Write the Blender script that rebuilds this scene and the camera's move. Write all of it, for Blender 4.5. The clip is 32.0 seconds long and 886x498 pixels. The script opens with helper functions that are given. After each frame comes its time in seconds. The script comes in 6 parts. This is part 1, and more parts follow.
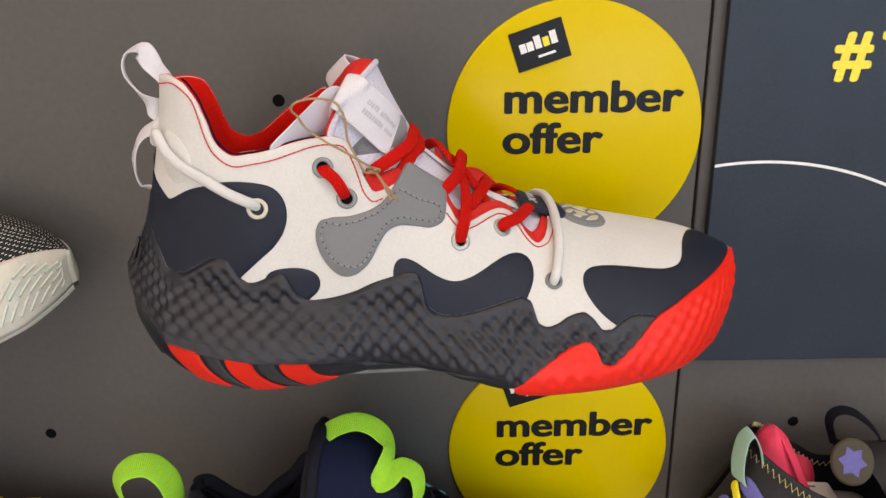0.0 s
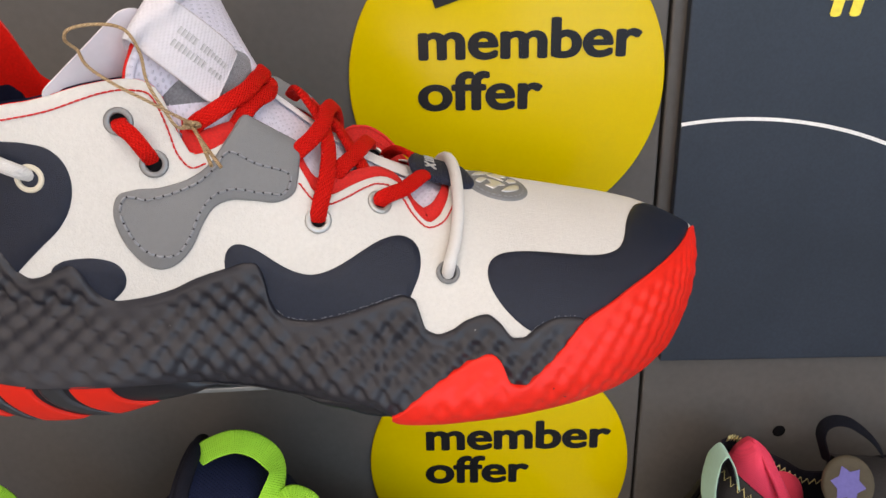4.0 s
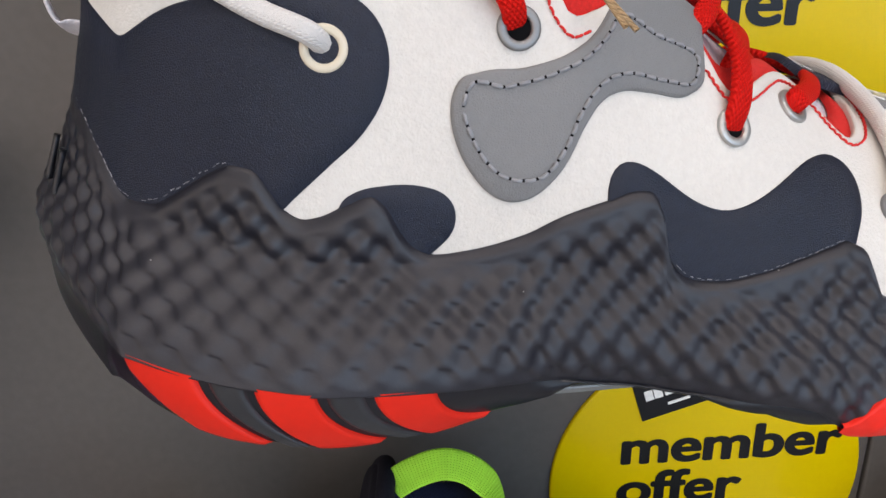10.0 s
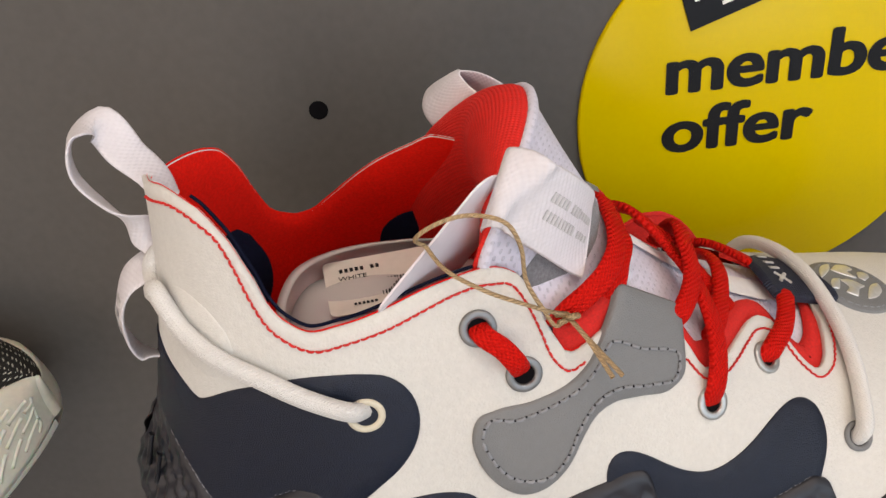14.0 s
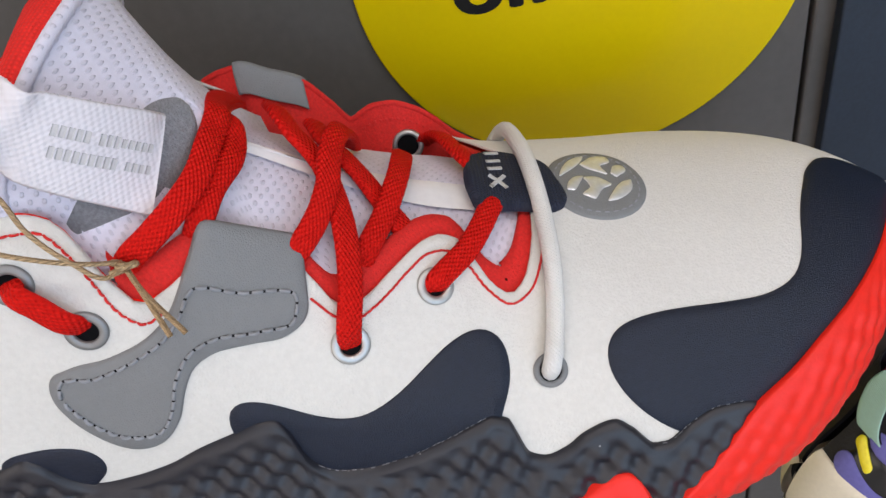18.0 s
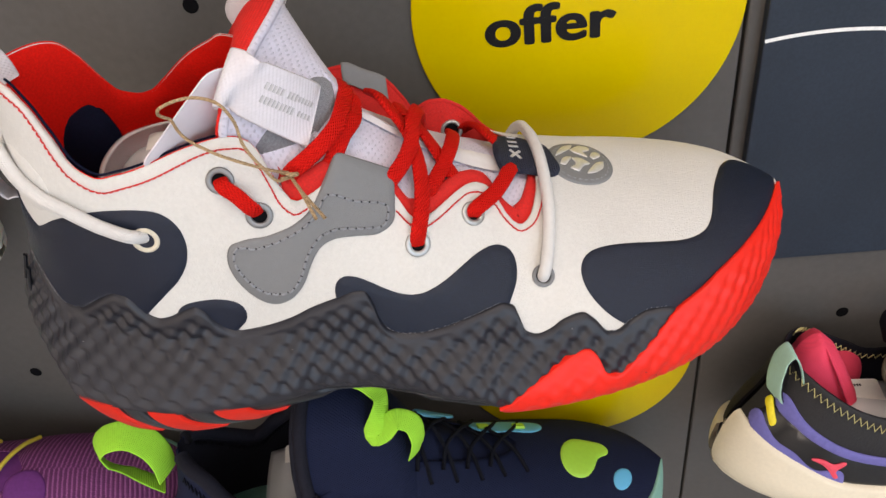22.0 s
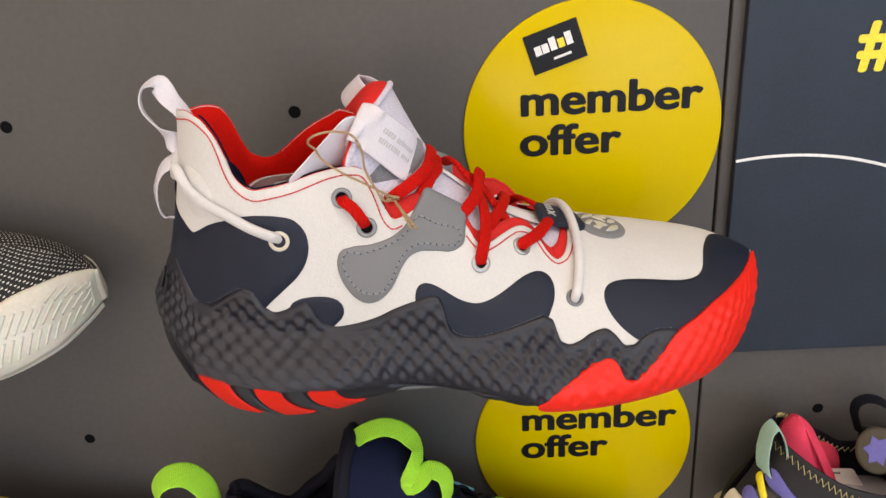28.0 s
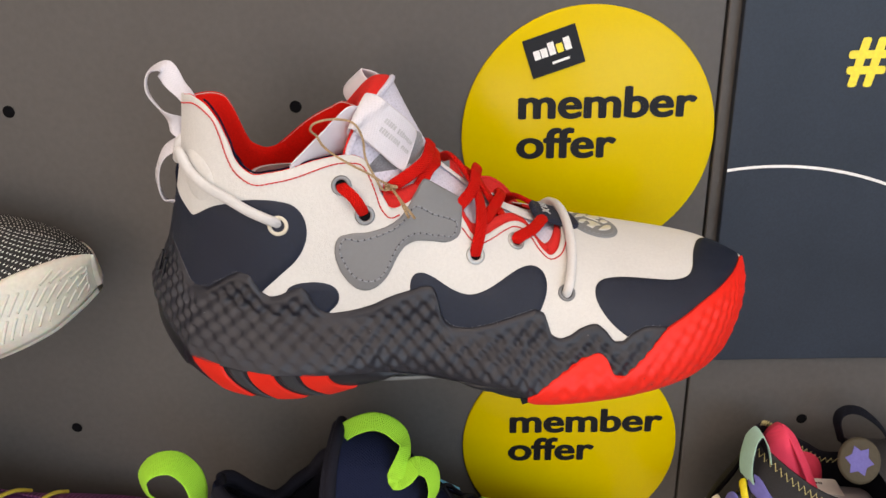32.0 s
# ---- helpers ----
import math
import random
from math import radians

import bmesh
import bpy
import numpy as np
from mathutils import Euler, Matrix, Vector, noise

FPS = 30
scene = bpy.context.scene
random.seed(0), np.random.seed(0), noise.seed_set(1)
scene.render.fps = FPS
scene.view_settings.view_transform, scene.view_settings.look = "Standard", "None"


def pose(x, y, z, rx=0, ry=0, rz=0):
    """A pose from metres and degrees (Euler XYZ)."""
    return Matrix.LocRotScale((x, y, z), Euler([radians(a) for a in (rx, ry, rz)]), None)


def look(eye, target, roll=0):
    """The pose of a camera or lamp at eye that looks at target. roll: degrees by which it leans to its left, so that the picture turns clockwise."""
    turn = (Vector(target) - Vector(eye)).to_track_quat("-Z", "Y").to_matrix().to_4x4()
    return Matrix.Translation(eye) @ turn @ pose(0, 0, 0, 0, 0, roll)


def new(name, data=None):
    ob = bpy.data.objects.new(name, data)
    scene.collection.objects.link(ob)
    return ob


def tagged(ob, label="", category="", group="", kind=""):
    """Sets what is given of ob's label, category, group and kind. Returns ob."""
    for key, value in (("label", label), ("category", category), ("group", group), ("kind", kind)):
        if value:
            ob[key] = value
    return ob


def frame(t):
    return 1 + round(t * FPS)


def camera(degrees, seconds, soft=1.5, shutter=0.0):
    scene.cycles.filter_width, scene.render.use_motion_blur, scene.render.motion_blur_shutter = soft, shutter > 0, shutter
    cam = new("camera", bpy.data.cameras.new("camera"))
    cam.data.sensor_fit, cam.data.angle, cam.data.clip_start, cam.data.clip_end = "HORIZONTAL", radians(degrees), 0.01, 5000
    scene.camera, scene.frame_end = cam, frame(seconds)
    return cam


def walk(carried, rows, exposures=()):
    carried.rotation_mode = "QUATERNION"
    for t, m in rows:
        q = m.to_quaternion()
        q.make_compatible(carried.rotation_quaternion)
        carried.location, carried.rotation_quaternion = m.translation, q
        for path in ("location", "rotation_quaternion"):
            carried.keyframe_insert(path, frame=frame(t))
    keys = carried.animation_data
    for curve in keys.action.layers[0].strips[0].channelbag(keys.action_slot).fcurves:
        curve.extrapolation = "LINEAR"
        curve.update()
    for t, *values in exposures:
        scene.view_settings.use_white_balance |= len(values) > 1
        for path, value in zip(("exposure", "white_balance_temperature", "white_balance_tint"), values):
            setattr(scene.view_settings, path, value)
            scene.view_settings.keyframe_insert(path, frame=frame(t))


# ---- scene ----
from mathutils import geometry

K = 0.0885  # metres in one unit of the path
cam = camera(61.0, 32.0)
PATH = [
    (0, (0.300, 0.181, 13.998), (0.307, 2.081, 13.374), -0.82),
    (0.5, (0.294, 0.172, 13.995), (0.306, 2.072, 13.373), -0.75),
    (1, (0.306, 0.171, 13.995), (0.318, 2.072, 13.373), -0.71),
    (1.5, (0.321, 0.164, 13.988), (0.330, 2.064, 13.363), -0.70),
    (2, (0.370, 0.211, 13.970), (0.372, 2.109, 13.341), -0.78),
    (2.5, (0.467, 0.410, 13.912), (0.464, 2.305, 13.271), -0.95),
    (3, (0.584, 0.590, 13.868), (0.575, 2.480, 13.215), -0.96),
    (3.5, (0.739, 0.808, 13.829), (0.727, 2.692, 13.158), -1.14),
    (4, (0.891, 1.115, 13.711), (0.880, 2.993, 13.023), -1.28),
    (4.5, (0.979, 1.405, 13.586), (0.971, 3.277, 12.883), -1.58),
    (6.5, (0.919, 2.058, 13.219), (0.890, 3.919, 12.487), -2.83),
    (7, (0.781, 2.104, 13.173), (0.747, 3.966, 12.446), -3.04),
    (7.5, (0.596, 2.107, 13.149), (0.572, 3.975, 12.436), -3.30),
    (8, (0.351, 2.113, 13.119), (0.334, 3.984, 12.413), -2.85),
    (8.5, (0.096, 2.079, 13.128), (0.105, 3.953, 12.427), -2.43),
    (9, (-0.112, 2.066, 13.119), (-0.057, 3.945, 12.435), -1.80),
    (9.5, (-0.295, 2.054, 13.153), (-0.206, 3.931, 12.469), -1.26),
    (10, (-0.443, 2.035, 13.200), (-0.319, 3.912, 12.520), -0.81),
    (10.5, (-0.554, 2.014, 13.320), (-0.392, 3.888, 12.640), -0.30),
    (11, (-0.617, 2.027, 13.451), (-0.438, 3.892, 12.750), -0.09),
    (11.5, (-0.621, 2.030, 13.596), (-0.457, 3.885, 12.865), -0.54),
    (12, (-0.603, 2.014, 13.770), (-0.437, 3.868, 13.039), -1.27),
    (12.5, (-0.567, 2.012, 13.953), (-0.417, 3.852, 13.183), -2.21),
    (13, (-0.523, 2.017, 14.111), (-0.407, 3.838, 13.293), -3.56),
    (13.5, (-0.439, 2.087, 14.266), (-0.372, 3.881, 13.384), -5.14),
    (15.5, (0.020, 2.291, 14.426), (-0.095, 3.967, 13.340), -9.94),
    (16, (0.185, 2.351, 14.358), (0.047, 4.013, 13.255), -10.92),
    (16.5, (0.338, 2.396, 14.316), (0.187, 4.037, 13.182), -11.36),
    (17, (0.502, 2.445, 14.241), (0.338, 4.066, 13.082), -12.11),
    (17.5, (0.688, 2.493, 14.231), (0.491, 4.064, 13.009), -12.88),
    (18, (0.877, 2.533, 14.189), (0.659, 4.063, 12.919), -13.82),
    (18.5, (1.041, 2.543, 14.166), (0.811, 4.040, 12.860), -14.39),
    (19, (1.140, 2.494, 14.150), (0.896, 3.988, 12.843), -14.83),
    (19.5, (1.205, 2.424, 14.167), (0.963, 3.915, 12.857), -14.65),
    (20, (1.222, 2.254, 14.222), (0.992, 3.758, 12.923), -13.82),
    (20.5, (1.177, 2.051, 14.324), (0.972, 3.566, 13.034), -12.44),
    (21, (1.047, 1.825, 14.420), (0.864, 3.362, 13.153), -10.88),
    (21.5, (0.854, 1.621, 14.509), (0.693, 3.191, 13.281), -9.24),
    (22, (0.701, 1.459, 14.582), (0.565, 3.058, 13.388), -7.64),
    (22.5, (0.554, 1.300, 14.672), (0.444, 2.926, 13.513), -6.20),
    (23, (0.426, 1.150, 14.758), (0.336, 2.796, 13.625), -5.20),
    (23.5, (0.348, 1.047, 14.800), (0.276, 2.709, 13.691), -4.43),
    (24, (0.311, 1.023, 14.813), (0.248, 2.696, 13.718), -4.05),
    (24.5, (0.293, 0.996, 14.817), (0.234, 2.677, 13.735), -3.91),
    (25, (0.288, 0.978, 14.819), (0.228, 2.668, 13.752), -3.91),
    (25.5, (0.286, 0.879, 14.785), (0.225, 2.586, 13.744), -3.89),
    (27.5, (0.306, 0.343, 14.396), (0.245, 2.184, 13.617), -3.68),
    (28, (0.313, 0.269, 14.324), (0.261, 2.130, 13.595), -3.33),
    (28.5, (0.305, 0.253, 14.262), (0.255, 2.125, 13.557), -2.95),
    (29, (0.302, 0.254, 14.248), (0.251, 2.129, 13.554), -2.69),
    (29.5, (0.311, 0.267, 14.228), (0.263, 2.144, 13.538), -2.41),
    (30, (0.312, 0.262, 14.221), (0.268, 2.139, 13.533), -2.13),
    (30.5, (0.292, 0.264, 14.214), (0.253, 2.140, 13.525), -1.83),
    (31, (0.281, 0.232, 14.221), (0.248, 2.109, 13.532), -1.56),
    (31.5, (0.282, 0.207, 14.218), (0.255, 2.085, 13.530), -1.27),
    (32, (0.283, 0.159, 14.221), (0.258, 2.037, 13.534), -1.13),
]
EXPO = [(0.0, -0.50, 7200, 15), (4.0, -0.48, 7000, 15), (7.0, -0.46, 6250, 14), (9.0, -0.43, 6500, 14), (11.0, -0.43, 6750, 14), (12.0, -0.50, 7150, 14), (13.0, -0.55, 7350, 14), (16.0, -0.60, 6700, 13), (18.0, -0.55, 6350, 12), (20.0, -0.50, 6350, 13), (22.0, -0.44, 6900, 14), (24.0, -0.44, 7200, 15), (28.0, -0.44, 7200, 16), (32.0, -0.44, 7200, 16)]
walk(cam, [(t, look([K * a for a in eye], [K * a for a in target], roll)) for t, eye, target, roll in PATH], EXPO)


# ---- light: a shop lit by ceiling panels ----
world = bpy.data.worlds.new("shop_air")
world.use_nodes = True
world.node_tree.nodes["Background"].inputs[0].default_value = (0.75, 0.85, 1.0, 1)
world.node_tree.nodes["Background"].inputs[1].default_value = 0.12
scene.world = world


def panel_lamp(name, x, y, z, w, d, watts, colour, target=None):
    lamp = bpy.data.lights.new(name, "AREA")
    lamp.shape, lamp.size, lamp.size_y, lamp.energy, lamp.color = "RECTANGLE", w, d, watts, colour
    ob = new(name, lamp)
    ob.matrix_world = look((x, y, z), target or (x, y, 0))
    return ob


WARM = (1.0, 0.88, 0.79)
panel_lamp("ceiling_lamp_glow", -1.6, -1.25, 2.94, 1.2, 0.5, 5, WARM)
panel_lamp("ceiling_lamp_glow", 0.2, -1.25, 2.94, 1.2, 0.5, 14, WARM)
panel_lamp("ceiling_lamp_glow", 2.0, -1.25, 2.94, 1.2, 0.5, 28, WARM)
panel_lamp("ceiling_lamp_glow", 0.35, -0.15, 2.94, 2.0, 0.3, 20, WARM)
panel_lamp("ceiling_lamp_glow", -0.6, -3.4, 2.94, 4.2, 0.6, 40, (1.0, 0.90, 0.82))
# unseen warm fill panels, added to brighten the front and the left
panel_lamp("warm_fill", -1.5, -5.6, 0.95, 3.0, 1.7, 90, WARM, (-0.8, 0.0, 1.1))
panel_lamp("warm_fill", -3.93, -2.6, 1.5, 4.0, 2.2, 58, (1.0, 0.83, 0.68), (0.0, -2.6, 1.5))
# cool daylight, source unseen: a panel behind the viewer, another added at right
panel_lamp("cool_daylight", 2.3, -5.25, 1.65, 3.2, 2.3, 150, (0.56, 0.77, 1.0), (0.3, 0.4, 1.1))
panel_lamp("cool_daylight", 3.93, -1.9, 1.5, 3.4, 2.3, 75, (0.56, 0.77, 1.0), (0.0, -0.6, 1.2))


# ---- materials ----
def mat(name, colour, rough=0.5, metal=0.0, vary=0.08, scale=60.0, bump=0.0, bump_scale=400.0, coat=0.0, sheen=0.0, spec=0.5, stain=0.06):
    """A surface with grain and stains at two scales and fine relief."""
    m = bpy.data.materials.new(name)
    m.use_nodes = True
    t = m.node_tree
    p = t.nodes["Principled BSDF"]
    p.inputs["Roughness"].default_value, p.inputs["Metallic"].default_value = rough, metal
    p.inputs["Coat Weight"].default_value, p.inputs["Sheen Weight"].default_value = coat, sheen
    p.inputs["Specular IOR Level"].default_value = spec
    co = t.nodes.new("ShaderNodeTexCoord")
    n1, n2 = t.nodes.new("ShaderNodeTexNoise"), t.nodes.new("ShaderNodeTexNoise")
    n1.inputs["Scale"].default_value, n2.inputs["Scale"].default_value = scale * 8, scale / 4
    n1.inputs["Detail"].default_value, n2.inputs["Detail"].default_value = 4, 3
    for n in (n1, n2):
        t.links.new(co.outputs["Object"], n.inputs["Vector"])
    m1, m2 = t.nodes.new("ShaderNodeMix"), t.nodes.new("ShaderNodeMix")
    for q in (m1, m2):
        q.data_type, q.blend_type = "RGBA", "MULTIPLY"
    r1, r2 = t.nodes.new("ShaderNodeMapRange"), t.nodes.new("ShaderNodeMapRange")
    for r, n, k in ((r1, n1, vary), (r2, n2, stain)):
        r.inputs["From Min"].default_value, r.inputs["From Max"].default_value = 0.3, 0.7
        r.inputs["To Min"].default_value, r.inputs["To Max"].default_value = 1 - k, 1 + k
        t.links.new(n.outputs["Fac"], r.inputs["Value"])
    m1.inputs[0].default_value = m2.inputs[0].default_value = 1
    m1.inputs[6].default_value = (*colour, 1)
    t.links.new(r1.outputs[0], m1.inputs[7])
    t.links.new(m1.outputs[2], m2.inputs[6])
    t.links.new(r2.outputs[0], m2.inputs[7])
    t.links.new(m2.outputs[2], p.inputs["Base Color"])
    rr = t.nodes.new("ShaderNodeMapRange")
    rr.inputs["To Min"].default_value, rr.inputs["To Max"].default_value = max(rough - 0.07, 0.02), min(rough + 0.07, 1)
    t.links.new(n2.outputs["Fac"], rr.inputs["Value"])
    t.links.new(rr.outputs[0], p.inputs["Roughness"])
    if bump:
        nb, b = t.nodes.new("ShaderNodeTexNoise"), t.nodes.new("ShaderNodeBump")
        nb.inputs["Scale"].default_value, nb.inputs["Detail"].default_value = bump_scale, 5
        b.inputs["Strength"].default_value, b.inputs["Distance"].default_value = bump, 0.001
        t.links.new(co.outputs["Object"], nb.inputs["Vector"])
        t.links.new(nb.outputs["Fac"], b.inputs["Height"])
        t.links.new(b.outputs[0], p.inputs["Normal"])
    return m


def link_height(m, height, strength, dist=0.0008):
    """Lays a relief on a material."""
    t = m.node_tree
    p = t.nodes["Principled BSDF"]
    b = t.nodes.new("ShaderNodeBump")
    b.inputs["Strength"].default_value, b.inputs["Distance"].default_value = strength, dist
    if p.inputs["Normal"].links:
        t.links.new(p.inputs["Normal"].links[0].from_socket, b.inputs["Normal"])
    t.links.new(height, b.inputs["Height"])
    t.links.new(b.outputs[0], p.inputs["Normal"])


def tint(m, fac, colour):
    """Mixes a second colour into a material where fac is high."""
    t = m.node_tree
    p = t.nodes["Principled BSDF"]
    x = t.nodes.new("ShaderNodeMix")
    x.data_type = "RGBA"
    t.links.new(fac, x.inputs[0])
    t.links.new(p.inputs["Base Color"].links[0].from_socket, x.inputs[6])
    x.inputs[7].default_value = (*colour, 1)
    t.links.new(x.outputs[2], p.inputs["Base Color"])


def math_node(t, op, a, b=0.0, c=0.0):
    n = t.nodes.new("ShaderNodeMath")
    n.operation = op
    for i, q in enumerate((a, b, c)):
        if isinstance(q, (int, float)):
            n.inputs[i].default_value = q
        else:
            t.links.new(q, n.inputs[i])
    return n.outputs[0]


def uv_axes(m):
    """The two surface coordinates in millimetres."""
    t = m.node_tree
    u, x = t.nodes.new("ShaderNodeUVMap"), t.nodes.new("ShaderNodeSeparateXYZ")
    t.links.new(u.outputs[0], x.inputs[0])
    return math_node(t, "MULTIPLY", x.outputs[0], 1000.0), math_node(t, "MULTIPLY", x.outputs[1], 1000.0)


def woven(m, p, q, slant, strength, dark=None, amount=0.35):
    """Yarns that cross: pitch p along, q across, slanted as braid is."""
    t = m.node_tree
    u, v = uv_axes(m)
    av = math_node(t, "ABSOLUTE", v)
    a = math_node(t, "SINE", math_node(t, "MULTIPLY", math_node(t, "ADD", u, math_node(t, "MULTIPLY", av, slant)), 2 * math.pi / p))
    b = math_node(t, "ABSOLUTE", math_node(t, "SINE", math_node(t, "MULTIPLY", v, math.pi / q)))
    h = math_node(t, "MULTIPLY", math_node(t, "ADD", math_node(t, "MULTIPLY", a, 0.5), 0.5), b)
    link_height(m, h, strength)
    # shade between the yarns, put into the colour by depth
    if dark:
        tint(m, math_node(t, "MULTIPLY", math_node(t, "SUBTRACT", 1.0, h), amount), dark)
    return m


def holes(m, p, q, size, strength, dark, amount=0.8):
    """Rows of staggered holes, as in air mesh."""
    t = m.node_tree
    u, v = uv_axes(m)
    a = math_node(t, "COSINE", math_node(t, "MULTIPLY", u, 2 * math.pi / p))
    b = math_node(t, "COSINE", math_node(t, "MULTIPLY", v, 2 * math.pi / q))
    f = math_node(t, "MULTIPLY", a, b)
    r = t.nodes.new("ShaderNodeMapRange")
    r.interpolation_type = "SMOOTHSTEP"
    r.inputs["From Min"].default_value, r.inputs["From Max"].default_value = size - 0.1, size + 0.35
    t.links.new(f, r.inputs["Value"])
    link_height(m, math_node(t, "SUBTRACT", 1.0, r.outputs[0]), strength, 0.001)
    # the holes' shade is tinted into the colour as well
    tint(m, math_node(t, "MULTIPLY", r.outputs[0], amount), dark)
    return m


def plait(m, p, q, strength, dark, amount):
    """Small staggered yarn bumps, as in flat laces and tape."""
    t = m.node_tree
    u, v = uv_axes(m)
    a = math_node(t, "COSINE", math_node(t, "MULTIPLY", math_node(t, "ADD", u, math_node(t, "MULTIPLY", v, 0.25)), 2 * math.pi / p))
    b = math_node(t, "COSINE", math_node(t, "MULTIPLY", v, 2 * math.pi / q))
    h = math_node(t, "ADD", math_node(t, "MULTIPLY", math_node(t, "MULTIPLY", a, b), 0.5), 0.5)
    h = math_node(t, "POWER", h, 0.7)
    link_height(m, h, strength, 0.0006)
    # low spots tinted darker, shade of the weave in the colour
    tint(m, math_node(t, "MULTIPLY", math_node(t, "SUBTRACT", 1.0, h), amount), dark)
    return m


def leather(m, scale, strength):
    t = m.node_tree
    co, v = t.nodes.new("ShaderNodeTexCoord"), t.nodes.new("ShaderNodeTexVoronoi")
    v.feature = "DISTANCE_TO_EDGE"
    v.inputs["Scale"].default_value = scale
    t.links.new(co.outputs["Object"], v.inputs["Vector"])
    r = t.nodes.new("ShaderNodeMapRange")
    r.inputs["From Max"].default_value = 0.25
    t.links.new(v.outputs["Distance"], r.inputs["Value"])
    link_height(m, r.outputs[0], strength, 0.0004)
    return m


WALL = mat("grey_laminate", (0.090, 0.084, 0.079), 0.42, vary=0.05, scale=30, bump=0.02, bump_scale=900, stain=0.05, coat=0.0, spec=0.22)
# near black, stands in for the shade in holes, grooves and gaps
DARK_GAP = mat("dark_gap", (0.005, 0.005, 0.006), 0.9, spec=0.05)
YELLOW = mat("yellow_vinyl", (0.62, 0.465, 0.0), 0.24, vary=0.015, stain=0.02, spec=0.16)
INK = mat("black_ink", (0.010, 0.010, 0.012), 0.30, spec=0.16)
WHITE_INK = mat("white_ink", (0.78, 0.78, 0.76), 0.4)
GREY_INK = mat("grey_ink", (0.46, 0.45, 0.44), 0.5)
BAND_INK = mat("pale_grey_ink", (0.50, 0.49, 0.50), 0.6)
CREAM_METAL = mat("cream_enamel_eyelet", (0.66, 0.60, 0.47), 0.35, vary=0.03)
YELLOW_INK = mat("yellow_ink", (0.80, 0.66, 0.02), 0.35)
POSTER = mat("navy_print", (0.017, 0.024, 0.037), 0.42, spec=0.3, vary=0.12, scale=90, stain=0.12)
FELT = mat("white_felted_suede", (0.635, 0.622, 0.588), 0.85, vary=0.035, scale=90, bump=0.34, bump_scale=1500, sheen=0.25, stain=0.04)
NAVY = leather(mat("navy_coated_leather", (0.0050, 0.0095, 0.024), 0.44, spec=0.38, vary=0.15, scale=80), 1900, 0.34)
GREYL = leather(mat("grey_coated_leather", (0.19, 0.195, 0.20), 0.55, spec=0.35, vary=0.02, scale=60, stain=0.03), 1700, 0.28)
SUEDE = mat("grey_suede", (0.20, 0.20, 0.215), 0.95, vary=0.2, scale=160, bump=0.5, bump_scale=1800, sheen=0.3)
RUBBER = mat("charcoal_foam_rubber", (0.0105, 0.0112, 0.018), 0.46, spec=0.52, vary=0.1, scale=70, bump=0.06, bump_scale=1500, stain=0.1)
tn = RUBBER.node_tree
lint, co = tn.nodes.new("ShaderNodeTexVoronoi"), tn.nodes.new("ShaderNodeTexCoord")
lint.inputs["Scale"].default_value = 95.0
tn.links.new(co.outputs["Object"], lint.inputs["Vector"])
tint(RUBBER, math_node(tn, "MULTIPLY", math_node(tn, "LESS_THAN", lint.outputs["Distance"], 0.022), 0.5), (0.45, 0.45, 0.45))
RED_RUBBER = mat("red_foam_rubber", (0.78, 0.018, 0.007), 0.42, spec=0.30, vary=0.04, scale=60, bump=0.05, bump_scale=1500)
RED_GLOSS = mat("red_outsole_rubber", (0.62, 0.018, 0.007), 0.40, vary=0.03, spec=0.22)
BLACK_RUBBER = mat("black_outsole_rubber", (0.008, 0.009, 0.013), 0.30, spec=0.35, vary=0.12, bump=0.05)
GREY_RUBBER = mat("dark_grey_outsole_rubber", (0.022, 0.024, 0.028), 0.26, spec=0.45, vary=0.1, bump=0.04)
RED_FELT = mat("red_felt_lining", (0.86, 0.014, 0.007), 0.9, vary=0.10, scale=150, bump=0.3, bump_scale=1600, spec=0.15)
RED_KNIT = woven(mat("red_knit_lining", (0.88, 0.016, 0.008), 0.8, vary=0.08, bump=0.1), 1.1, 0.9, 0.0, 0.5, (0.45, 0.008, 0.005), 0.4)
RED_TRIM = mat("red_suede_trim", (0.60, 0.015, 0.011), 0.9, vary=0.14, scale=170, bump=0.4, bump_scale=1700)
LACE = plait(mat("red_flat_lace", (0.64, 0.009, 0.005), 0.62, vary=0.06, spec=0.10), 1.6, 1.1, 0.9, (0.40, 0.006, 0.004), 0.50)
RED_THREAD = mat("red_thread", (0.60, 0.012, 0.010), 0.7)
GREY_THREAD = mat("grey_thread", (0.25, 0.26, 0.28), 0.7)
NAVY_FELT = mat("navy_felt_pad", (0.005, 0.007, 0.020), 0.95, vary=0.15, scale=140, bump=0.3, spec=0.1)
WEB = plait(mat("white_ribbed_webbing", (0.68, 0.655, 0.69), 0.7, vary=0.03), 1.3, 1.9, 0.3, (0.54, 0.52, 0.56), 0.22)
CORD = woven(mat("white_braided_cord", (0.72, 0.71, 0.69), 0.7, vary=0.03), 0.8, 0.7, 0.6, 0.45, (0.70, 0.69, 0.68), 0.2)
MESHW = holes(mat("white_air_mesh", (0.66, 0.64, 0.74), 0.7, vary=0.05, bump=0.1), 2.5, 3.6, 0.45, 0.5, (0.53, 0.52, 0.60), 0.55)
METAL = mat("nickel_eyelet", (0.46, 0.46, 0.45), 0.46, 0.9, vary=0.03)
GUN = mat("gunmetal_eyelet", (0.24, 0.245, 0.25), 0.5, 0.8, vary=0.03)
SILVER = mat("silver_foil", (0.72, 0.72, 0.70), 0.35, 0.55, vary=0.1)
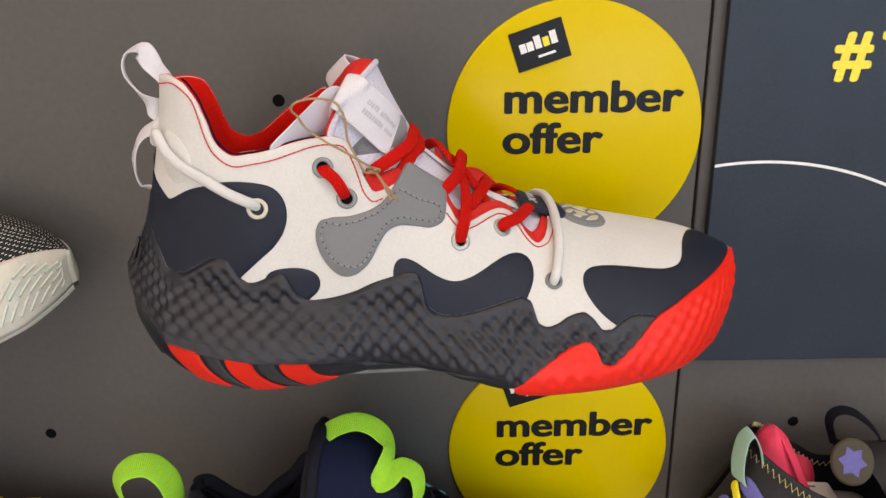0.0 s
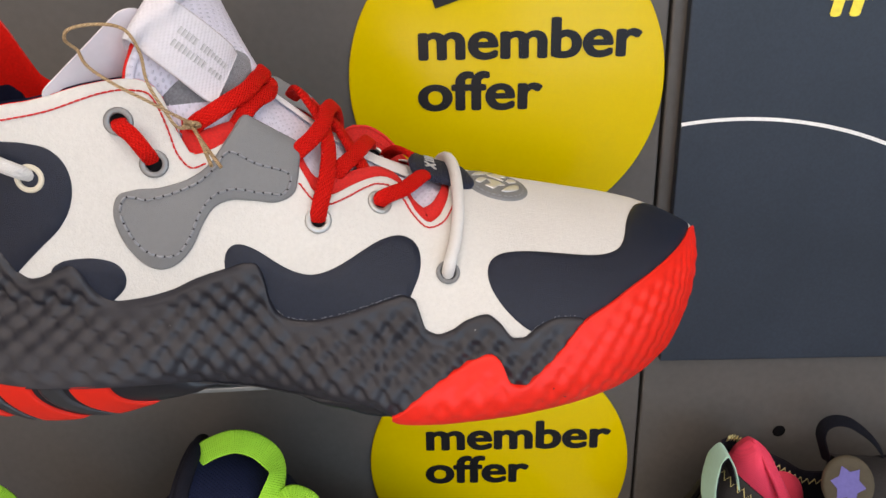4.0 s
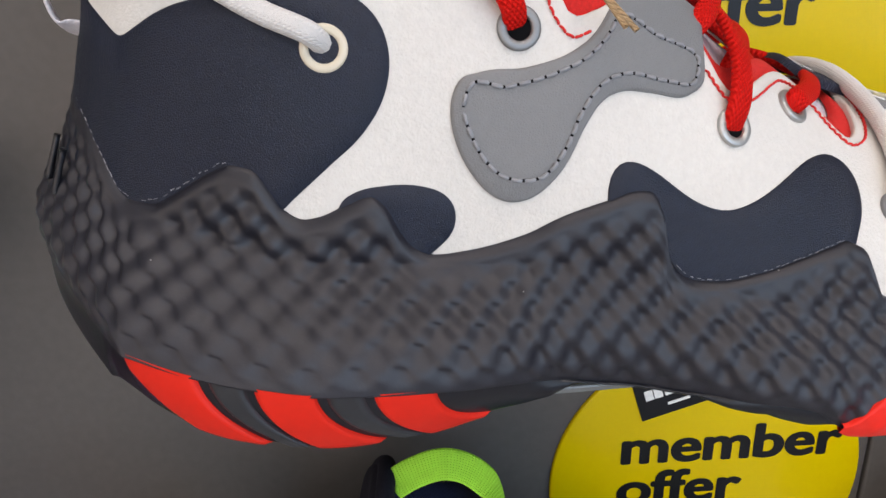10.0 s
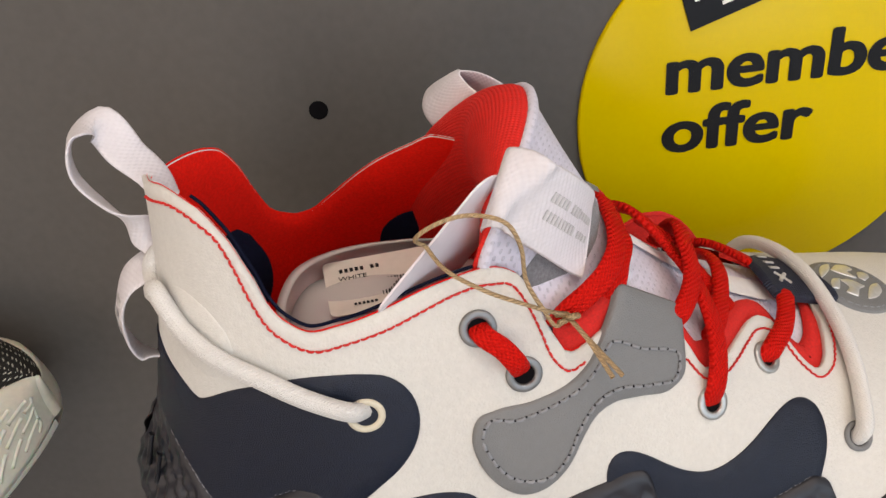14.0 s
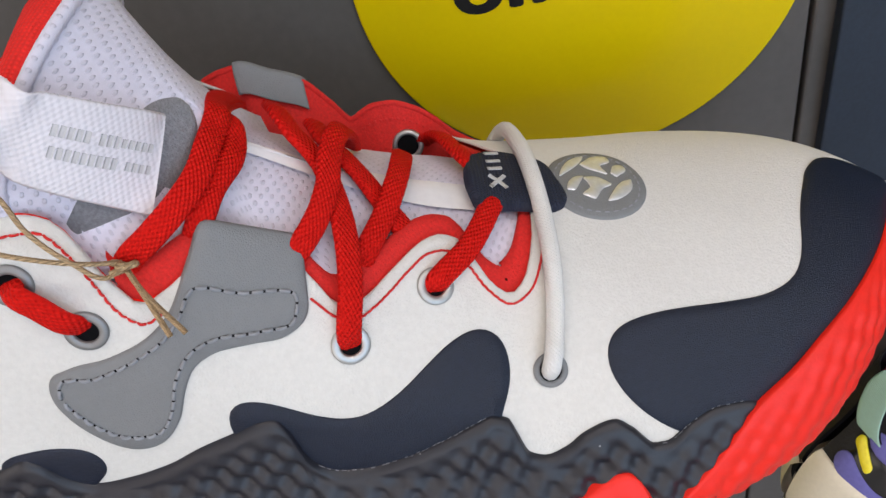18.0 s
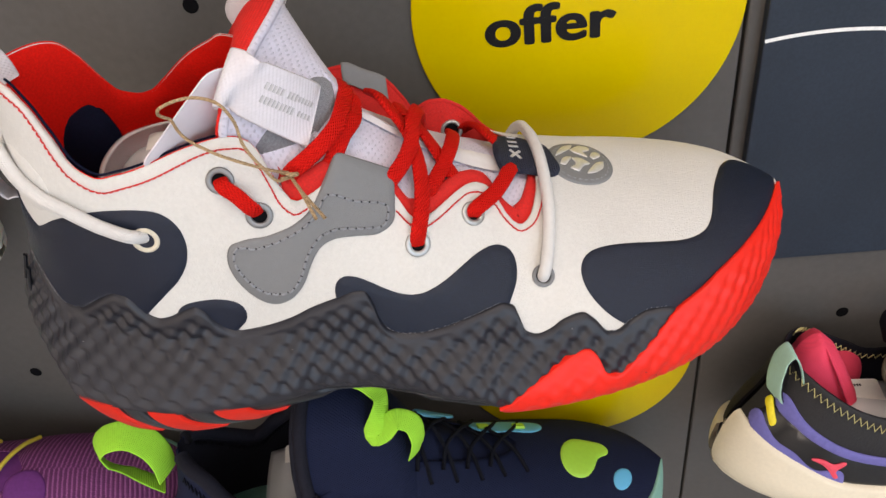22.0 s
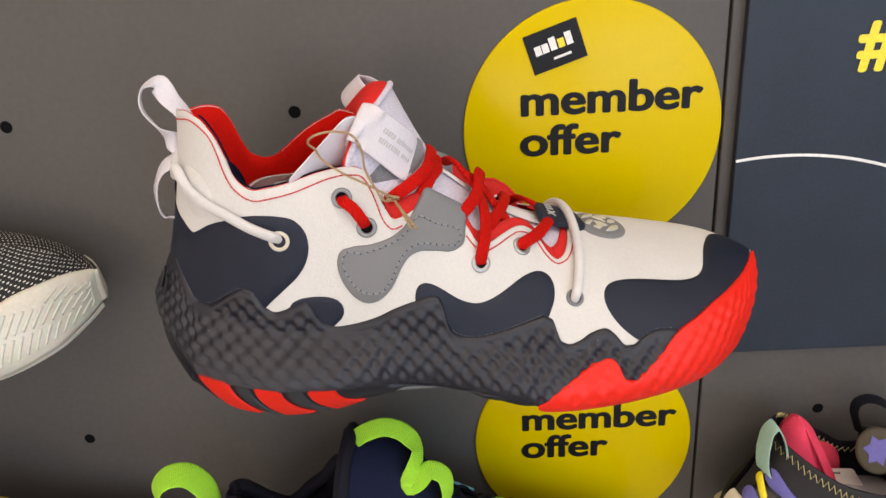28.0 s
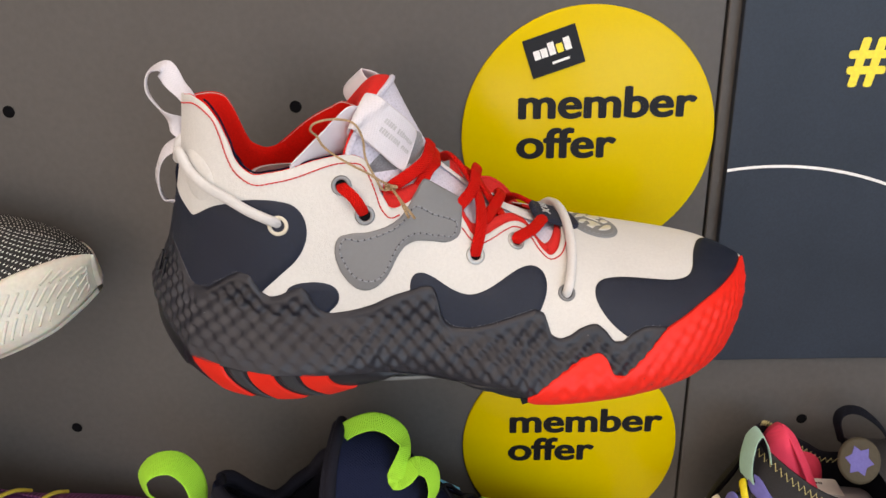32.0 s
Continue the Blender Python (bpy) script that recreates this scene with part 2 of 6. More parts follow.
TWINE = woven(mat("brown_waxed_twine", (0.60, 0.42, 0.23), 0.7, vary=0.15, scale=200), 1.6, 1.0, 1.2, 0.9, (0.30, 0.18, 0.08), 0.45)
PAPER = mat("white_card", (0.74, 0.70, 0.74), 0.5, vary=0.02)
LINT = mat("pale_frayed_fibre", (0.22, 0.22, 0.24), 0.9)
STICKER = mat("cream_paper_label", (0.72, 0.68, 0.62), 0.6, vary=0.03)
NAVY_WEB = woven(mat("navy_webbing", (0.010, 0.016, 0.042), 0.7, vary=0.1), 0.9, 0.9, 0.0, 0.7, (0.002, 0.003, 0.008), 0.4)
TONGUE_WHITE = mat("white_synthetic_strip", (0.74, 0.72, 0.72), 0.6, vary=0.03)


def ease(xs, ys):
    """A smooth curve through the points (xs, ys) that never overshoots."""
    xs, ys = np.asarray(xs, float), np.asarray(ys, float)
    h, d = np.diff(xs), np.diff(ys) / np.diff(xs)
    m = np.zeros(len(xs))
    m[0], m[-1] = d[0], d[-1]
    for i in range(1, len(xs) - 1):
        if d[i - 1] * d[i] > 0:
            w1, w2 = 2 * h[i] + h[i - 1], h[i] + 2 * h[i - 1]
            m[i] = (w1 + w2) / (w1 / d[i - 1] + w2 / d[i])

    def at(x):
        x = np.clip(np.asarray(x, float), xs[0], xs[-1])
        i = np.clip(np.searchsorted(xs, x, side="right") - 1, 0, len(xs) - 2)
        t = (x - xs[i]) / h[i]
        return (ys[i] * (1 + 2 * t) * (1 - t) ** 2 + m[i] * h[i] * t * (1 - t) ** 2
                + ys[i + 1] * t * t * (3 - 2 * t) + m[i + 1] * h[i] * t * t * (t - 1))
    return at


def place(x, y, z, yaw, tilt, pitch=0.0):
    """The frame of a shoe: length, far side and up, on a shelf that leans towards the viewer by tilt."""
    return Matrix.Translation((x, y, z)) @ Matrix.Rotation(radians(yaw), 4, "Z") @ Matrix.Rotation(radians(tilt), 4, "X") @ Matrix.Rotation(radians(pitch), 4, "Y")


class Last:
    """The outer form of a shoe: s runs from heel to toe, v from the near sole edge (0) over the ridge (1) to the far sole edge (2)."""

    def __init__(self, rows, length, unit, heel_round, toe_round, lean_h, lean_s):
        cols = list(zip(*rows))
        self.c, self.wn, self.wf, self.top, self.bot, self.a, self.b = [ease(cols[0], c) for c in cols[1:]]
        self.len, self.unit, self.hr, self.tr = length, unit, heel_round, toe_round
        self.lean = ease(lean_h, lean_s)

    def at(self, s, v, off=0.0):
        """Places (in metres, in the frame of the shoe) of surface points, lifted by off metres."""
        s, v = np.broadcast_arrays(np.asarray(s, float), np.asarray(v, float))
        p = self._raw(s, v)
        if np.any(off):
            e = 2e-3
            du = self._raw(np.minimum(s + e, self.len - 1e-3), v) - self._raw(np.maximum(s - e, 1e-3), v)
            dv = self._raw(s, np.clip(v + e, 0, 2)) - self._raw(s, np.clip(v - e, 0, 2))
            n = np.cross(du, dv)
            n /= np.maximum(np.linalg.norm(n, axis=-1, keepdims=True), 1e-12)
            p = p + n * np.asarray(off, float)[..., None] / self.unit
        return p * self.unit

    def _raw(self, s, v):
        q = np.clip(s, 0, self.len)
        cap = np.sqrt(np.clip(1 - np.clip((self.hr - q) / self.hr, 0, 1) ** 2.2, 0, 1)) * np.clip(1 - np.clip((q - self.len + self.tr) / self.tr, 0, 1) ** 2.3, 0, 1) ** 0.5
        th = v * math.pi / 2
        co, si = np.cos(th), np.clip(np.sin(th), 0, 1)
        w = np.where(v <= 1, self.wn(q), self.wf(q)) * cap
        a = self.a(q)
        n = self.c(q) + w * np.sign(co) * np.abs(co) ** a
        h = self.bot(q) + (self.top(q) - self.bot(q)) * si ** self.b(q)
        tuck = np.clip(1 - (h - self.bot(q)) / 0.16, 0, 1) ** 2
        n = n - np.sign(co) * tuck * 0.12 * w
        x = q + self.lean(h) * np.exp(-(q / 0.55) ** 1.5)
        return np.stack([x, -n, h], -1)


# ---- builders ----
def mesh_of(name, verts, faces, material, uvs=None, smooth=True):
    me = bpy.data.meshes.new(name)
    me.from_pydata([tuple(map(float, p)) for p in verts], [], [tuple(map(int, f)) for f in faces])
    if uvs is not None:
        layer = me.uv_layers.new(name="UVMap")
        idx = np.zeros(len(me.loops), int)
        me.loops.foreach_get("vertex_index", idx)
        layer.data.foreach_set("uv", np.asarray(uvs, float)[idx].ravel())
    if smooth:
        me.polygons.foreach_set("use_smooth", np.ones(len(me.polygons), bool))
    me.materials.append(material)
    me.update()
    return me


def thing(name, at, label, category, group=""):
    """An empty at the base of a thing, whose parts hang under it."""
    ob = new(name)
    ob.empty_display_size = 0.02
    ob.matrix_world = at
    return tagged(ob, label, category, group)


def part(name, me, parent, label=""):
    ob = new(name, me)
    ob.parent = parent
    return tagged(ob, label) if label else ob


def bm_mesh(name, bm, material, smooth=False):
    me = bpy.data.meshes.new(name)
    bm.to_mesh(me)
    bm.free()
    if smooth:
        me.polygons.foreach_set("use_smooth", np.ones(len(me.polygons), bool))
    me.materials.append(material)
    return me


def box(name, x0, x1, y0, y1, z0, z1, material, bevel=0.0, seg=2):
    bm = bmesh.new()
    bmesh.ops.create_cube(bm, size=1.0, matrix=Matrix.Translation(((x0 + x1) / 2, (y0 + y1) / 2, (z0 + z1) / 2)) @ Matrix.Diagonal((x1 - x0, y1 - y0, z1 - z0, 1)))
    if bevel:
        bmesh.ops.bevel(bm, geom=bm.edges[:], offset=bevel, segments=seg, affect="EDGES", profile=0.5)
    return bm_mesh(name, bm, material)


def grid_faces(nu, nv, close_u=False, close_v=False, start=0):
    i, j = np.meshgrid(np.arange(nu if close_u else nu - 1), np.arange(nv if close_v else nv - 1), indexing="ij")
    a, b = i * nv + j, ((i + 1) % nu) * nv + j
    c, d = ((i + 1) % nu) * nv + (j + 1) % nv, i * nv + (j + 1) % nv
    return (np.stack([a, b, c, d], -1).reshape(-1, 4) + start).tolist()


def arcs(p):
    """Lengths along both ways of a grid of places, for the weave."""
    du = np.zeros(p.shape[:2])
    dv = np.zeros(p.shape[:2])
    du[1:] = np.cumsum(np.linalg.norm(np.diff(p, axis=0), axis=-1), 0)
    dv[:, 1:] = np.cumsum(np.linalg.norm(np.diff(p, axis=1), axis=-1), 1)
    return np.stack([du, dv], -1)


def sheet(name, p, material, flip=False):
    """A mesh from a grid of places."""
    f = grid_faces(*p.shape[:2])
    if flip:
        f = [q[::-1] for q in f]
    return mesh_of(name, p.reshape(-1, 3), f, material, arcs(p).reshape(-1, 2))


def smooth_path(pts, n):
    """A soft curve through the points, in n even steps."""
    pts = np.asarray(pts, float)
    t = np.concatenate([[0], np.cumsum(np.maximum(np.linalg.norm(np.diff(pts, axis=0), axis=1), 1e-9))])
    m = np.gradient(pts, t, axis=0) if len(pts) > 2 else np.repeat((pts[1:] - pts[:1]) / (t[1] or 1), 2, 0)
    x = np.linspace(0, t[-1], n)
    i = np.clip(np.searchsorted(t, x, side="right") - 1, 0, len(t) - 2)
    h = (t[i + 1] - t[i])[:, None]
    u = ((x - t[i]) / (t[i + 1] - t[i]))[:, None]
    return (pts[i] * (1 + 2 * u) * (1 - u) ** 2 + m[i] * h * u * (1 - u) ** 2 + pts[i + 1] * u * u * (3 - 2 * u) + m[i + 1] * h * u * u * (u - 1))


def closed_curve(pts, n):
    """An even closed curve through the corner points."""
    pts = [tuple(p) for p in pts]
    k = len(pts)
    c = smooth_path(np.array(pts[-3:] + pts + pts[:3]), 40 * (k + 5) + 1)
    a = np.argmin(np.linalg.norm(c[:40 * 6] - pts[0], axis=1))
    tail = np.linalg.norm(c - pts[0], axis=1)
    tail[:len(c) // 2] = 9
    c = c[a:int(np.argmin(tail))]
    t = np.concatenate([[0], np.cumsum(np.linalg.norm(np.diff(c, axis=0), axis=1))])
    x = np.linspace(0, t[-1], n, endpoint=False)
    return np.stack([np.interp(x, t, c[:, i]) for i in range(c.shape[1])], -1)


def unit(a):
    return a / np.maximum(np.linalg.norm(a, axis=-1, keepdims=True), 1e-12)


def ribbon(name, path, ups, width, thick, material, n=40):
    """A flat band of rounded cross section along a path; ups is the way that its face looks."""
    p, u = smooth_path(path, n), unit(smooth_path(ups, n) if np.ndim(ups) == 2 else np.repeat([ups], n, 0))
    t = unit(np.gradient(p, axis=0))
    side = unit(np.cross(t, u))
    u = np.cross(side, t)
    w = np.broadcast_to(np.asarray(width, float), (n,)) if np.ndim(width) == 0 else np.interp(np.linspace(0, 1, n), np.linspace(0, 1, len(width)), width)
    k = 14
    a = np.arange(k) / k * 2 * math.pi
    cx, cy = np.sign(np.cos(a)) * np.abs(np.cos(a)) ** 0.55, np.sign(np.sin(a)) * np.abs(np.sin(a)) ** 0.9
    q = p[:, None] + side[:, None] * (cx[:, None] * w[:, None, None] / 2) + u[:, None] * (cy[:, None] * thick / 2)
    length = np.concatenate([[0], np.cumsum(np.linalg.norm(np.diff(p, axis=0), axis=1))])
    uv = np.stack([np.repeat(length[:, None], k, 1), cx[None] * w[:, None] / 2], -1)
    f = grid_faces(n, k, close_v=True)
    f += [tuple(range(k))[::-1], tuple(range((n - 1) * k, n * k))]
    return mesh_of(name, q.reshape(-1, 3), f, material, uv.reshape(-1, 2))


def tube(name, path, radius, material, n=40, k=10, soft=True):
    p = smooth_path(path, n) if soft else np.asarray(path, float)
    n = len(p)
    t = unit(np.gradient(p, axis=0))
    ref = np.array([0.0, 0.0, 1.0]) if abs(t[0][2]) < 0.9 else np.array([1.0, 0, 0])
    s = []
    for i in range(n):
        ref = ref - t[i] * (ref @ t[i])
        ref = ref / np.linalg.norm(ref)
        s.append(ref)
    s = np.array(s)
    b = np.cross(t, s)
    a = np.arange(k) / k * 2 * math.pi
    r = np.broadcast_to(np.asarray(radius, float), (n,))
    q = p[:, None] + (s[:, None] * np.cos(a)[:, None] + b[:, None] * np.sin(a)[:, None]) * r[:, None, None]
    length = np.concatenate([[0], np.cumsum(np.linalg.norm(np.diff(p, axis=0), axis=1))])
    uv = np.stack([np.repeat(length[:, None], k, 1), np.repeat((a * float(r.max()))[None], n, 0)], -1)
    f = grid_faces(n, k, close_v=True) + [tuple(range(k))[::-1], tuple(range((n - 1) * k, n * k))]
    return mesh_of(name, q.reshape(-1, 3), f, material, uv.reshape(-1, 2))


def join(name, meshes):
    """Several pieces of one material in one mesh."""
    vs, fs, us = [], [], []
    for me in meshes:
        base = len(vs)
        vs += [v.co[:] for v in me.vertices]
        fs += [tuple(i + base for i in p.vertices) for p in me.polygons]
        layer = me.uv_layers[0].data if me.uv_layers else None
        uv = np.zeros((len(me.vertices), 2))
        if layer:
            for lo in me.loops:
                uv[lo.vertex_index] = layer[lo.index].uv
        us += uv.tolist()
    out = mesh_of(name, vs, fs, meshes[0].materials[0], us)
    for me in meshes:
        bpy.data.meshes.remove(me)
    return out


def crisp(outline, corners, d=0.012):
    """Keeps the named corners of an outline sharp."""
    out, k = [], len(outline)
    for i, p in enumerate(outline):
        if i not in corners:
            out.append(tuple(p))
            continue
        p = np.array(p, float)
        a, b = np.array(outline[i - 1]) - p, np.array(outline[(i + 1) % k]) - p
        a, b = a / np.linalg.norm(a), b / np.linalg.norm(b)
        out += [tuple(p + a * d * 2), tuple(p + a * d * 1.2), tuple(p + a * d * 0.3), tuple(p + b * d * 0.3), tuple(p + b * d * 1.2), tuple(p + b * d * 2)]
    return out


def pillow(name, outline, side, thick, material, n=60, step=0.04, scale=0.0885):
    """A stuffed shape from an outline in length and height; side is its nearness."""
    c = closed_curve(outline, n)
    p, f, k = fill_in(c, np.array((step, step)))
    dist = np.min(np.linalg.norm(p[:, None] - c[None], axis=2), 1)
    puff = thick * np.sqrt(np.clip(1 - (1 - np.clip(dist / 0.16, 0, 1)) ** 2, 0, 1))
    m = len(p)
    va = [(q[0] * scale, -(side + w) * scale, q[1] * scale) for q, w in zip(p, puff)]
    vb = [(q[0] * scale, -(side - w) * scale, q[1] * scale) for q, w in zip(p, puff)]
    faces = [tuple(q[::-1]) for q in f] + [tuple(i + m for i in q) for q in f]
    return mesh_of(name, va + vb, faces, material, np.concatenate([p, p]) * scale)


def fill_in(outline, step):
    """Triangles that fill a flat outline, with points inside at even steps."""
    c = np.asarray(outline, float)
    k = len(c)
    lo, hi = c.min(0), c.max(0)
    xs, ys = np.arange(lo[0], hi[0], step[0]), np.arange(lo[1], hi[1], step[1])
    g = np.stack(np.meshgrid(xs, ys, indexing="ij"), -1).reshape(-1, 2)
    a, b = c, np.roll(c, -1, 0)
    d = b - a
    keep = []
    for q in g:
        w = np.clip(((q - a) * d).sum(1) / np.maximum((d * d).sum(1), 1e-12), 0, 1)
        off = (q - a - d * w[:, None]) / step
        cross = ((a[:, 1] > q[1]) != (b[:, 1] > q[1])) & (q[0] < (b[:, 0] - a[:, 0]) * (q[1] - a[:, 1]) / np.where(b[:, 1] == a[:, 1], 1e-9, b[:, 1] - a[:, 1]) + a[:, 0])
        if cross.sum() % 2 and (off ** 2).sum(1).min() > 0.2:
            keep.append(q)
    pts = [Vector(p) for p in c] + [Vector(p) for p in keep]
    v, _, f, _, _, _ = geometry.delaunay_2d_cdt(pts, [], [list(range(k))], 1, 1e-7)
    return np.array([tuple(p) for p in v]), [tuple(q) for q in f], k


def patch(name, last, outline, material, lift=0.0006, depth=0.0012, n=110, step=(0.03, 0.03), relief=None, soft=5):
    """A piece of material laid on a shoe's form, with a rounded cut edge; the outline is in s and v."""
    c = closed_curve(outline, n)
    for _ in range(soft):
        c = 0.5 * c + 0.25 * (np.roll(c, 1, 0) + np.roll(c, -1, 0))
    p, f, k = fill_in(c, np.array(step))
    off = np.full(len(p), lift)
    if relief is not None:
        off = off + relief(p[:, 0], p[:, 1])
    top = last.at(p[:, 0], p[:, 1], off)
    # the rim turns down into the form below
    ring = last.at(c[:, 0], c[:, 1], np.full(n, lift - depth))
    grow = unit(top[:n] - np.roll(top[:n], 1, 0))
    nrm = unit(last.at(c[:, 0], c[:, 1], np.full(n, 0.001)) - last.at(c[:, 0], c[:, 1]))
    out = np.cross(grow, nrm)
    area = np.sum(c[:, 0] * np.roll(c[:, 1], -1) - np.roll(c[:, 0], -1) * c[:, 1])
    out = out * np.sign(area)
    shoulder = top[:n] + out * depth * 0.35 - nrm * depth * 0.30
    ring = ring + out * depth * 0.45
    verts = np.concatenate([top, shoulder, ring])
    m = len(p)
    faces = list(f)
    for i in range(n):
        j = (i + 1) % n
        faces += [(i, j, m + j, m + i), (m + i, m + j, m + n + j, m + n + i)]
    uv = np.concatenate([p, c, c]) * last.unit
    return mesh_of(name, verts, faces, material, uv)


def frame_on(last, s, v, off=0.0):
    """A frame on a shoe's form: x along the shoe, z off the surface."""
    p = last.at(np.array(s), np.array(v), np.array(off))
    q = last.at(np.array(s), np.array(v), np.array(off + 0.001))
    e = last.at(np.array(s + 0.02), np.array(v), np.array(off))
    z = Vector(q - p).normalized()
    x = Vector(e - p)
    x = (x - z * x.dot(z)).normalized()
    m = Matrix((x, z.cross(x), z)).transposed().to_4x4()
    m.translation = Vector(p)
    return m


def ring(name, at, r_in, r_out, height, material, k=28, squash=1.0):
    """A pressed metal ring."""
    wide = r_out - r_in
    prof = [(r_in, -height * 1.5), (r_in + wide * 0.04, height * 0.3), (r_in + wide * 0.16, height * 0.8), (r_in + wide * 0.5, height), (r_in + wide * 0.86, height * 0.8), (r_out, height * 0.3), (r_out, -height)]
    a = np.arange(k) / k * 2 * math.pi
    p = np.array([[(r * math.cos(t), r * squash * math.sin(t), z) for r, z in prof] for t in a])
    me = mesh_of(name, p.reshape(-1, 3), grid_faces(k, len(prof), close_u=True), material)
    me.transform(at)
    return me


def disc(name, at, r, material, z=0.0, k=24):
    v = [(r * math.cos(i / k * 2 * math.pi), r * math.sin(i / k * 2 * math.pi), z) for i in range(k)]
    me = mesh_of(name, v, [tuple(range(k))], material, smooth=False)
    me.transform(at)
    return me


def stitches(name, last, path, pitch, length, radius, material, lift, closed=False):
    """A row of single stitches along a path in s and v."""
    c = closed_curve(path, 400) if closed else smooth_path(path, 400)
    p = last.at(c[:, 0], c[:, 1], np.full(400, lift))
    t = np.concatenate([[0], np.cumsum(np.linalg.norm(np.diff(p, axis=0), axis=1))])
    rows = []
    if closed:
        pitch = t[-1] / round(t[-1] / pitch)
    for d in np.arange(pitch / 2, t[-1] - (0.0 if closed else length), pitch):
        w = np.array([-0.5, -0.25, 0.25, 0.5]) * length + d
        q = np.stack([np.interp(w, t, p[:, i]) for i in range(3)], -1)
        sv = np.stack([np.interp(w, t, c[:, i]) for i in range(2)], -1)
        q = last.at(sv[:, 0], sv[:, 1], lift + np.array([-1.3, 0.2, 0.2, -1.3]) * radius)
        rows.append(tube("stitch", q, radius, material, n=6, k=6))
    return join(name, rows)


def letters(name, body, size, at, material, depth=0.0002, bold=0.0, align="LEFT"):
    """Raised writing as a mesh."""
    cu = bpy.data.curves.new(name, "FONT")
    cu.body, cu.size, cu.extrude, cu.offset, cu.align_x = body, 1.0, depth / size, bold / size, align
    cu.resolution_u = 6
    ob = new(name, cu)
    dg = bpy.context.evaluated_depsgraph_get()
    me = bpy.data.meshes.new_from_object(ob.evaluated_get(dg))
    bpy.data.objects.remove(ob)
    bpy.data.curves.remove(cu)
    me.materials.clear()
    me.materials.append(material)
    me.transform(at @ Matrix.Diagonal((size, size, size, 1)))
    return me


def bold_word(body, left, right, base, top, at, material, parent, fat=0.035):
    """Heavy letters, each a part, fitted between left and right and up to top."""
    whole = letters("word", body, 1.0, Matrix.Identity(4), material, 0.001)
    x0, x1 = min(v.co.x for v in whole.vertices), max(v.co.x for v in whole.vertices)
    y1 = max(v.co.y for v in whole.vertices)
    bpy.data.meshes.remove(whole)
    fx, fy = (right - left) / (x1 - x0 + 2 * fat), (top - base) / (y1 + fat)
    for i, ch in enumerate(body):
        head = letters("word", body[:i + 1], 1.0, Matrix.Identity(4), material, 0.001)
        edge = max(v.co.x for v in head.vertices)
        bpy.data.meshes.remove(head)
        made = []
        for k in range(8):
            me = letters("letter", ch, 1.0, Matrix.Identity(4), material, 0.001)
            shift = edge - max(v.co.x for v in me.vertices)
            a = k * math.pi / 4
            me.transform(at @ pose(left, base, 0.000012 * k) @ Matrix.Diagonal((fx, fy, 0.06, 1)) @ Matrix.Translation((shift - x0 + fat + fat * math.cos(a), fat * math.sin(a) * 0.7, 0)))
            made.append(me)
        part("letter", join_flat("letter", made), parent)


def join_flat(name, meshes):
    me = join(name, meshes)
    me.polygons.foreach_set("use_smooth", np.zeros(len(me.polygons), bool))
    return me


# ---- the shop wall and room ----
WY = 5.42 * K
SEAM = 2.14 * K


def setting(name, me, label, category="wall"):
    return tagged(new(name, me), label, category, "", "structure")


setting("wall_panel_left", box("wall_panel_left", -2.2, SEAM - 0.0008, WY, WY + 0.018, 0.1, 2.45, WALL, 0.0012), "grey laminate display wall panel with peg holes")
setting("wall_panel_right", box("wall_panel_right", SEAM + 0.0008, 2.2, WY, WY + 0.018, 0.1, 2.45, WALL, 0.0012), "grey laminate display wall panel with peg holes")
setting("wall_north", box("wall_north", -4.0, 4.0, WY + 0.019, WY + 0.12, 0, 3.0, DARK_GAP), "dark wall behind the display panels")
ROOM = mat("white_plaster", (0.66, 0.66, 0.65), 0.9, bump=0.05, bump_scale=200)
FLOOR = mat("grey_vinyl_floor", (0.42, 0.41, 0.40), 0.4, bump=0.02)
setting("floor", box("floor", -4, 4, -6, WY + 0.1, -0.1, 0, FLOOR), "grey vinyl shop floor", "floor")
setting("ceiling", box("ceiling", -4, 4, -6, WY + 0.1, 3.0, 3.1, ROOM), "white shop ceiling", "ceiling")
setting("wall_west", box("wall_west", -4.1, -4, -6, WY + 0.1, 0, 3.0, ROOM), "plain white shop wall")
setting("wall_east", box("wall_east", 4, 4.1, -6, WY + 0.1, 0, 3.0, ROOM), "plain white shop wall")
setting("wall_south", box("wall_south", -4, 4, -6.1, -6, 0, 3.0, ROOM), "plain white shop wall")
# flat discs on the panel; the shade of each hole is their colour
for x, z in ((-2.81, 13.37), (-0.795, 13.37), (-2.81, 10.79), (3.085, 10.79)):
    m = Matrix.Translation((x * K, WY - 0.0003, z * K)) @ pose(0, 0, 0, 90, 0, 0)
    hole = tagged(new("peg_hole", disc("peg_hole", m, 0.0038, DARK_GAP)), "round dark peg hole in the grey wall panel", "hole", "peg holes")


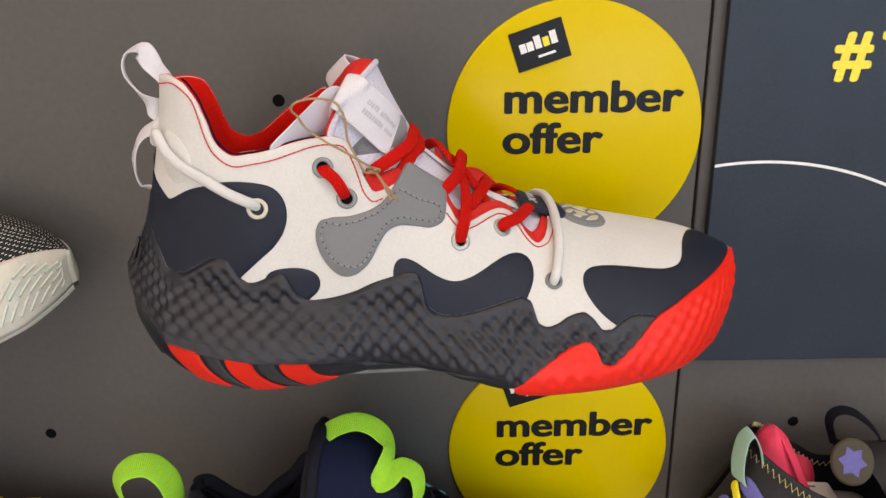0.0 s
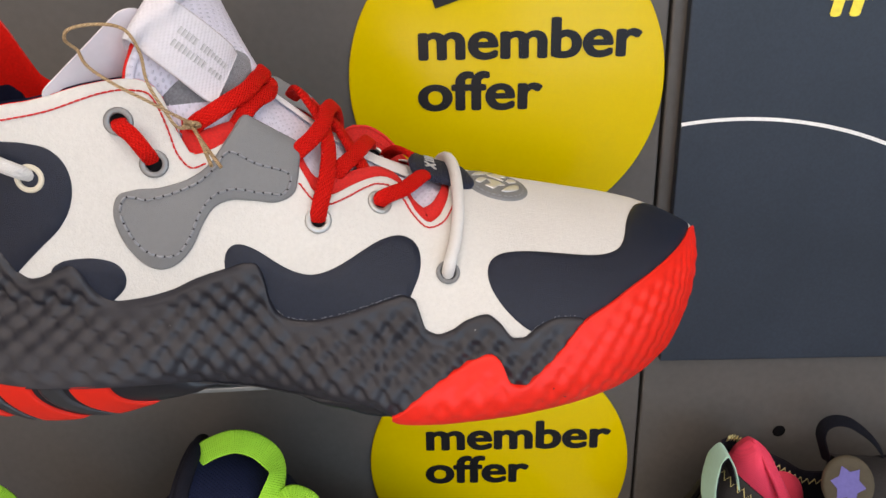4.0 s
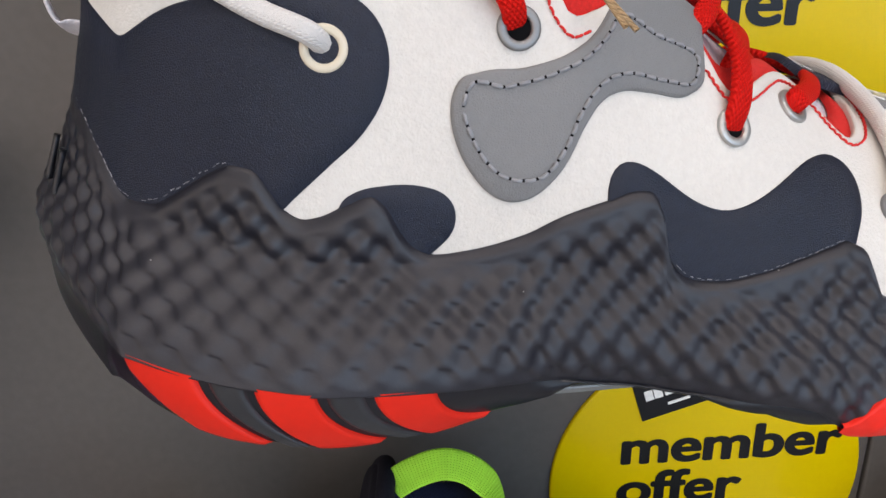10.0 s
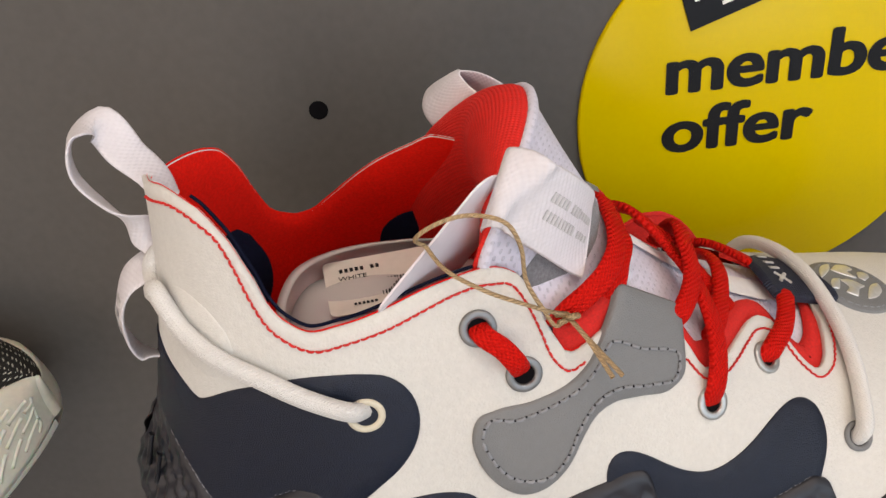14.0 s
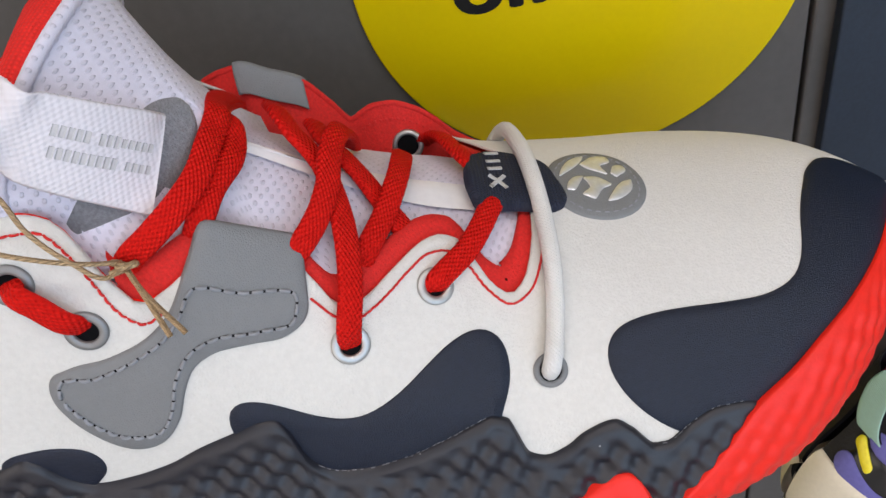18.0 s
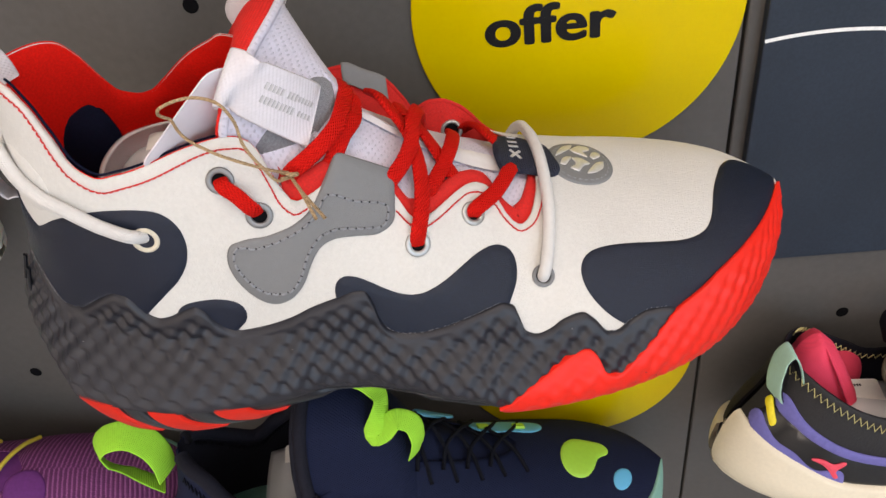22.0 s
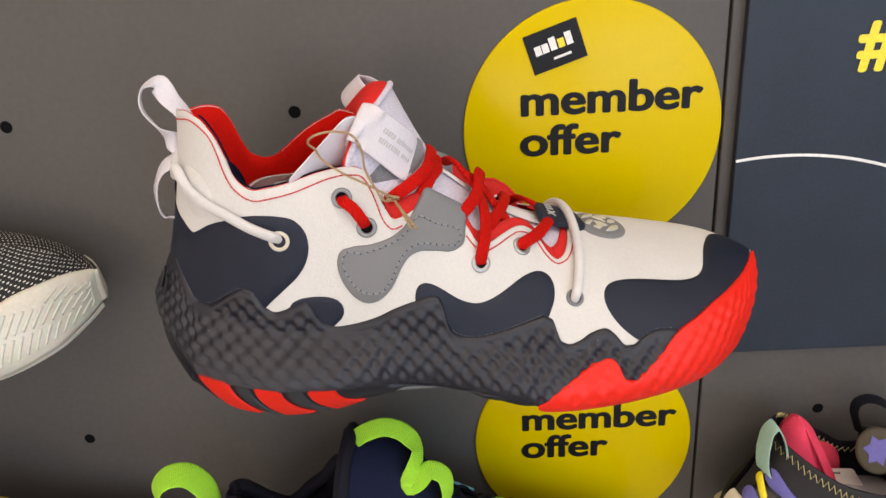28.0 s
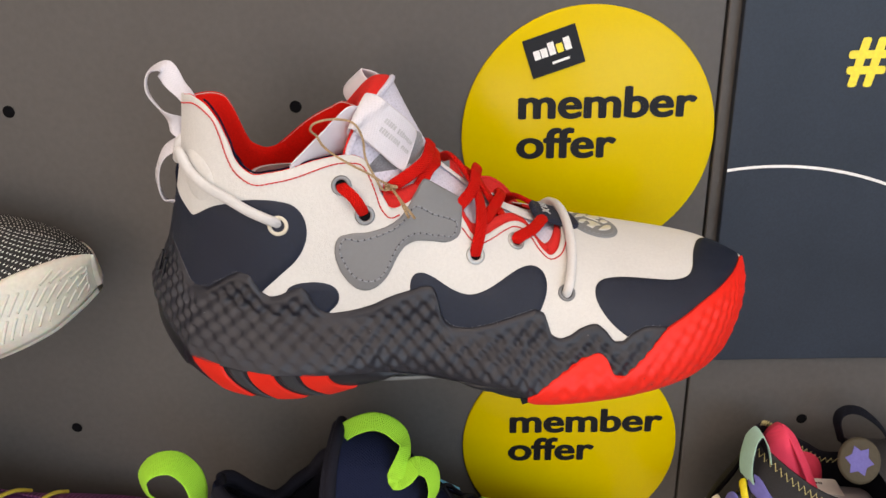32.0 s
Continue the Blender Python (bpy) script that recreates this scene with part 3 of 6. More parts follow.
def sticker(x, z, r, wide, tall, y2):
    st = thing("member_offer_sticker", Matrix.Translation((x * K, WY, z * K)), "round glossy yellow offer sticker on the grey wall", "sticker", "offer stickers")
    k = 120
    pr = [(0.0, -0.0022), (r * K - 0.0010, -0.0022), (r * K - 0.0003, -0.0019), (r * K, -0.0012), (r * K, -0.0001)]
    a = np.arange(k) / k * 2 * math.pi
    p = np.array([[(q * math.cos(t), w, q * math.sin(t)) for q, w in pr] for t in a])
    part("face", mesh_of("face", p.reshape(-1, 3), grid_faces(k, len(pr), close_u=True), YELLOW), st)
    flat = pose(0, -0.0024, 0, 90, 0, 0)
    for body, left, base, right in (("member", -0.49, wide, 0.745), ("offer", -0.50, y2, 0.205)):
        bold_word(body, left * K, right * K, base * K, (base + 0.215) * K, flat, INK, st)
    card = box("card", -0.185 * K, 0.185 * K, -0.0006, 0, -0.132 * K, 0.132 * K, INK, 0.0002)
    card.transform(pose(-0.255 * K, -0.0024, 0.585 * K) @ pose(0, 0, 0, 0, -18, 0))
    c = part("card", card, st, "black card print with plain light marks")
    for i, (bx, col) in enumerate(((-0.115, WHITE_INK), (-0.065, WHITE_INK), (-0.01, WHITE_INK), (0.045, YELLOW_INK), (0.1, WHITE_INK))):
        bar = box("mark", -0.022 * K, 0.022 * K, -0.0003, 0, -0.03 * K, (0.03 if i not in (2, 4) else 0.055) * K, col)
        bar.transform(pose(-0.255 * K, -0.0031, 0.585 * K) @ pose(0, 0, 0, 0, -18, 0) @ pose(bx * K, 0, 0.012 * K))
        part("mark", bar, c)
    bar = box("mark", -0.06 * K, 0.06 * K, -0.0003, 0, -0.008 * K, 0.008 * K, WHITE_INK)
    bar.transform(pose(-0.255 * K, -0.0031, 0.585 * K) @ pose(0, 0, 0, 0, -18, 0) @ pose(0.03 * K, 0, -0.07 * K))
    part("mark", bar, c)
    return st


sticker(1.243, 13.13, 0.885, 0.135, 0.026, -0.145)
sticker(1.213, 10.57, 0.87, 0.14, 0.026, -0.125)

poster = thing("poster_board", Matrix.Translation((2.226 * K, WY, 11.37 * K)), "dark navy poster board with white court line and yellow writing", "poster")
part("board", box("board", 0, 0.36, -0.0062, -0.0004, 0, 0.42, POSTER, 0.0008), poster)
R, cx, cz = 2.3 * K, 0.344 * K, (12.905 - 11.37 - 2.3) * K
k = np.linspace(radians(45), radians(98.5), 60)
arc = np.array([[(cx + q * math.cos(a), -0.0065, cz + q * math.sin(a)) for q in (R - 0.0009, R + 0.0009)] for a in k])
part("court_line", sheet("court_line", arc, WHITE_INK, flip=True), poster, "thin white court line")
for body, left, right in (("#", 2.955, 3.215), ("T", 3.262, 3.50)):
    bold_word(body, (left - 2.226) * K, (right - 2.226) * K, (13.495 - 11.37) * K, (13.78 - 11.37) * K, pose(0, -0.0066, 0, 90, 0, 0), YELLOW_INK, poster, 0.04)


HERO = Last([
    # s, centre, near and far half width, ridge, bottom, roundness across and up
    (0.00, -0.06, 0.51, 0.51, 2.10, 0.46, 1.20, 1.0),
    (0.40, -0.06, 0.50, 0.52, 2.10, 0.39, 1.20, 1.0),
    (0.85, -0.05, 0.55, 0.58, 1.92, 0.33, 1.35, 1.0),
    (1.35, -0.04, 0.575, 0.66, 1.71, 0.33, 1.52, 1.0),
    (1.75, -0.05, 0.62, 0.70, 1.34, 0.27, 1.45, 1.0),
    (2.15, -0.08, 0.71, 0.70, 0.985, 0.17, 1.20, 1.0),
    (2.31, -0.09, 0.73, 0.66, 0.888, 0.155, 1.10, 1.0),
    (2.55, -0.10, 0.75, 0.62, 0.815, 0.14, 1.00, 1.0),
    (2.95, -0.10, 0.73, 0.60, 0.72, 0.20, 0.93, 1.0),
    (3.30, -0.10, 0.67, 0.54, 0.65, 0.30, 0.90, 0.95),
    (3.535, -0.09, 0.60, 0.48, 0.56, 0.40, 0.90, 0.90),
], 3.535, 0.0885, 0.85, 0.85, (0.1, 0.3, 0.5, 0.95, 1.6, 2.2), (0.15, 0.09, 0.06, 0.22, 0.38, 0.45))
HERO_AT = place(-0.1323, 0.3733, 1.0632, 4.0, 9.0)


# ---- the basketball shoe on its shelf ----
hero = thing("basketball_shoe", HERO_AT, "white navy and red basketball shoe with paper tag on shelf", "shoe")
NEAR_EDGE = ease(
    [0.0, 0.1, 0.26, 0.36, 0.42, 0.47, 0.51, 0.55, 0.60, 0.665, 0.79, 0.915, 1.05, 1.14, 1.22, 1.27, 1.318, 1.353, 1.37, 1.40, 1.43, 1.50, 1.537, 1.60, 1.68, 1.78, 1.81, 1.835, 1.863, 1.895, 1.933, 2.0, 2.046, 2.10, 2.138, 2.17, 2.195, 2.225, 2.25, 2.29, 2.336, 2.377, 2.397, 2.41, 3.56],
    [0.53, 0.548, 0.54, 0.52, 0.502, 0.48, 0.462, 0.437, 0.424, 0.420, 0.443, 0.470, 0.506, 0.528, 0.546, 0.552, 0.546, 0.515, 0.486, 0.458, 0.438, 0.470, 0.497, 0.54, 0.57, 0.585, 0.573, 0.545, 0.529, 0.541, 0.571, 0.645, 0.699, 0.757, 0.782, 0.787, 0.770, 0.725, 0.69, 0.672, 0.71, 0.80, 0.876, 1.0, 1.0])
FAR_EDGE = ease(
    [0.0, 0.12, 0.26, 0.35, 0.43, 0.50, 0.59, 0.67, 0.76, 0.86, 0.95, 1.09, 1.18, 1.3, 1.4, 1.6, 1.75, 1.84, 1.95, 2.05, 2.15, 2.22, 2.30, 2.38, 2.41, 3.56],
    [0.505, 0.50, 0.483, 0.44, 0.375, 0.335, 0.328, 0.34, 0.378, 0.43, 0.478, 0.55, 0.60, 0.60, 0.55, 0.47, 0.47, 0.45, 0.49, 0.51, 0.54, 0.60, 0.71, 0.84, 1.0, 1.0])
WAVE_TOP = ease(
    [0.0, 0.033, 0.089, 0.196, 0.30, 0.377, 0.441, 0.525, 0.596, 0.646, 0.695, 0.731, 0.773, 0.816, 0.879, 0.943, 0.978, 1.014, 1.049, 1.098, 1.176, 1.311, 1.41, 1.516, 1.594, 1.633, 1.657, 1.672, 1.70, 1.735, 1.813, 1.919, 2.04, 2.13, 2.185, 2.22, 2.235, 2.26, 2.30, 2.36, 2.421, 2.506, 2.549, 2.605, 2.634, 2.704, 2.789, 2.867, 2.909, 2.97, 3.06, 3.2, 3.56],
    [0.205, 0.194, 0.184, 0.157, 0.131, 0.134, 0.150, 0.176, 0.193, 0.195, 0.181, 0.167, 0.162, 0.167, 0.181, 0.193, 0.184, 0.159, 0.143, 0.136, 0.142, 0.164, 0.194, 0.230, 0.262, 0.270, 0.25, 0.205, 0.178, 0.171, 0.184, 0.228, 0.297, 0.350, 0.376, 0.374, 0.345, 0.289, 0.280, 0.303, 0.345, 0.374, 0.35, 0.297, 0.297, 0.341, 0.371, 0.364, 0.343, 0.28, 0.15, 0.03, 0.03])
RED_TOP = ease(
    [2.10, 2.20, 2.33, 2.455, 2.505, 2.543, 2.575, 2.62, 2.70, 2.79, 2.89, 3.03, 3.11, 3.24, 3.37, 3.46, 3.495, 3.52, 3.56],
    [0.004, 0.09, 0.165, 0.230, 0.243, 0.222, 0.155, 0.141, 0.186, 0.255, 0.346, 0.413, 0.452, 0.502, 0.58, 0.70, 0.79, 0.85, 0.88])

RED_FAR = ease([2.13, 2.9, 3.2, 3.4, 3.49, 3.52, 3.56], [0.02, 0.06, 0.10, 0.18, 0.34, 0.55, 0.62])


def smooth_rows(rows, n):
    """More rows, eased between the given ones."""
    k = len(rows)
    out = []
    for x in np.linspace(0, k - 1, n):
        i = min(int(x), k - 2)
        u = x - i
        a, b, c, d = rows[max(i - 1, 0)], rows[i], rows[i + 1], rows[min(i + 2, k - 1)]
        out.append(0.5 * (2 * b + (c - a) * u + (2 * a - 5 * b + 4 * c - d) * u * u + (3 * b - a - 3 * c + d) * u ** 3))
    return np.array(out)


def ends(n, length, a=0.0, b=1.0):
    """Steps along a shoe, closer at heel and toe."""
    u = np.linspace(a, b, n)
    return length * (0.55 * u + 0.45 * (1 - np.cos(math.pi * u)) / 2) * 0.9985 + length * 0.0006


def weld(me, gap=0.00004):
    bm = bmesh.new()
    bm.from_mesh(me)
    bmesh.ops.remove_doubles(bm, verts=bm.verts[:], dist=gap)
    bm.to_mesh(me)
    bm.free()
    return me


def shell(name, last, near, far, low, material, thick=0.0024, ns=200, nv=34, lift=0.0):
    """The two halves of an upper with a turned-in edge."""
    out = []
    for edge, side in ((near, 0), (far, 1)):
        s = ends(ns, last.len)
        t = np.linspace(0, 1, nv)
        v = low + t[None] * (edge(s)[:, None] - low)
        g = np.repeat(s[:, None], nv, 1)
        p = last.at(g, 2 - v if side else v, np.full(g.shape, lift))
        deep = thick * (0.35 if side else 0.8)
        steps = [(0.0, deep * 0.3), (-0.4, deep * 0.75), (-0.8, deep)]
        e = edge(s)
        rows = []
        for a, d in steps:
            vv = e + np.where(e < 0.995, 0.004 * (1 + a), 0)
            rows.append(last.at(s, 2 - vv if side else vv, lift - d * (e < 0.995)))
        p = np.concatenate([p] + [r[:, None] for r in rows], 1)
        out.append(sheet(name, p, material, flip=not side))
    return weld(join(name, out))


def inner(name, last, near, far, low, material, depth=0.0026, ns=160, nv=26, upto=None):
    out = []
    for edge, side in ((near, 0), (far, 1)):
        s = ends(ns, last.len)
        if upto:
            s = s[s < upto]
        v = low + np.linspace(0, 1, nv)[None] * (edge(s)[:, None] + 0.0055 - low)
        g = np.repeat(s[:, None], nv, 1)
        fall = np.clip((1 - np.linspace(0, 1, nv)) / 0.10, 0, 1)[None] ** 0.6 + 0 * g
        out.append(sheet(name, last.at(g, 2 - v if side else v, -0.0005 - 0.0006 * (1 - side) - (depth - 0.0011) * fall), material, flip=bool(side)))
    return join(name, out)


part("upper", shell("upper", HERO, NEAR_EDGE, FAR_EDGE, 0.06, FELT), hero, "white felted upper")
part("lining", inner("lining", HERO, NEAR_EDGE, FAR_EDGE, 0.06, RED_FELT, upto=1.5), hero, "red felt lining")


def flare(s, v):
    """How far the foam stands proud of the upper."""
    toe = np.clip((s - 2.6) / 0.8, 0, 1)
    heel = np.clip(s / 0.35, 0, 1)
    return (0.0020 - 0.0019 * toe) * (0.2 + 0.8 * heel) + 0 * v


# the foot of the foam: nearness and height of its lower edge, and of the outsole's rim below it
FOOT_N = ease([0.36, 0.51, 0.66, 0.81, 0.96, 1.11, 1.26, 1.41, 1.56, 1.75, 1.95, 2.12, 2.28, 2.43, 2.58, 2.73, 2.88, 3.03, 3.18, 3.33], [0.600, 0.652, 0.684, 0.703, 0.699, 0.690, 0.658, 0.597, 0.580, 0.625, 0.695, 0.714, 0.707, 0.689, 0.657, 0.613, 0.565, 0.509, 0.425, 0.307])
FOOT_H = ease([0.36, 0.51, 0.66, 0.81, 0.96, 1.11, 1.26, 1.41, 1.56, 1.75, 1.85, 1.95, 2.05, 2.10, 2.15, 2.28, 2.43, 2.58, 2.73, 2.88, 3.03, 3.18, 3.33], [0.525, 0.494, 0.467, 0.448, 0.435, 0.425, 0.404, 0.354, 0.315, 0.298, 0.297, 0.294, 0.275, 0.24, 0.208, 0.191, 0.181, 0.167, 0.149, 0.138, 0.138, 0.149, 0.172])
RIM_N = ease([0.30, 0.45, 0.60, 0.75, 0.90, 1.05, 1.20, 1.35, 1.50, 1.65, 1.80, 1.95, 2.12, 2.3, 2.6, 3.0], [0.53, 0.630, 0.670, 0.680, 0.672, 0.655, 0.640, 0.632, 0.638, 0.655, 0.675, 0.695, 0.706, 0.69, 0.63, 0.49])
RIM_H = ease([0.0, 0.15, 0.30, 0.45, 0.60, 0.75, 0.90, 1.05, 1.20, 1.35, 1.50, 1.65, 1.80, 1.95, 2.12, 2.3, 2.6, 3.0], [0.45, 0.425, 0.395, 0.348, 0.303, 0.272, 0.255, 0.255, 0.280, 0.315, 0.336, 0.322, 0.280, 0.236, 0.200, 0.186, 0.162, 0.14])
FOOT_V = ease([0.0, 0.3, 1.1, 1.72, 2.3, 2.62, 3.0, 3.56], [0.13, 0.128, 0.133, 0.168, 0.25, 0.28, 0.30, 0.30])


def foot_shift(last, s, v, side):
    """How the foam's face leaves the shoe's form towards its flared foot."""
    q = np.clip(s, 0.36, 3.33)
    base = last.at(q, np.zeros(np.shape(s))) / last.unit
    fade = np.clip(s / 0.36, 0, 1) ** 1.1 * np.clip((last.len - s) / (last.len - 3.33), 0, 1) ** 0.5
    dn = (FOOT_N(q) + base[..., 1]) * fade
    dh = (FOOT_H(q) - base[..., 2]) * np.where(s > 3.33, fade, 1.0)
    w = np.clip(1 - v / FOOT_V(s), 0, 1) ** 1.15
    return np.stack([0 * dn, dn * w * (0.7 if side else -1.0), dh * w], -1) * last.unit


DIMPLE = 8.85


def dimples(p, depth):
    """Rows of round hollows and low bumps in a checkered order, by the length along and up the face, smooth towards its edges."""
    up = np.cumsum(np.linalg.norm(np.diff(p, axis=1, prepend=p[:, :1]), axis=2), axis=1) * 1000
    row = p[:, 0]
    along = (np.cumsum(np.linalg.norm(np.diff(row, axis=0, prepend=row[:1]), axis=1)) * 1000)[:, None]
    x = along + 0.10 * up
    foot = row[:, 2] * 1000
    reach = len(foot) // 12
    wide = np.convolve(np.pad(foot, reach, mode="edge"), np.ones(2 * reach + 1) / (2 * reach + 1), mode="valid")
    y = up + (foot - wide)[:, None] + 1.5 + 0.4 * np.sin(along / 23.0) + 0.2 * np.sin(along / 7.3 + 1)
    fade = np.clip((up[:, -1:] - up - 1.5) / 6.0, 0, 1) * np.clip((up - 0.8) / 4.0, 0, 1)
    uneven = 1 + 0.15 * np.sin(along / 11.0 + up / 6.0)
    wave = np.cos(2 * math.pi * x / DIMPLE) * np.cos(2 * math.pi * y / DIMPLE)
    return depth * fade * uneven * (0.85 * np.clip(-wave, 0, 1) ** 0.9 - 1.2 * np.clip(wave, 0, 1) + 0.15)


def no_shift(last, s, v, side):
    return np.zeros(np.shape(s) + (3,))


def foam_wall(name, last, tops, s0, s1, ns, nv, material, extra, depth, flare_at, shift=no_shift):
    out = []
    for side in (0, 1):
        top = tops[side]
        s = ends(ns, last.len)
        s = s[(s >= s0) & (s <= s1)]
        t = np.linspace(0, 1, nv)
        g = np.repeat(s[:, None], nv, 1)
        v = t[None] * top(s)[:, None]
        move = shift(last, g, v, side)
        base = last.at(g, 2 - v if side else v) + move
        off = flare_at(g, v) + extra + dimples(base, depth) * (1 - 0.3 * np.exp(-(g / 0.15) ** 2))
        roll = np.clip((t - 0.94) / 0.06, 0, 1)[None] ** 2
        off = off * (1 - (0.12 if extra else 0.45) * roll)
        p = last.at(g, 2 - v if side else v, off) + move
        vt = top(s) + 0.004
        lip = [last.at(s, np.minimum(2 - vt, 2) if side else vt, np.full(s.shape, d)) for d in (0.0004, -0.0015)]
        foot = shift(last, s, 0 * s, side)
        low = last.at(s, np.full(s.shape, 2.0 if side else 0.0), flare_at(s, np.zeros(s.shape)) * 0.55 + extra - 0.001) + foot
        low[:, 2] -= 0.0012
        low2 = last.at(s, np.full(s.shape, 2.0 if side else 0.0), np.full(s.shape, -0.004)) + foot
        p = np.concatenate([low2[:, None], low[:, None], p] + [q[:, None] for q in lip], 1)
        out.append(sheet(name, p, material, flip=not side))
    return weld(join(name, out))


part("midsole", foam_wall("midsole", HERO, (WAVE_TOP, WAVE_TOP), 0.0, 3.2, 620, 90, RUBBER, 0.0, 0.00095, flare, foot_shift), hero, "charcoal dimpled foam midsole with a wavy edge")
part("toe_bumper", foam_wall("toe_bumper", HERO, (RED_TOP, RED_FAR), 2.11, 3.56, 420, 60, RED_RUBBER, 0.0013, 0.00050, flare, foot_shift), hero, "red dimpled foam toe bumper")


def under(last, s, r, drop, lift=0.0):
    """The outsole: r runs from the near edge, down a steep side, below the foam to the far edge."""
    f = plain_flare(s, 0 * s) * 0.75 + lift
    a, b = last.at(s, np.zeros(np.shape(s)), f), last.at(s, np.full(np.shape(s), 2.0), f)
    r = np.asarray(r)
    q = np.clip(np.minimum(r, 1 - r) / 0.15, 0, 1)
    w = np.where(r < 0.15, 0.075 * q ** 2.2, np.where(r > 0.85, 1 - 0.075 * q ** 2.2, 0.075 + (r - 0.15) / 0.7 * 0.85))[..., None]
    p = a * (1 - w) + b * w
    p[..., 2] -= drop(s) * last.unit * np.sin(q * math.pi / 2) ** 1.2 + 0.0010
    return p


def sole_at(s, r, lift=0.0, teeth=0.0):
    """The hero's outsole: r runs from the foam's foot (0) down its side to the rim (0.15), below the foam (0.5) and up again."""
    s, r = np.broadcast_arrays(np.asarray(s, float), np.asarray(r, float))
    a = HERO.at(s, np.zeros(s.shape)) + foot_shift(HERO, s, 0 * s, 0)
    b = HERO.at(s, np.full(s.shape, 2.0)) + foot_shift(HERO, s, 0 * s, 1)
    a[..., 1] -= 0.0004
    q = np.clip(np.minimum(r, 1 - r) / 0.15, 0, 1)
    heel = np.clip(s / 0.30, 0, 1) ** 0.5
    rim_n = np.minimum(RIM_N(s) * heel + (1 - heel) * (-a[..., 1] / K), -a[..., 1] / K + 0.02) - 0.05 * np.clip((s - 2.2) / 0.3, 0, 1)
    rim_h = np.minimum(RIM_H(s) - teeth, a[..., 2] / K - 0.015)
    bulge = np.sin(q * math.pi) * 0.012 * heel
    side = np.stack([a[..., 0], a[..., 1] * (1 - q) - rim_n * K * q - bulge * K - lift, a[..., 2] * (1 - q) + rim_h * K * q - 0.25 * lift * q], -1)
    far = np.stack([b[..., 0], b[..., 1] - 0.004 * q, b[..., 2] * (1 - q) + rim_h * K * q], -1)
    w = np.clip((r - 0.15) / 0.7, 0, 1)[..., None]
    low = side * (1 - w) + far * w
    low[..., 2] -= 0.0016 * np.sin(w[..., 0] * math.pi) ** 0.5
    return np.where((r <= 0.15)[..., None], side, np.where((r >= 0.85)[..., None], far, low))


gs, gr = np.meshgrid(ends(420, HERO.len, 0.0, 0.97), np.concatenate([np.linspace(0, 0.15, 14), np.linspace(0.2, 0.8, 8), np.linspace(0.85, 1, 14)]), indexing="ij")
teeth = 0.012 * np.clip((gs - 1.2) / 0.1, 0, 1) * np.clip((2.15 - gs) / 0.1, 0, 1) * np.abs(np.sin(gs * 13.0)) ** 0.6
part("outsole", sheet("outsole", sole_at(gs, gr, 0.0, teeth), BLACK_RUBBER, flip=False), hero, "black rubber outsole")
for a, b, c, d in ((0.335, 0.53, 0.695, 0.50), (0.65, 0.80, 0.974, 0.79), (0.926, 1.08, 1.238, 1.067)):
    uu, rr = np.meshgrid(np.linspace(0, 1, 24), np.linspace(0.006, 0.158, 20), indexing="ij")
    bend = ((rr - 0.006) / 0.152) ** 2.0
    ss = (a + (d - a) * bend) * (1 - uu) + (b + (c - b) * bend) * uu
    edge = np.minimum(np.minimum(uu, 1 - uu) / 0.10, 1) ** 0.5
    p = sole_at(ss, rr, 0.0011) * edge[..., None] + sole_at(ss, rr, -0.0006) * (1 - edge[..., None])
    part("sole_stripe", sheet("sole_stripe", p, RED_GLOSS), hero, "red rubber stripe")
# raised dark bars between the stripes
for a, b, c, d in ((0.545, 0.638, 0.775, 0.712), (0.815, 0.912, 1.052, 0.988)):
    uu, rr = np.meshgrid(np.linspace(0, 1, 14), np.linspace(0.008, 0.150, 18), indexing="ij")
    bend = ((rr - 0.008) / 0.142) ** 2.0
    ss = (a + (d - a) * bend) * (1 - uu) + (b + (c - b) * bend) * uu
    edge = np.minimum(np.minimum(uu, 1 - uu) / 0.2, 1) ** 0.5
    p = sole_at(ss, rr, 0.0009) * edge[..., None] + sole_at(ss, rr, -0.0005) * (1 - edge[..., None])
    part("sole_bar", sheet("sole_bar", p, GREY_RUBBER), hero, "dark grey rubber bar")

# a frayed pale seam where the foam meets the leather
rng = random.Random(7)
for a, b in ((0.03, 0.58), (1.70, 2.19), (2.62, 2.92)):
    rows = []
    for s in np.arange(a, b, 0.016):
        s = s + rng.uniform(-0.004, 0.004)
        if rng.random() < 0.25:
            continue
        q = np.array([s, s + rng.uniform(0.006, 0.013)])
        rows.append(tube("fibre", HERO.at(q, WAVE_TOP(q) + 0.0075 + rng.uniform(-0.001, 0.0012), np.full(2, 0.0012)), rng.uniform(0.00006, 0.00013), LINT, n=3, k=5))
    part("seam_fibre", join("seam_fibre", rows), hero, "pale frayed fibre along the sole seam")

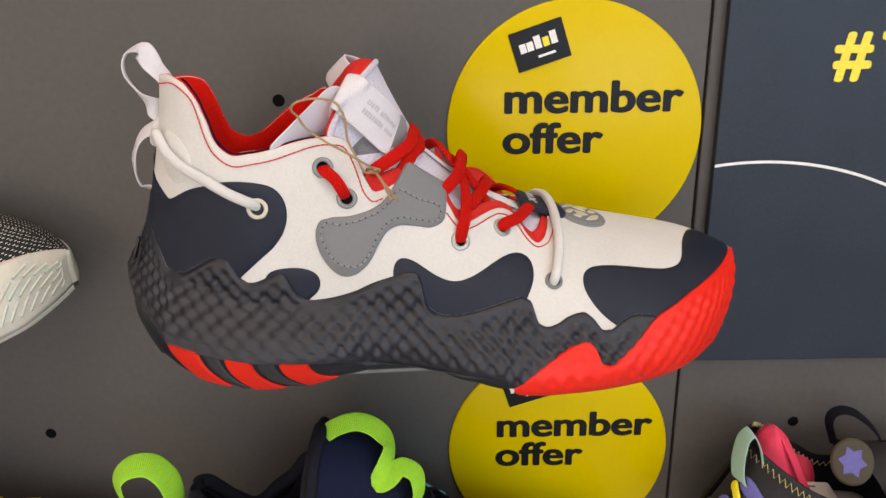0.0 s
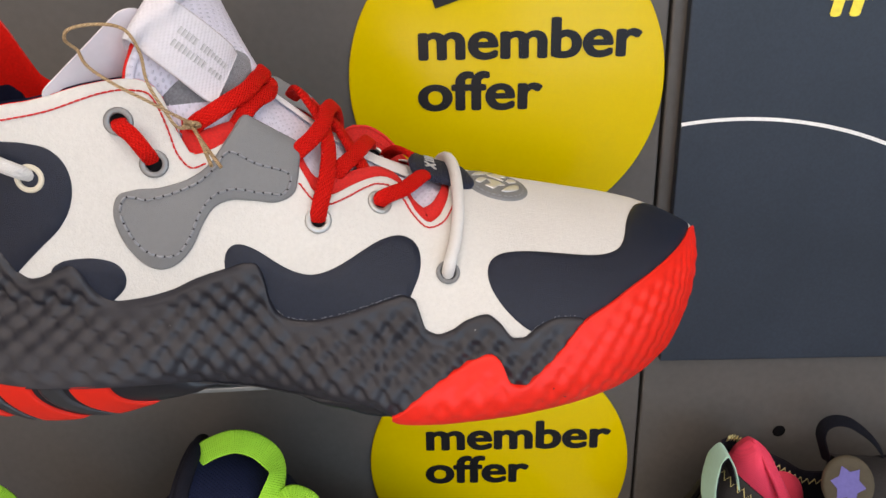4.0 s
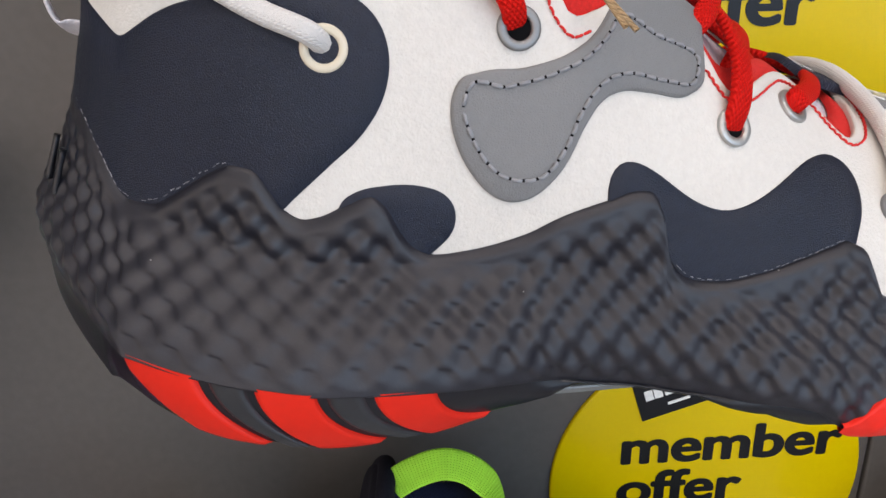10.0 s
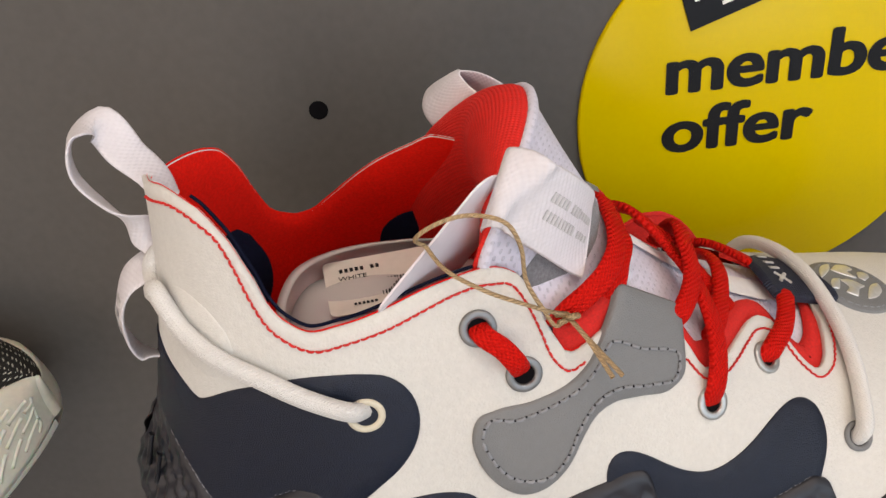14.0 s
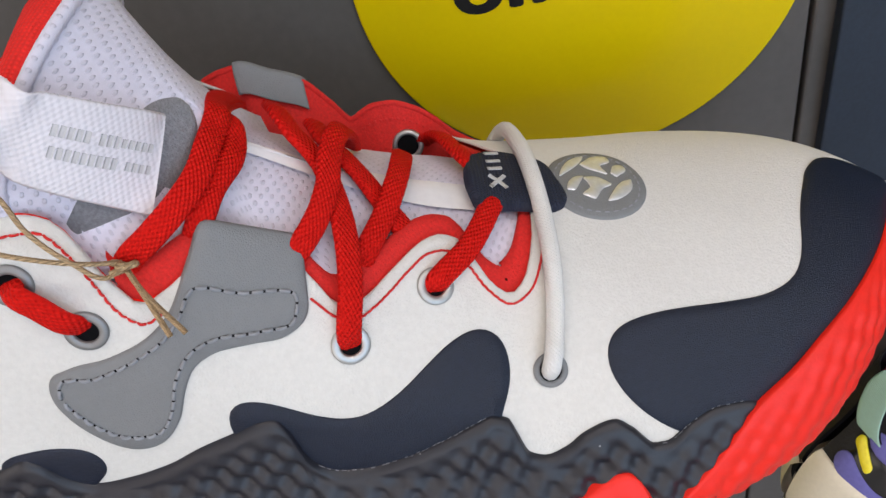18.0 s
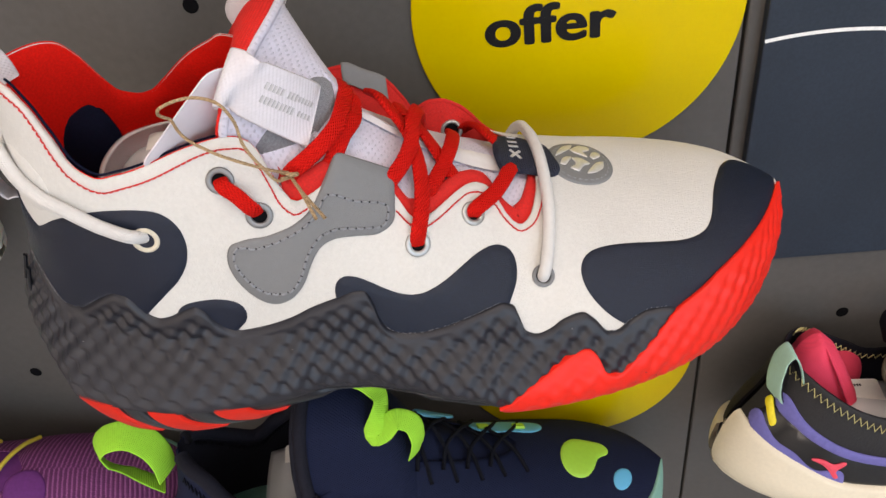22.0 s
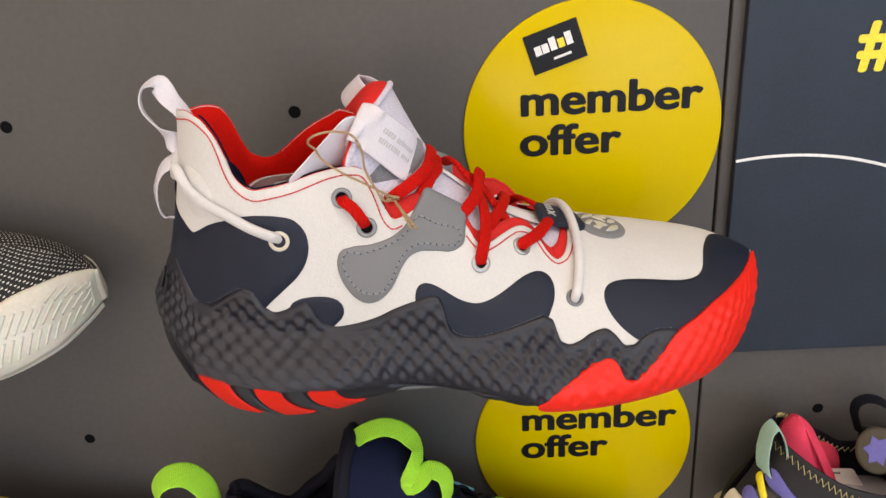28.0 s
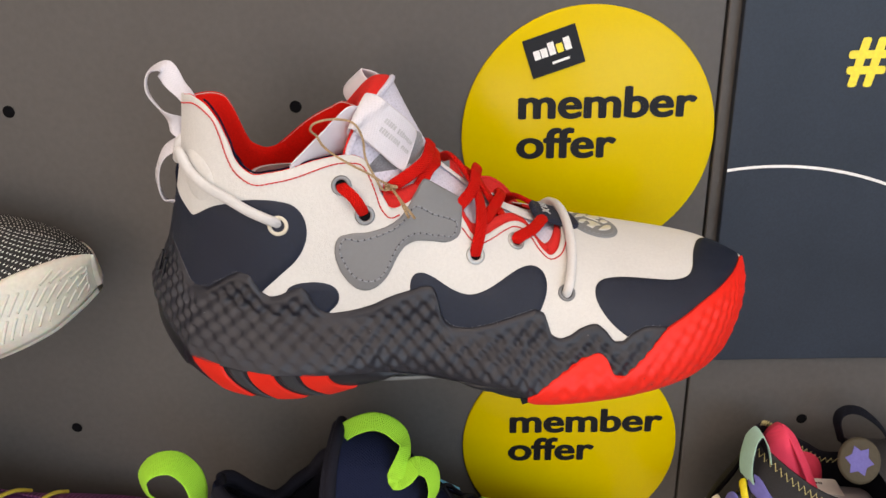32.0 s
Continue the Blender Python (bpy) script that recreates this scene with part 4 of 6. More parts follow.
# leather panels on the near side
part("heel_panel", patch("heel_panel", HERO, crisp([(0.004, 0.300), (0.030, 0.292), (0.100, 0.284), (0.207, 0.271), (0.342, 0.303), (0.497, 0.328), (0.617, 0.354), (0.731, 0.374), (0.840, 0.385), (0.935, 0.379), (0.978, 0.358), (0.991, 0.334), (0.974, 0.297), (0.928, 0.262), (0.836, 0.222), (0.752, 0.185), (0.69, 0.155), (0.491, 0.095), (0.3, 0.095), (0.12, 0.12), (0.012, 0.16), (0.004, 0.23)], (3,), 0.008), NAVY, 0.0005, 0.001, n=220, soft=6), hero, "navy leather heel panel")
part("side_panel", patch("side_panel", HERO, [(0.86, 0.179), (0.90, 0.196), (0.97, 0.206), (1.05, 0.210), (1.09, 0.208), (1.13, 0.20), (1.150, 0.184), (1.138, 0.165), (1.11, 0.152), (1.045, 0.125), (0.938, 0.10), (0.87, 0.15)], NAVY, 0.0005, 0.001, n=70, step=(0.02, 0.015)), hero, "navy leather spot")
part("side_panel", patch("side_panel", HERO, [(1.514, 0.235), (1.519, 0.263), (1.535, 0.283), (1.575, 0.299), (1.64, 0.302), (1.71, 0.293), (1.77, 0.290), (1.83, 0.301), (1.905, 0.343), (1.99, 0.413), (2.046, 0.467), (2.125, 0.537), (2.195, 0.575), (2.238, 0.572), (2.25, 0.525), (2.24, 0.46), (2.215, 0.41), (2.17, 0.32), (2.126, 0.262), (1.917, 0.151), (1.685, 0.121), (1.577, 0.163)], NAVY, 0.0005, 0.001), hero, "navy leather wave panel")
part("toe_panel", patch("toe_panel", HERO, [(2.516, 0.540), (2.545, 0.592), (2.63, 0.626), (2.76, 0.642), (2.88, 0.641), (3.03, 0.642), (3.10, 0.664), (3.136, 0.722), (3.178, 0.846), (3.235, 0.962), (3.285, 1.04), (3.37, 1.15), (3.45, 1.18), (3.51, 1.08), (3.515, 0.93), (3.47, 0.72), (3.355, 0.55), (3.181, 0.45), (3.015, 0.39), (2.877, 0.30), (2.778, 0.285), (2.69, 0.318), (2.619, 0.367), (2.553, 0.436), (2.518, 0.503)], NAVY, 0.0005, 0.001, n=150), hero, "navy leather toe cap")
part("lace_panel", patch("lace_panel", HERO, crisp([(1.141, 0.290), (1.155, 0.318), (1.205, 0.333), (1.318, 0.351), (1.42, 0.385), (1.488, 0.430), (1.548, 0.503), (1.585, 0.56), (1.612, 0.612), (1.70, 0.628), (1.805, 0.645), (1.797, 0.60), (1.79, 0.545), (1.78, 0.50), (1.73, 0.454), (1.635, 0.418), (1.545, 0.385), (1.487, 0.350), (1.445, 0.308), (1.40, 0.257), (1.33, 0.217), (1.265, 0.208), (1.198, 0.228), (1.15, 0.268)], (8, 10), 0.010), GREYL, 0.0012, 0.0020, n=220, soft=2), hero, "grey leather lace panel")
PANEL_SEAM = [(1.162, 0.298), (1.169, 0.312), (1.268, 0.328), (1.381, 0.358), (1.452, 0.391), (1.509, 0.437), (1.551, 0.486), (1.643, 0.503), (1.768, 0.522), (1.752, 0.482), (1.671, 0.444), (1.558, 0.408), (1.502, 0.378), (1.445, 0.327), (1.403, 0.274), (1.36, 0.242), (1.297, 0.230), (1.233, 0.238), (1.183, 0.268)]
seam = closed_curve(PANEL_SEAM, 300)
part("stitching", stitches("stitching", HERO, PANEL_SEAM, 0.0029, 0.0022, 0.00044, GREY_THREAD, 0.0014, closed=True), hero, "grey stitching")
# dark tube below the thread, gives the shade of a groove by colour
part("groove_shade", tube("groove_shade", HERO.at(seam[:, 0], seam[:, 1], np.full(300, 0.00095)), 0.00044, DARK_GAP, k=6, soft=False), hero)
part("collar_stitching", stitches("collar_stitching", HERO, [(0.02, 0.515), (0.122, 0.532), (0.285, 0.524), (0.384, 0.504), (0.441, 0.474), (0.49, 0.440), (0.54, 0.415), (0.61, 0.403), (0.681, 0.402), (0.808, 0.426), (0.943, 0.454), (1.049, 0.483), (1.134, 0.507), (1.233, 0.527), (1.297, 0.529), (1.332, 0.500), (1.36, 0.461), (1.381, 0.429), (1.417, 0.412), (1.488, 0.440)], 0.0021, 0.0016, 0.00030, RED_THREAD, 0.0003), hero, "red stitching")
part("collar_stitching", stitches("collar_stitching", HERO, [(1.80, 0.528), (1.85, 0.506), (1.90, 0.520), (1.94, 0.552), (1.987, 0.600), (2.046, 0.668), (2.10, 0.722), (2.15, 0.742), (2.19, 0.722), (2.23, 0.675), (2.28, 0.648), (2.34, 0.680), (2.39, 0.76), (2.418, 0.86), (2.427, 1.0)], 0.0018, 0.0016, 0.00030, RED_THREAD, 0.0003), hero, "red stitching")
part("heel_oval", patch("heel_oval", HERO, [(0.075, 0.395), (0.132, 0.414), (0.21, 0.414), (0.328, 0.395), (0.383, 0.372), (0.392, 0.358), (0.341, 0.331), (0.264, 0.315), (0.203, 0.318), (0.135, 0.332), (0.09, 0.36)], FELT, 0.0002, 0.0006, n=60), hero)

# the red trim that shows inside the lace opening
for edge, side in ((NEAR_EDGE, 0), (FAR_EDGE, 1)):
    s = np.concatenate([np.linspace(2.24 if side else 1.40, 2.36, 90), np.linspace(2.365, 2.405, 12)])
    a = edge(s)
    rows = []
    for d, off in ((-0.03, -0.0026), (0.0, -0.0018), (0.03, -0.0012), (0.062, -0.0014), (0.070, -0.0030)):
        vv = np.minimum(a + d * np.interp(s, [1.4, 2.0, 2.41], [0.75, 1.0, 1.2]), 0.998)
        rows.append(HERO.at(s - 0.018 * (d > 0.02) * (s > 2.3), 2 - vv if side else vv, np.full(s.shape, off)))
    part("throat_trim", sheet("throat_trim", np.stack(rows, 1), RED_TRIM, flip=not side), hero, "red suede trim")

# tongue
TOP_EDGE = [(1.275, 0.21, 1.25), (1.235, 0.235, 1.42), (1.290, 0.20, 1.54), (1.380, 0.07, 1.640), (1.45, -0.10, 1.680), (1.465, -0.27, 1.66), (1.40, -0.41, 1.56), (1.32, -0.49, 1.44), (1.28, -0.53, 1.30)]
NA = 48


def tongue_rows(last, edge, s_low, v_a, v_b, n, sink, swell=0.0025):
    """Rows from the free top edge of a tongue down to where it meets the shoe's form, then along it to the toe."""
    e = smooth_path(np.array([(a, -b, c) for a, b, c in edge]) * last.unit, NA)
    v = np.linspace(v_a, v_b, NA)
    low = last.at(np.full(NA, s_low), v, np.full(NA, sink))
    rows = []
    for q in np.linspace(0, 1, n):
        bulge = swell * math.sin(math.pi * q)
        r = e * (1 - q) + low * q
        r[:, 2] += bulge
        r[:, 0] += bulge
        rows.append(r)
    return np.array(rows)


def sag(s, v):
    """How deep the tongue and the laces lie below the shoe's form in the lace opening."""
    return np.interp(s, [1.5, 1.65, 1.9, 2.1, 2.3], [0.004, 0.0075, 0.0055, 0.003, 0.0]) * np.clip((v - 0.60) / 0.28, 0, 1)


upper_rows = tongue_rows(HERO, TOP_EDGE, 1.70, 0.54, 1.42, 26, -0.0060, -0.0004)
low_rows = np.array([HERO.at(np.full(NA, a), np.linspace(1 - 0.5 * f, 1 + 0.42 * f, NA), np.full(NA, o) - sag(a, np.linspace(1 - 0.5 * f, 1 + 0.42 * f, NA))) for a, f, o in zip(np.linspace(1.73, 2.44, 34), np.interp(np.linspace(0, 1, 34), [0, 0.6, 1], [0.98, 0.75, 0.4]), np.linspace(-0.0026, -0.0036, 34))])
part("tongue", sheet("tongue", np.concatenate([upper_rows, low_rows]), MESHW, flip=True), hero, "white air mesh tongue")
e = upper_rows[0]
pads = [e]
swell = np.clip((np.arange(NA) - 4) / 22.0, 0.22, 1.0)
for dx, dz, sq in ((-0.003, 0.0016, 0.0), (-0.009, 0.0012, 0.0), (-0.0145, -0.0030, 0.01), (-0.0170, -0.010, 0.02), (-0.0165, -0.020, 0.05), (-0.011, -0.036, 0.10), (0.0, -0.060, 0.16)):
    mid = e.mean(0)
    r = e + np.array([1.0, 0, 0]) * (dx * swell)[:, None] + np.array([0, 0, dz])
    r[:, 1] = r[:, 1] + (mid[1] - r[:, 1]) * sq
    pads.append(r)
pads = smooth_rows(np.array(pads), 30)
part("tongue_lining", sheet("tongue_lining", pads, RED_KNIT), hero, "red knit padded tongue lining")
part("tongue_edge", tube("tongue_edge", e[:37], 0.0015, MESHW, n=70), hero)
part("tongue_edge", tube("tongue_edge", e[36:], 0.0016, SUEDE, n=40), hero, "grey suede tongue binding")
stripe = low_rows[0:27, 19:31] + np.array([0.0004, -0.0007, 0.0012])
part("tongue_stripe", sheet("tongue_stripe", stripe, TONGUE_WHITE, flip=True), hero, "plain white tongue stripe")


def lace(pts, lift, width=0.0067, n=44, sides=0.0027):
    """A flat lace from points in s, v and height over the form."""
    q = np.array([(a, b) for a, b, *_ in pts])
    off = np.array([(c[2] if len(c) > 2 else lift) for c in pts]) - sag(q[:, 0], q[:, 1])
    p = HERO.at(q[:, 0], q[:, 1], off)
    up = HERO.at(q[:, 0], q[:, 1], off + 0.001) - p
    return ribbon("lace", p, up, width, sides, LACE, n=n)


for row in (
    [(1.866, 0.450, -0.0018), (1.867, 0.485, 0.0018), (1.891, 0.587, 0.0028), (1.904, 0.702, 0.0030), (1.902, 0.805, 0.0028), (1.894, 0.90, 0.0022), (1.870, 1.0, 0.0020), (1.841, 1.077, 0.0028), (1.799, 1.174, 0.0040), (1.745, 1.34, 0.0040)],
    [(1.775, 0.585, -0.0030), (1.799, 0.622, 0.0008), (1.841, 0.689, 0.0034), (1.877, 0.779, 0.0052), (1.898, 0.914, 0.0064), (1.912, 1.06, 0.0066), (1.935, 1.18, 0.0040), (1.955, 1.27, -0.001)],
    [(2.098, 0.634, -0.0018), (2.102, 0.655, 0.0016), (2.150, 0.708, 0.0024), (2.181, 0.741, 0.0024), (2.245, 0.837, 0.0022), (2.275, 0.893, 0.0016), (2.32, 0.965, 0.0004)],
    [(1.930, 0.620, -0.0035), (1.947, 0.661, -0.0004), (2.011, 0.786, 0.0014), (2.054, 0.923, 0.0024), (2.073, 1.08, 0.0016), (2.082, 1.19, -0.0004)],
    [(2.090, 0.735, -0.0034), (2.068, 0.770, -0.0012), (2.025, 0.843, -0.0002), (1.990, 0.920, 0.0004), (1.954, 0.997, 0.0014), (1.91, 1.10, 0.0022), (1.86, 1.24, 0.003)],
    [(1.600, 1.50, 0.0030), (1.640, 1.36, 0.0030), (1.671, 1.20, 0.0024), (1.696, 1.04, 0.0026), (1.690, 0.90, 0.0026), (1.664, 0.802, 0.0030), (1.622, 0.699, 0.0028), (1.558, 0.612, 0.0020), (1.502, 0.555, 0.0006), (1.445, 0.507, -0.0014), (1.42, 0.478, -0.0034)],
    [(1.610, 1.49, 0.0020), (1.655, 1.34, 0.0016), (1.700, 1.13, 0.0010), (1.728, 0.970, 0.0010), (1.728, 0.88, 0.0008), (1.708, 0.795, 0.0012), (1.650, 0.689, 0.0010), (1.610, 0.612, -0.0006), (1.59, 0.57, -0.0032)],
    [(2.10, 1.46, -0.001), (2.16, 1.35, 0.0020), (2.216, 1.19, 0.0018), (2.256, 1.10, 0.0014), (2.32, 1.03, 0.0002)],
    [(1.183, 0.462, -0.0022), (1.192, 0.452, 0.0020), (1.236, 0.438, 0.0034), (1.275, 0.415, 0.0026), (1.296, 0.395, -0.002)],
):
    part("lace", lace(row, 0.0, 0.0052 if row[0][0] < 1.3 else 0.0058), hero)

# eyelets: dark cups at the ankle, bright ones along the laces
for s, v, kind in ((0.833, 0.331, 2), (1.183, 0.459, 1), (1.298, 0.396, 1), (1.866, 0.459, 0), (2.099, 0.647, 0), (2.357, 0.501, 3)):
    m = frame_on(HERO, s, v, 0.0005)
    stuff, say = ((METAL, "nickel eyelet"), (GUN, "gunmetal eyelet"), (CREAM_METAL, "cream enamelled eyelet"), (GREYL, "grey punched eyelet"))[kind]
    e = part("eyelet", ring("eyelet", m, (0.0024, 0.0025, 0.0028, 0.0027)[kind], (0.0045, 0.0045, 0.0046, 0.0042)[kind], 0.0005, stuff), hero, say)
    # dark disc in place of the shaded hole
    part("eyelet_hole", disc("eyelet_hole", m, 0.0034, DARK_GAP, z=-0.0003), e)


def at_h(s, n, h):
    """A place by length, nearness and height of the hero's frame."""
    return (s * K, -n * K, h * K)


# cords, pull loops
heel_path = [at_h(0.42, -0.03, 1.47), at_h(0.355, 0.0, 1.435), at_h(0.345, 0.05, 1.36)] + [tuple(HERO.at(a, b, np.array(o))) for a, b, o in ((0.075, 0.400, 0.003), (0.186, 0.374, 0.0026), (0.342, 0.357, 0.0024), (0.50, 0.348, 0.0024), (0.69, 0.343, 0.0026), (0.80, 0.341, 0.0026), (0.836, 0.333, -0.002))]
part("heel_cord", tube("heel_cord", heel_path, 0.0023, CORD, n=70), hero, "white braided heel cord")
part("toe_cord", tube("toe_cord", [tuple(HERO.at(a, b, np.array(o))) for a, b, o in ((2.356, 0.490, -0.002), (2.358, 0.515, 0.0028), (2.390, 0.616, 0.0026), (2.411, 0.734, 0.0026), (2.418, 0.866, 0.0028), (2.412, 1.026, 0.0034), (2.400, 1.193, 0.0036), (2.37, 1.40, 0.0028), (2.34, 1.50, -0.002))], 0.0023, CORD, n=60), hero, "white braided toe cord")
part("heel_loop", ribbon("heel_loop", [at_h(0.40, -0.06, 1.42), at_h(0.345, -0.05, 1.50), at_h(0.265, -0.07, 1.58), at_h(0.205, -0.10, 1.68), at_h(0.215, -0.16, 1.755), at_h(0.27, -0.19, 1.77), at_h(0.345, -0.14, 1.69), at_h(0.40, -0.11, 1.63), at_h(0.425, -0.09, 1.56)], [(0.55, -0.45, 0.75), (-0.6, -0.35, -0.6), (-0.8, -0.30, -0.4), (-0.95, -0.3, -0.1), (-0.8, -0.35, 0.55), (0.0, -0.45, 0.95), (0.75, -0.45, 0.6), (0.9, -0.4, 0.3), (0.95, -0.3, 0.1)], 0.0095, 0.0011, WEB, n=60), hero, "white webbing heel loop")
part("heel_loop", ribbon("heel_loop", [at_h(0.34, -0.01, 1.42), at_h(0.27, 0.0, 1.38), at_h(0.215, 0.01, 1.28), at_h(0.20, 0.0, 1.17), at_h(0.225, 0.0, 1.10), at_h(0.275, 0.0, 1.085), at_h(0.30, 0.02, 1.0), at_h(0.30, 0.03, 0.93)], [(-0.6, -0.4, 0.7), (-0.9, -0.35, 0.4), (-1, -0.3, 0.1), (-0.95, -0.3, -0.3), (-0.6, -0.3, -0.8), (-0.5, -0.5, -0.7), (-0.9, -0.4, 0), (-0.95, -0.3, 0)], 0.0100, 0.0011, WEB, n=50), hero, "white webbing heel loop")
hp = smooth_path([at_h(0.27, 0.0, 1.38), at_h(0.215, 0.01, 1.28), at_h(0.20, 0.0, 1.17)], 24)
for k in (6, 11, 16):
    part("printed_bar", ribbon("printed_bar", [hp[k] + np.array([-0.0006, -0.0008, 0.0004]), hp[k + 2] + np.array([-0.0006, -0.0008, 0.0004])], (-0.95, -0.33, 0.2), 0.0042, 0.0003, BAND_INK, n=4), hero)
LOOP = np.array([at_h(*q) for q in ((1.42, -0.455, 1.505), (1.375, -0.485, 1.545), (1.315, -0.515, 1.592), (1.262, -0.515, 1.612), (1.240, -0.478, 1.590), (1.262, -0.435, 1.550), (1.33, -0.405, 1.510), (1.40, -0.40, 1.49))])
way, axis = unit(np.gradient(LOOP, axis=0)), unit(np.array([-0.57, 0.53, -0.62]))
face_out = np.cross(way, axis)
face_out = face_out * np.sign((face_out * (LOOP - LOOP.mean(0))).sum(1).sum())
part("tongue_loop", ribbon("tongue_loop", LOOP, face_out, 0.0185, 0.0011, WEB, n=60), hero, "white webbing tongue loop")


def on_tongue(q, a, lift):
    """A place on the hero's tongue: q from its top edge down, a from its near to its far side."""
    x, y = np.clip(q, 0, 1) * (len(upper_rows) - 1.001), np.clip(a, 0, 1) * (NA - 1.001)
    i, j = x.astype(int), y.astype(int)
    u, w = (x - i)[..., None], (y - j)[..., None]
    g = upper_rows
    base = (g[i, j] * (1 - w) + g[i, j + 1] * w) * (1 - u) + (g[i + 1, j] * (1 - w) + g[i + 1, j + 1] * w) * u
    out = unit(np.cross(g[i, j + 1] - g[i, j], g[i + 1, j] - g[i, j]))
    out = out * np.sign(out[..., :1])
    return base + out * np.asarray(lift)[..., None]


edge = closed_curve([(0.50, 0.33), (0.58, 0.40), (0.67, 0.45), (0.76, 0.485), (0.84, 0.45), (0.87, 0.38), (0.84, 0.30), (0.74, 0.215), (0.57, 0.125), (0.40, 0.055), (0.25, 0.045), (0.20, 0.085), (0.27, 0.14), (0.38, 0.22)], 90)
p, f, k = fill_in(edge, np.array((0.04, 0.03)))
rim = np.min(np.linalg.norm((p[:, None] - edge[None]) * np.array([1.0, 1.6]), axis=2), 1)
part("tongue_patch", mesh_of("tongue_patch", on_tongue(p[:, 0], p[:, 1], 0.0001 + 0.0011 * np.sqrt(np.clip(rim / 0.03, 0, 1))), f, SUEDE), hero, "grey suede tongue patch")
BAND = np.array([at_h(1.315, 0.11, 1.53), at_h(1.288, 0.165, 1.60), at_h(1.296, 0.200, 1.636), at_h(1.330, 0.212, 1.628), at_h(1.375, 0.212, 1.588), at_h(1.442, 0.194, 1.52), at_h(1.502, 0.158, 1.445), at_h(1.548, 0.122, 1.378)])
BAND_UP = np.array([(-0.85, 0.45, 0.2), (-0.85, 0.25, 0.45), (-0.62, -0.40, 0.65), (0.0, -0.85, 0.55), (0.45, -0.83, 0.34), (0.60, -0.76, 0.28), (0.64, -0.69, 0.34), (0.64, -0.64, 0.42)])
tb = part("tongue_band", ribbon("tongue_band", BAND, BAND_UP, [0.0185, 0.0188, 0.0188, 0.019, 0.0195, 0.020, 0.0206, 0.021], 0.0012, WEB, n=50), hero, "white webbing tongue label with grey printing")
bp, bu = smooth_path(BAND, 100), unit(smooth_path(BAND_UP, 100))
bt = unit(np.gradient(bp, axis=0))
bs = unit(np.cross(bt, bu))
bu = np.cross(bs, bt)
for across, skip, first in ((-0.0030, 5, 54), (0.0014, 9, 55)):
    for i, k in enumerate(range(first, 95, 3)):
        if i == skip:
            continue
        c = bp[k] + bs[k] * across + bu[k] * 0.00064
        part("printed_bar", ribbon("printed_bar", [c - bt[k] * 0.00055, c + bt[k] * 0.00055], bu[k], 0.0024 if k < 80 else 0.0018, 0.0001, BAND_INK, n=4), tb)

# the navy tab at the end of the laces, and the oval badge
tab = patch("lace_tab", HERO, crisp([(2.250, 1.135), (2.30, 1.165), (2.40, 1.135), (2.460, 1.09), (2.480, 1.02), (2.49, 0.93), (2.46, 0.915), (2.404, 0.915), (2.339, 0.912), (2.25, 0.892), (2.238, 0.95), (2.238, 1.06)], (0, 9), 0.008), NAVY_WEB, 0.0022, 0.0022, n=110, soft=1)
tab_ob = part("lace_tab", tab, hero, "navy webbing lace tab with grey numeral")
for v in (1.145, 1.098, 1.058):
    q = HERO.at(np.linspace(2.289, 2.332, 5), np.linspace(v - 0.002, v + 0.003, 5), np.full(5, 0.0024))
    part("numeral", ribbon("numeral", q, HERO.at(2.31, v, np.array(0.01)) - HERO.at(2.31, v), 0.0012, 0.0005, GREY_INK, n=8), tab_ob)
for a, b in ((1.021, 0.965), (0.965, 1.021)):
    q = HERO.at(np.linspace(2.288, 2.334, 5), np.linspace(a, b, 5), np.full(5, 0.0024))
    part("numeral", ribbon("numeral", q, HERO.at(2.31, 1.0, np.array(0.01)) - HERO.at(2.31, 1.0), 0.0012, 0.0005, GREY_INK, n=8), tab_ob)
badge = part("badge", patch("badge", HERO, [(2.478, 1.066), (2.519, 1.125), (2.597, 1.155), (2.686, 1.126), (2.736, 1.055), (2.748, 0.974), (2.714, 0.925), (2.664, 0.899), (2.597, 0.89), (2.523, 0.908), (2.48, 0.952)], GREYL, 0.0009, 0.0014, n=80), hero, "grey oval badge with silver foil shapes")
for o, sharp in (
    ([(2.504, 1.031), (2.523, 1.073), (2.566, 1.120), (2.597, 1.132), (2.585, 1.108), (2.535, 1.055)], (0, 3)),
    ([(2.579, 1.088), (2.63, 1.125), (2.664, 1.12), (2.671, 1.096), (2.637, 1.076), (2.650, 1.032), (2.625, 1.048), (2.592, 1.069)], (0, 2, 5)),
    ([(2.662, 1.039), (2.680, 1.070), (2.703, 1.068), (2.709, 1.049), (2.676, 1.022)], (0, 4)),
    ([(2.516, 0.977), (2.528, 1.004), (2.556, 1.026), (2.574, 1.026), (2.549, 0.988), (2.535, 0.974)], (0, 3)),
    ([(2.575, 1.022), (2.61, 1.021), (2.652, 0.991), (2.624, 0.981), (2.590, 0.945), (2.557, 0.960), (2.587, 0.985)], (0, 2, 4, 5)),
    ([(2.625, 0.938), (2.645, 0.962), (2.688, 0.999), (2.714, 1.006), (2.711, 0.985), (2.684, 0.958), (2.654, 0.944)], (0, 3)),
):
    part("badge_foil", patch("badge_foil", HERO, crisp(o, sharp, 0.003), SILVER, 0.0012, 0.0004, n=48, step=(0.015, 0.015), soft=0), badge)
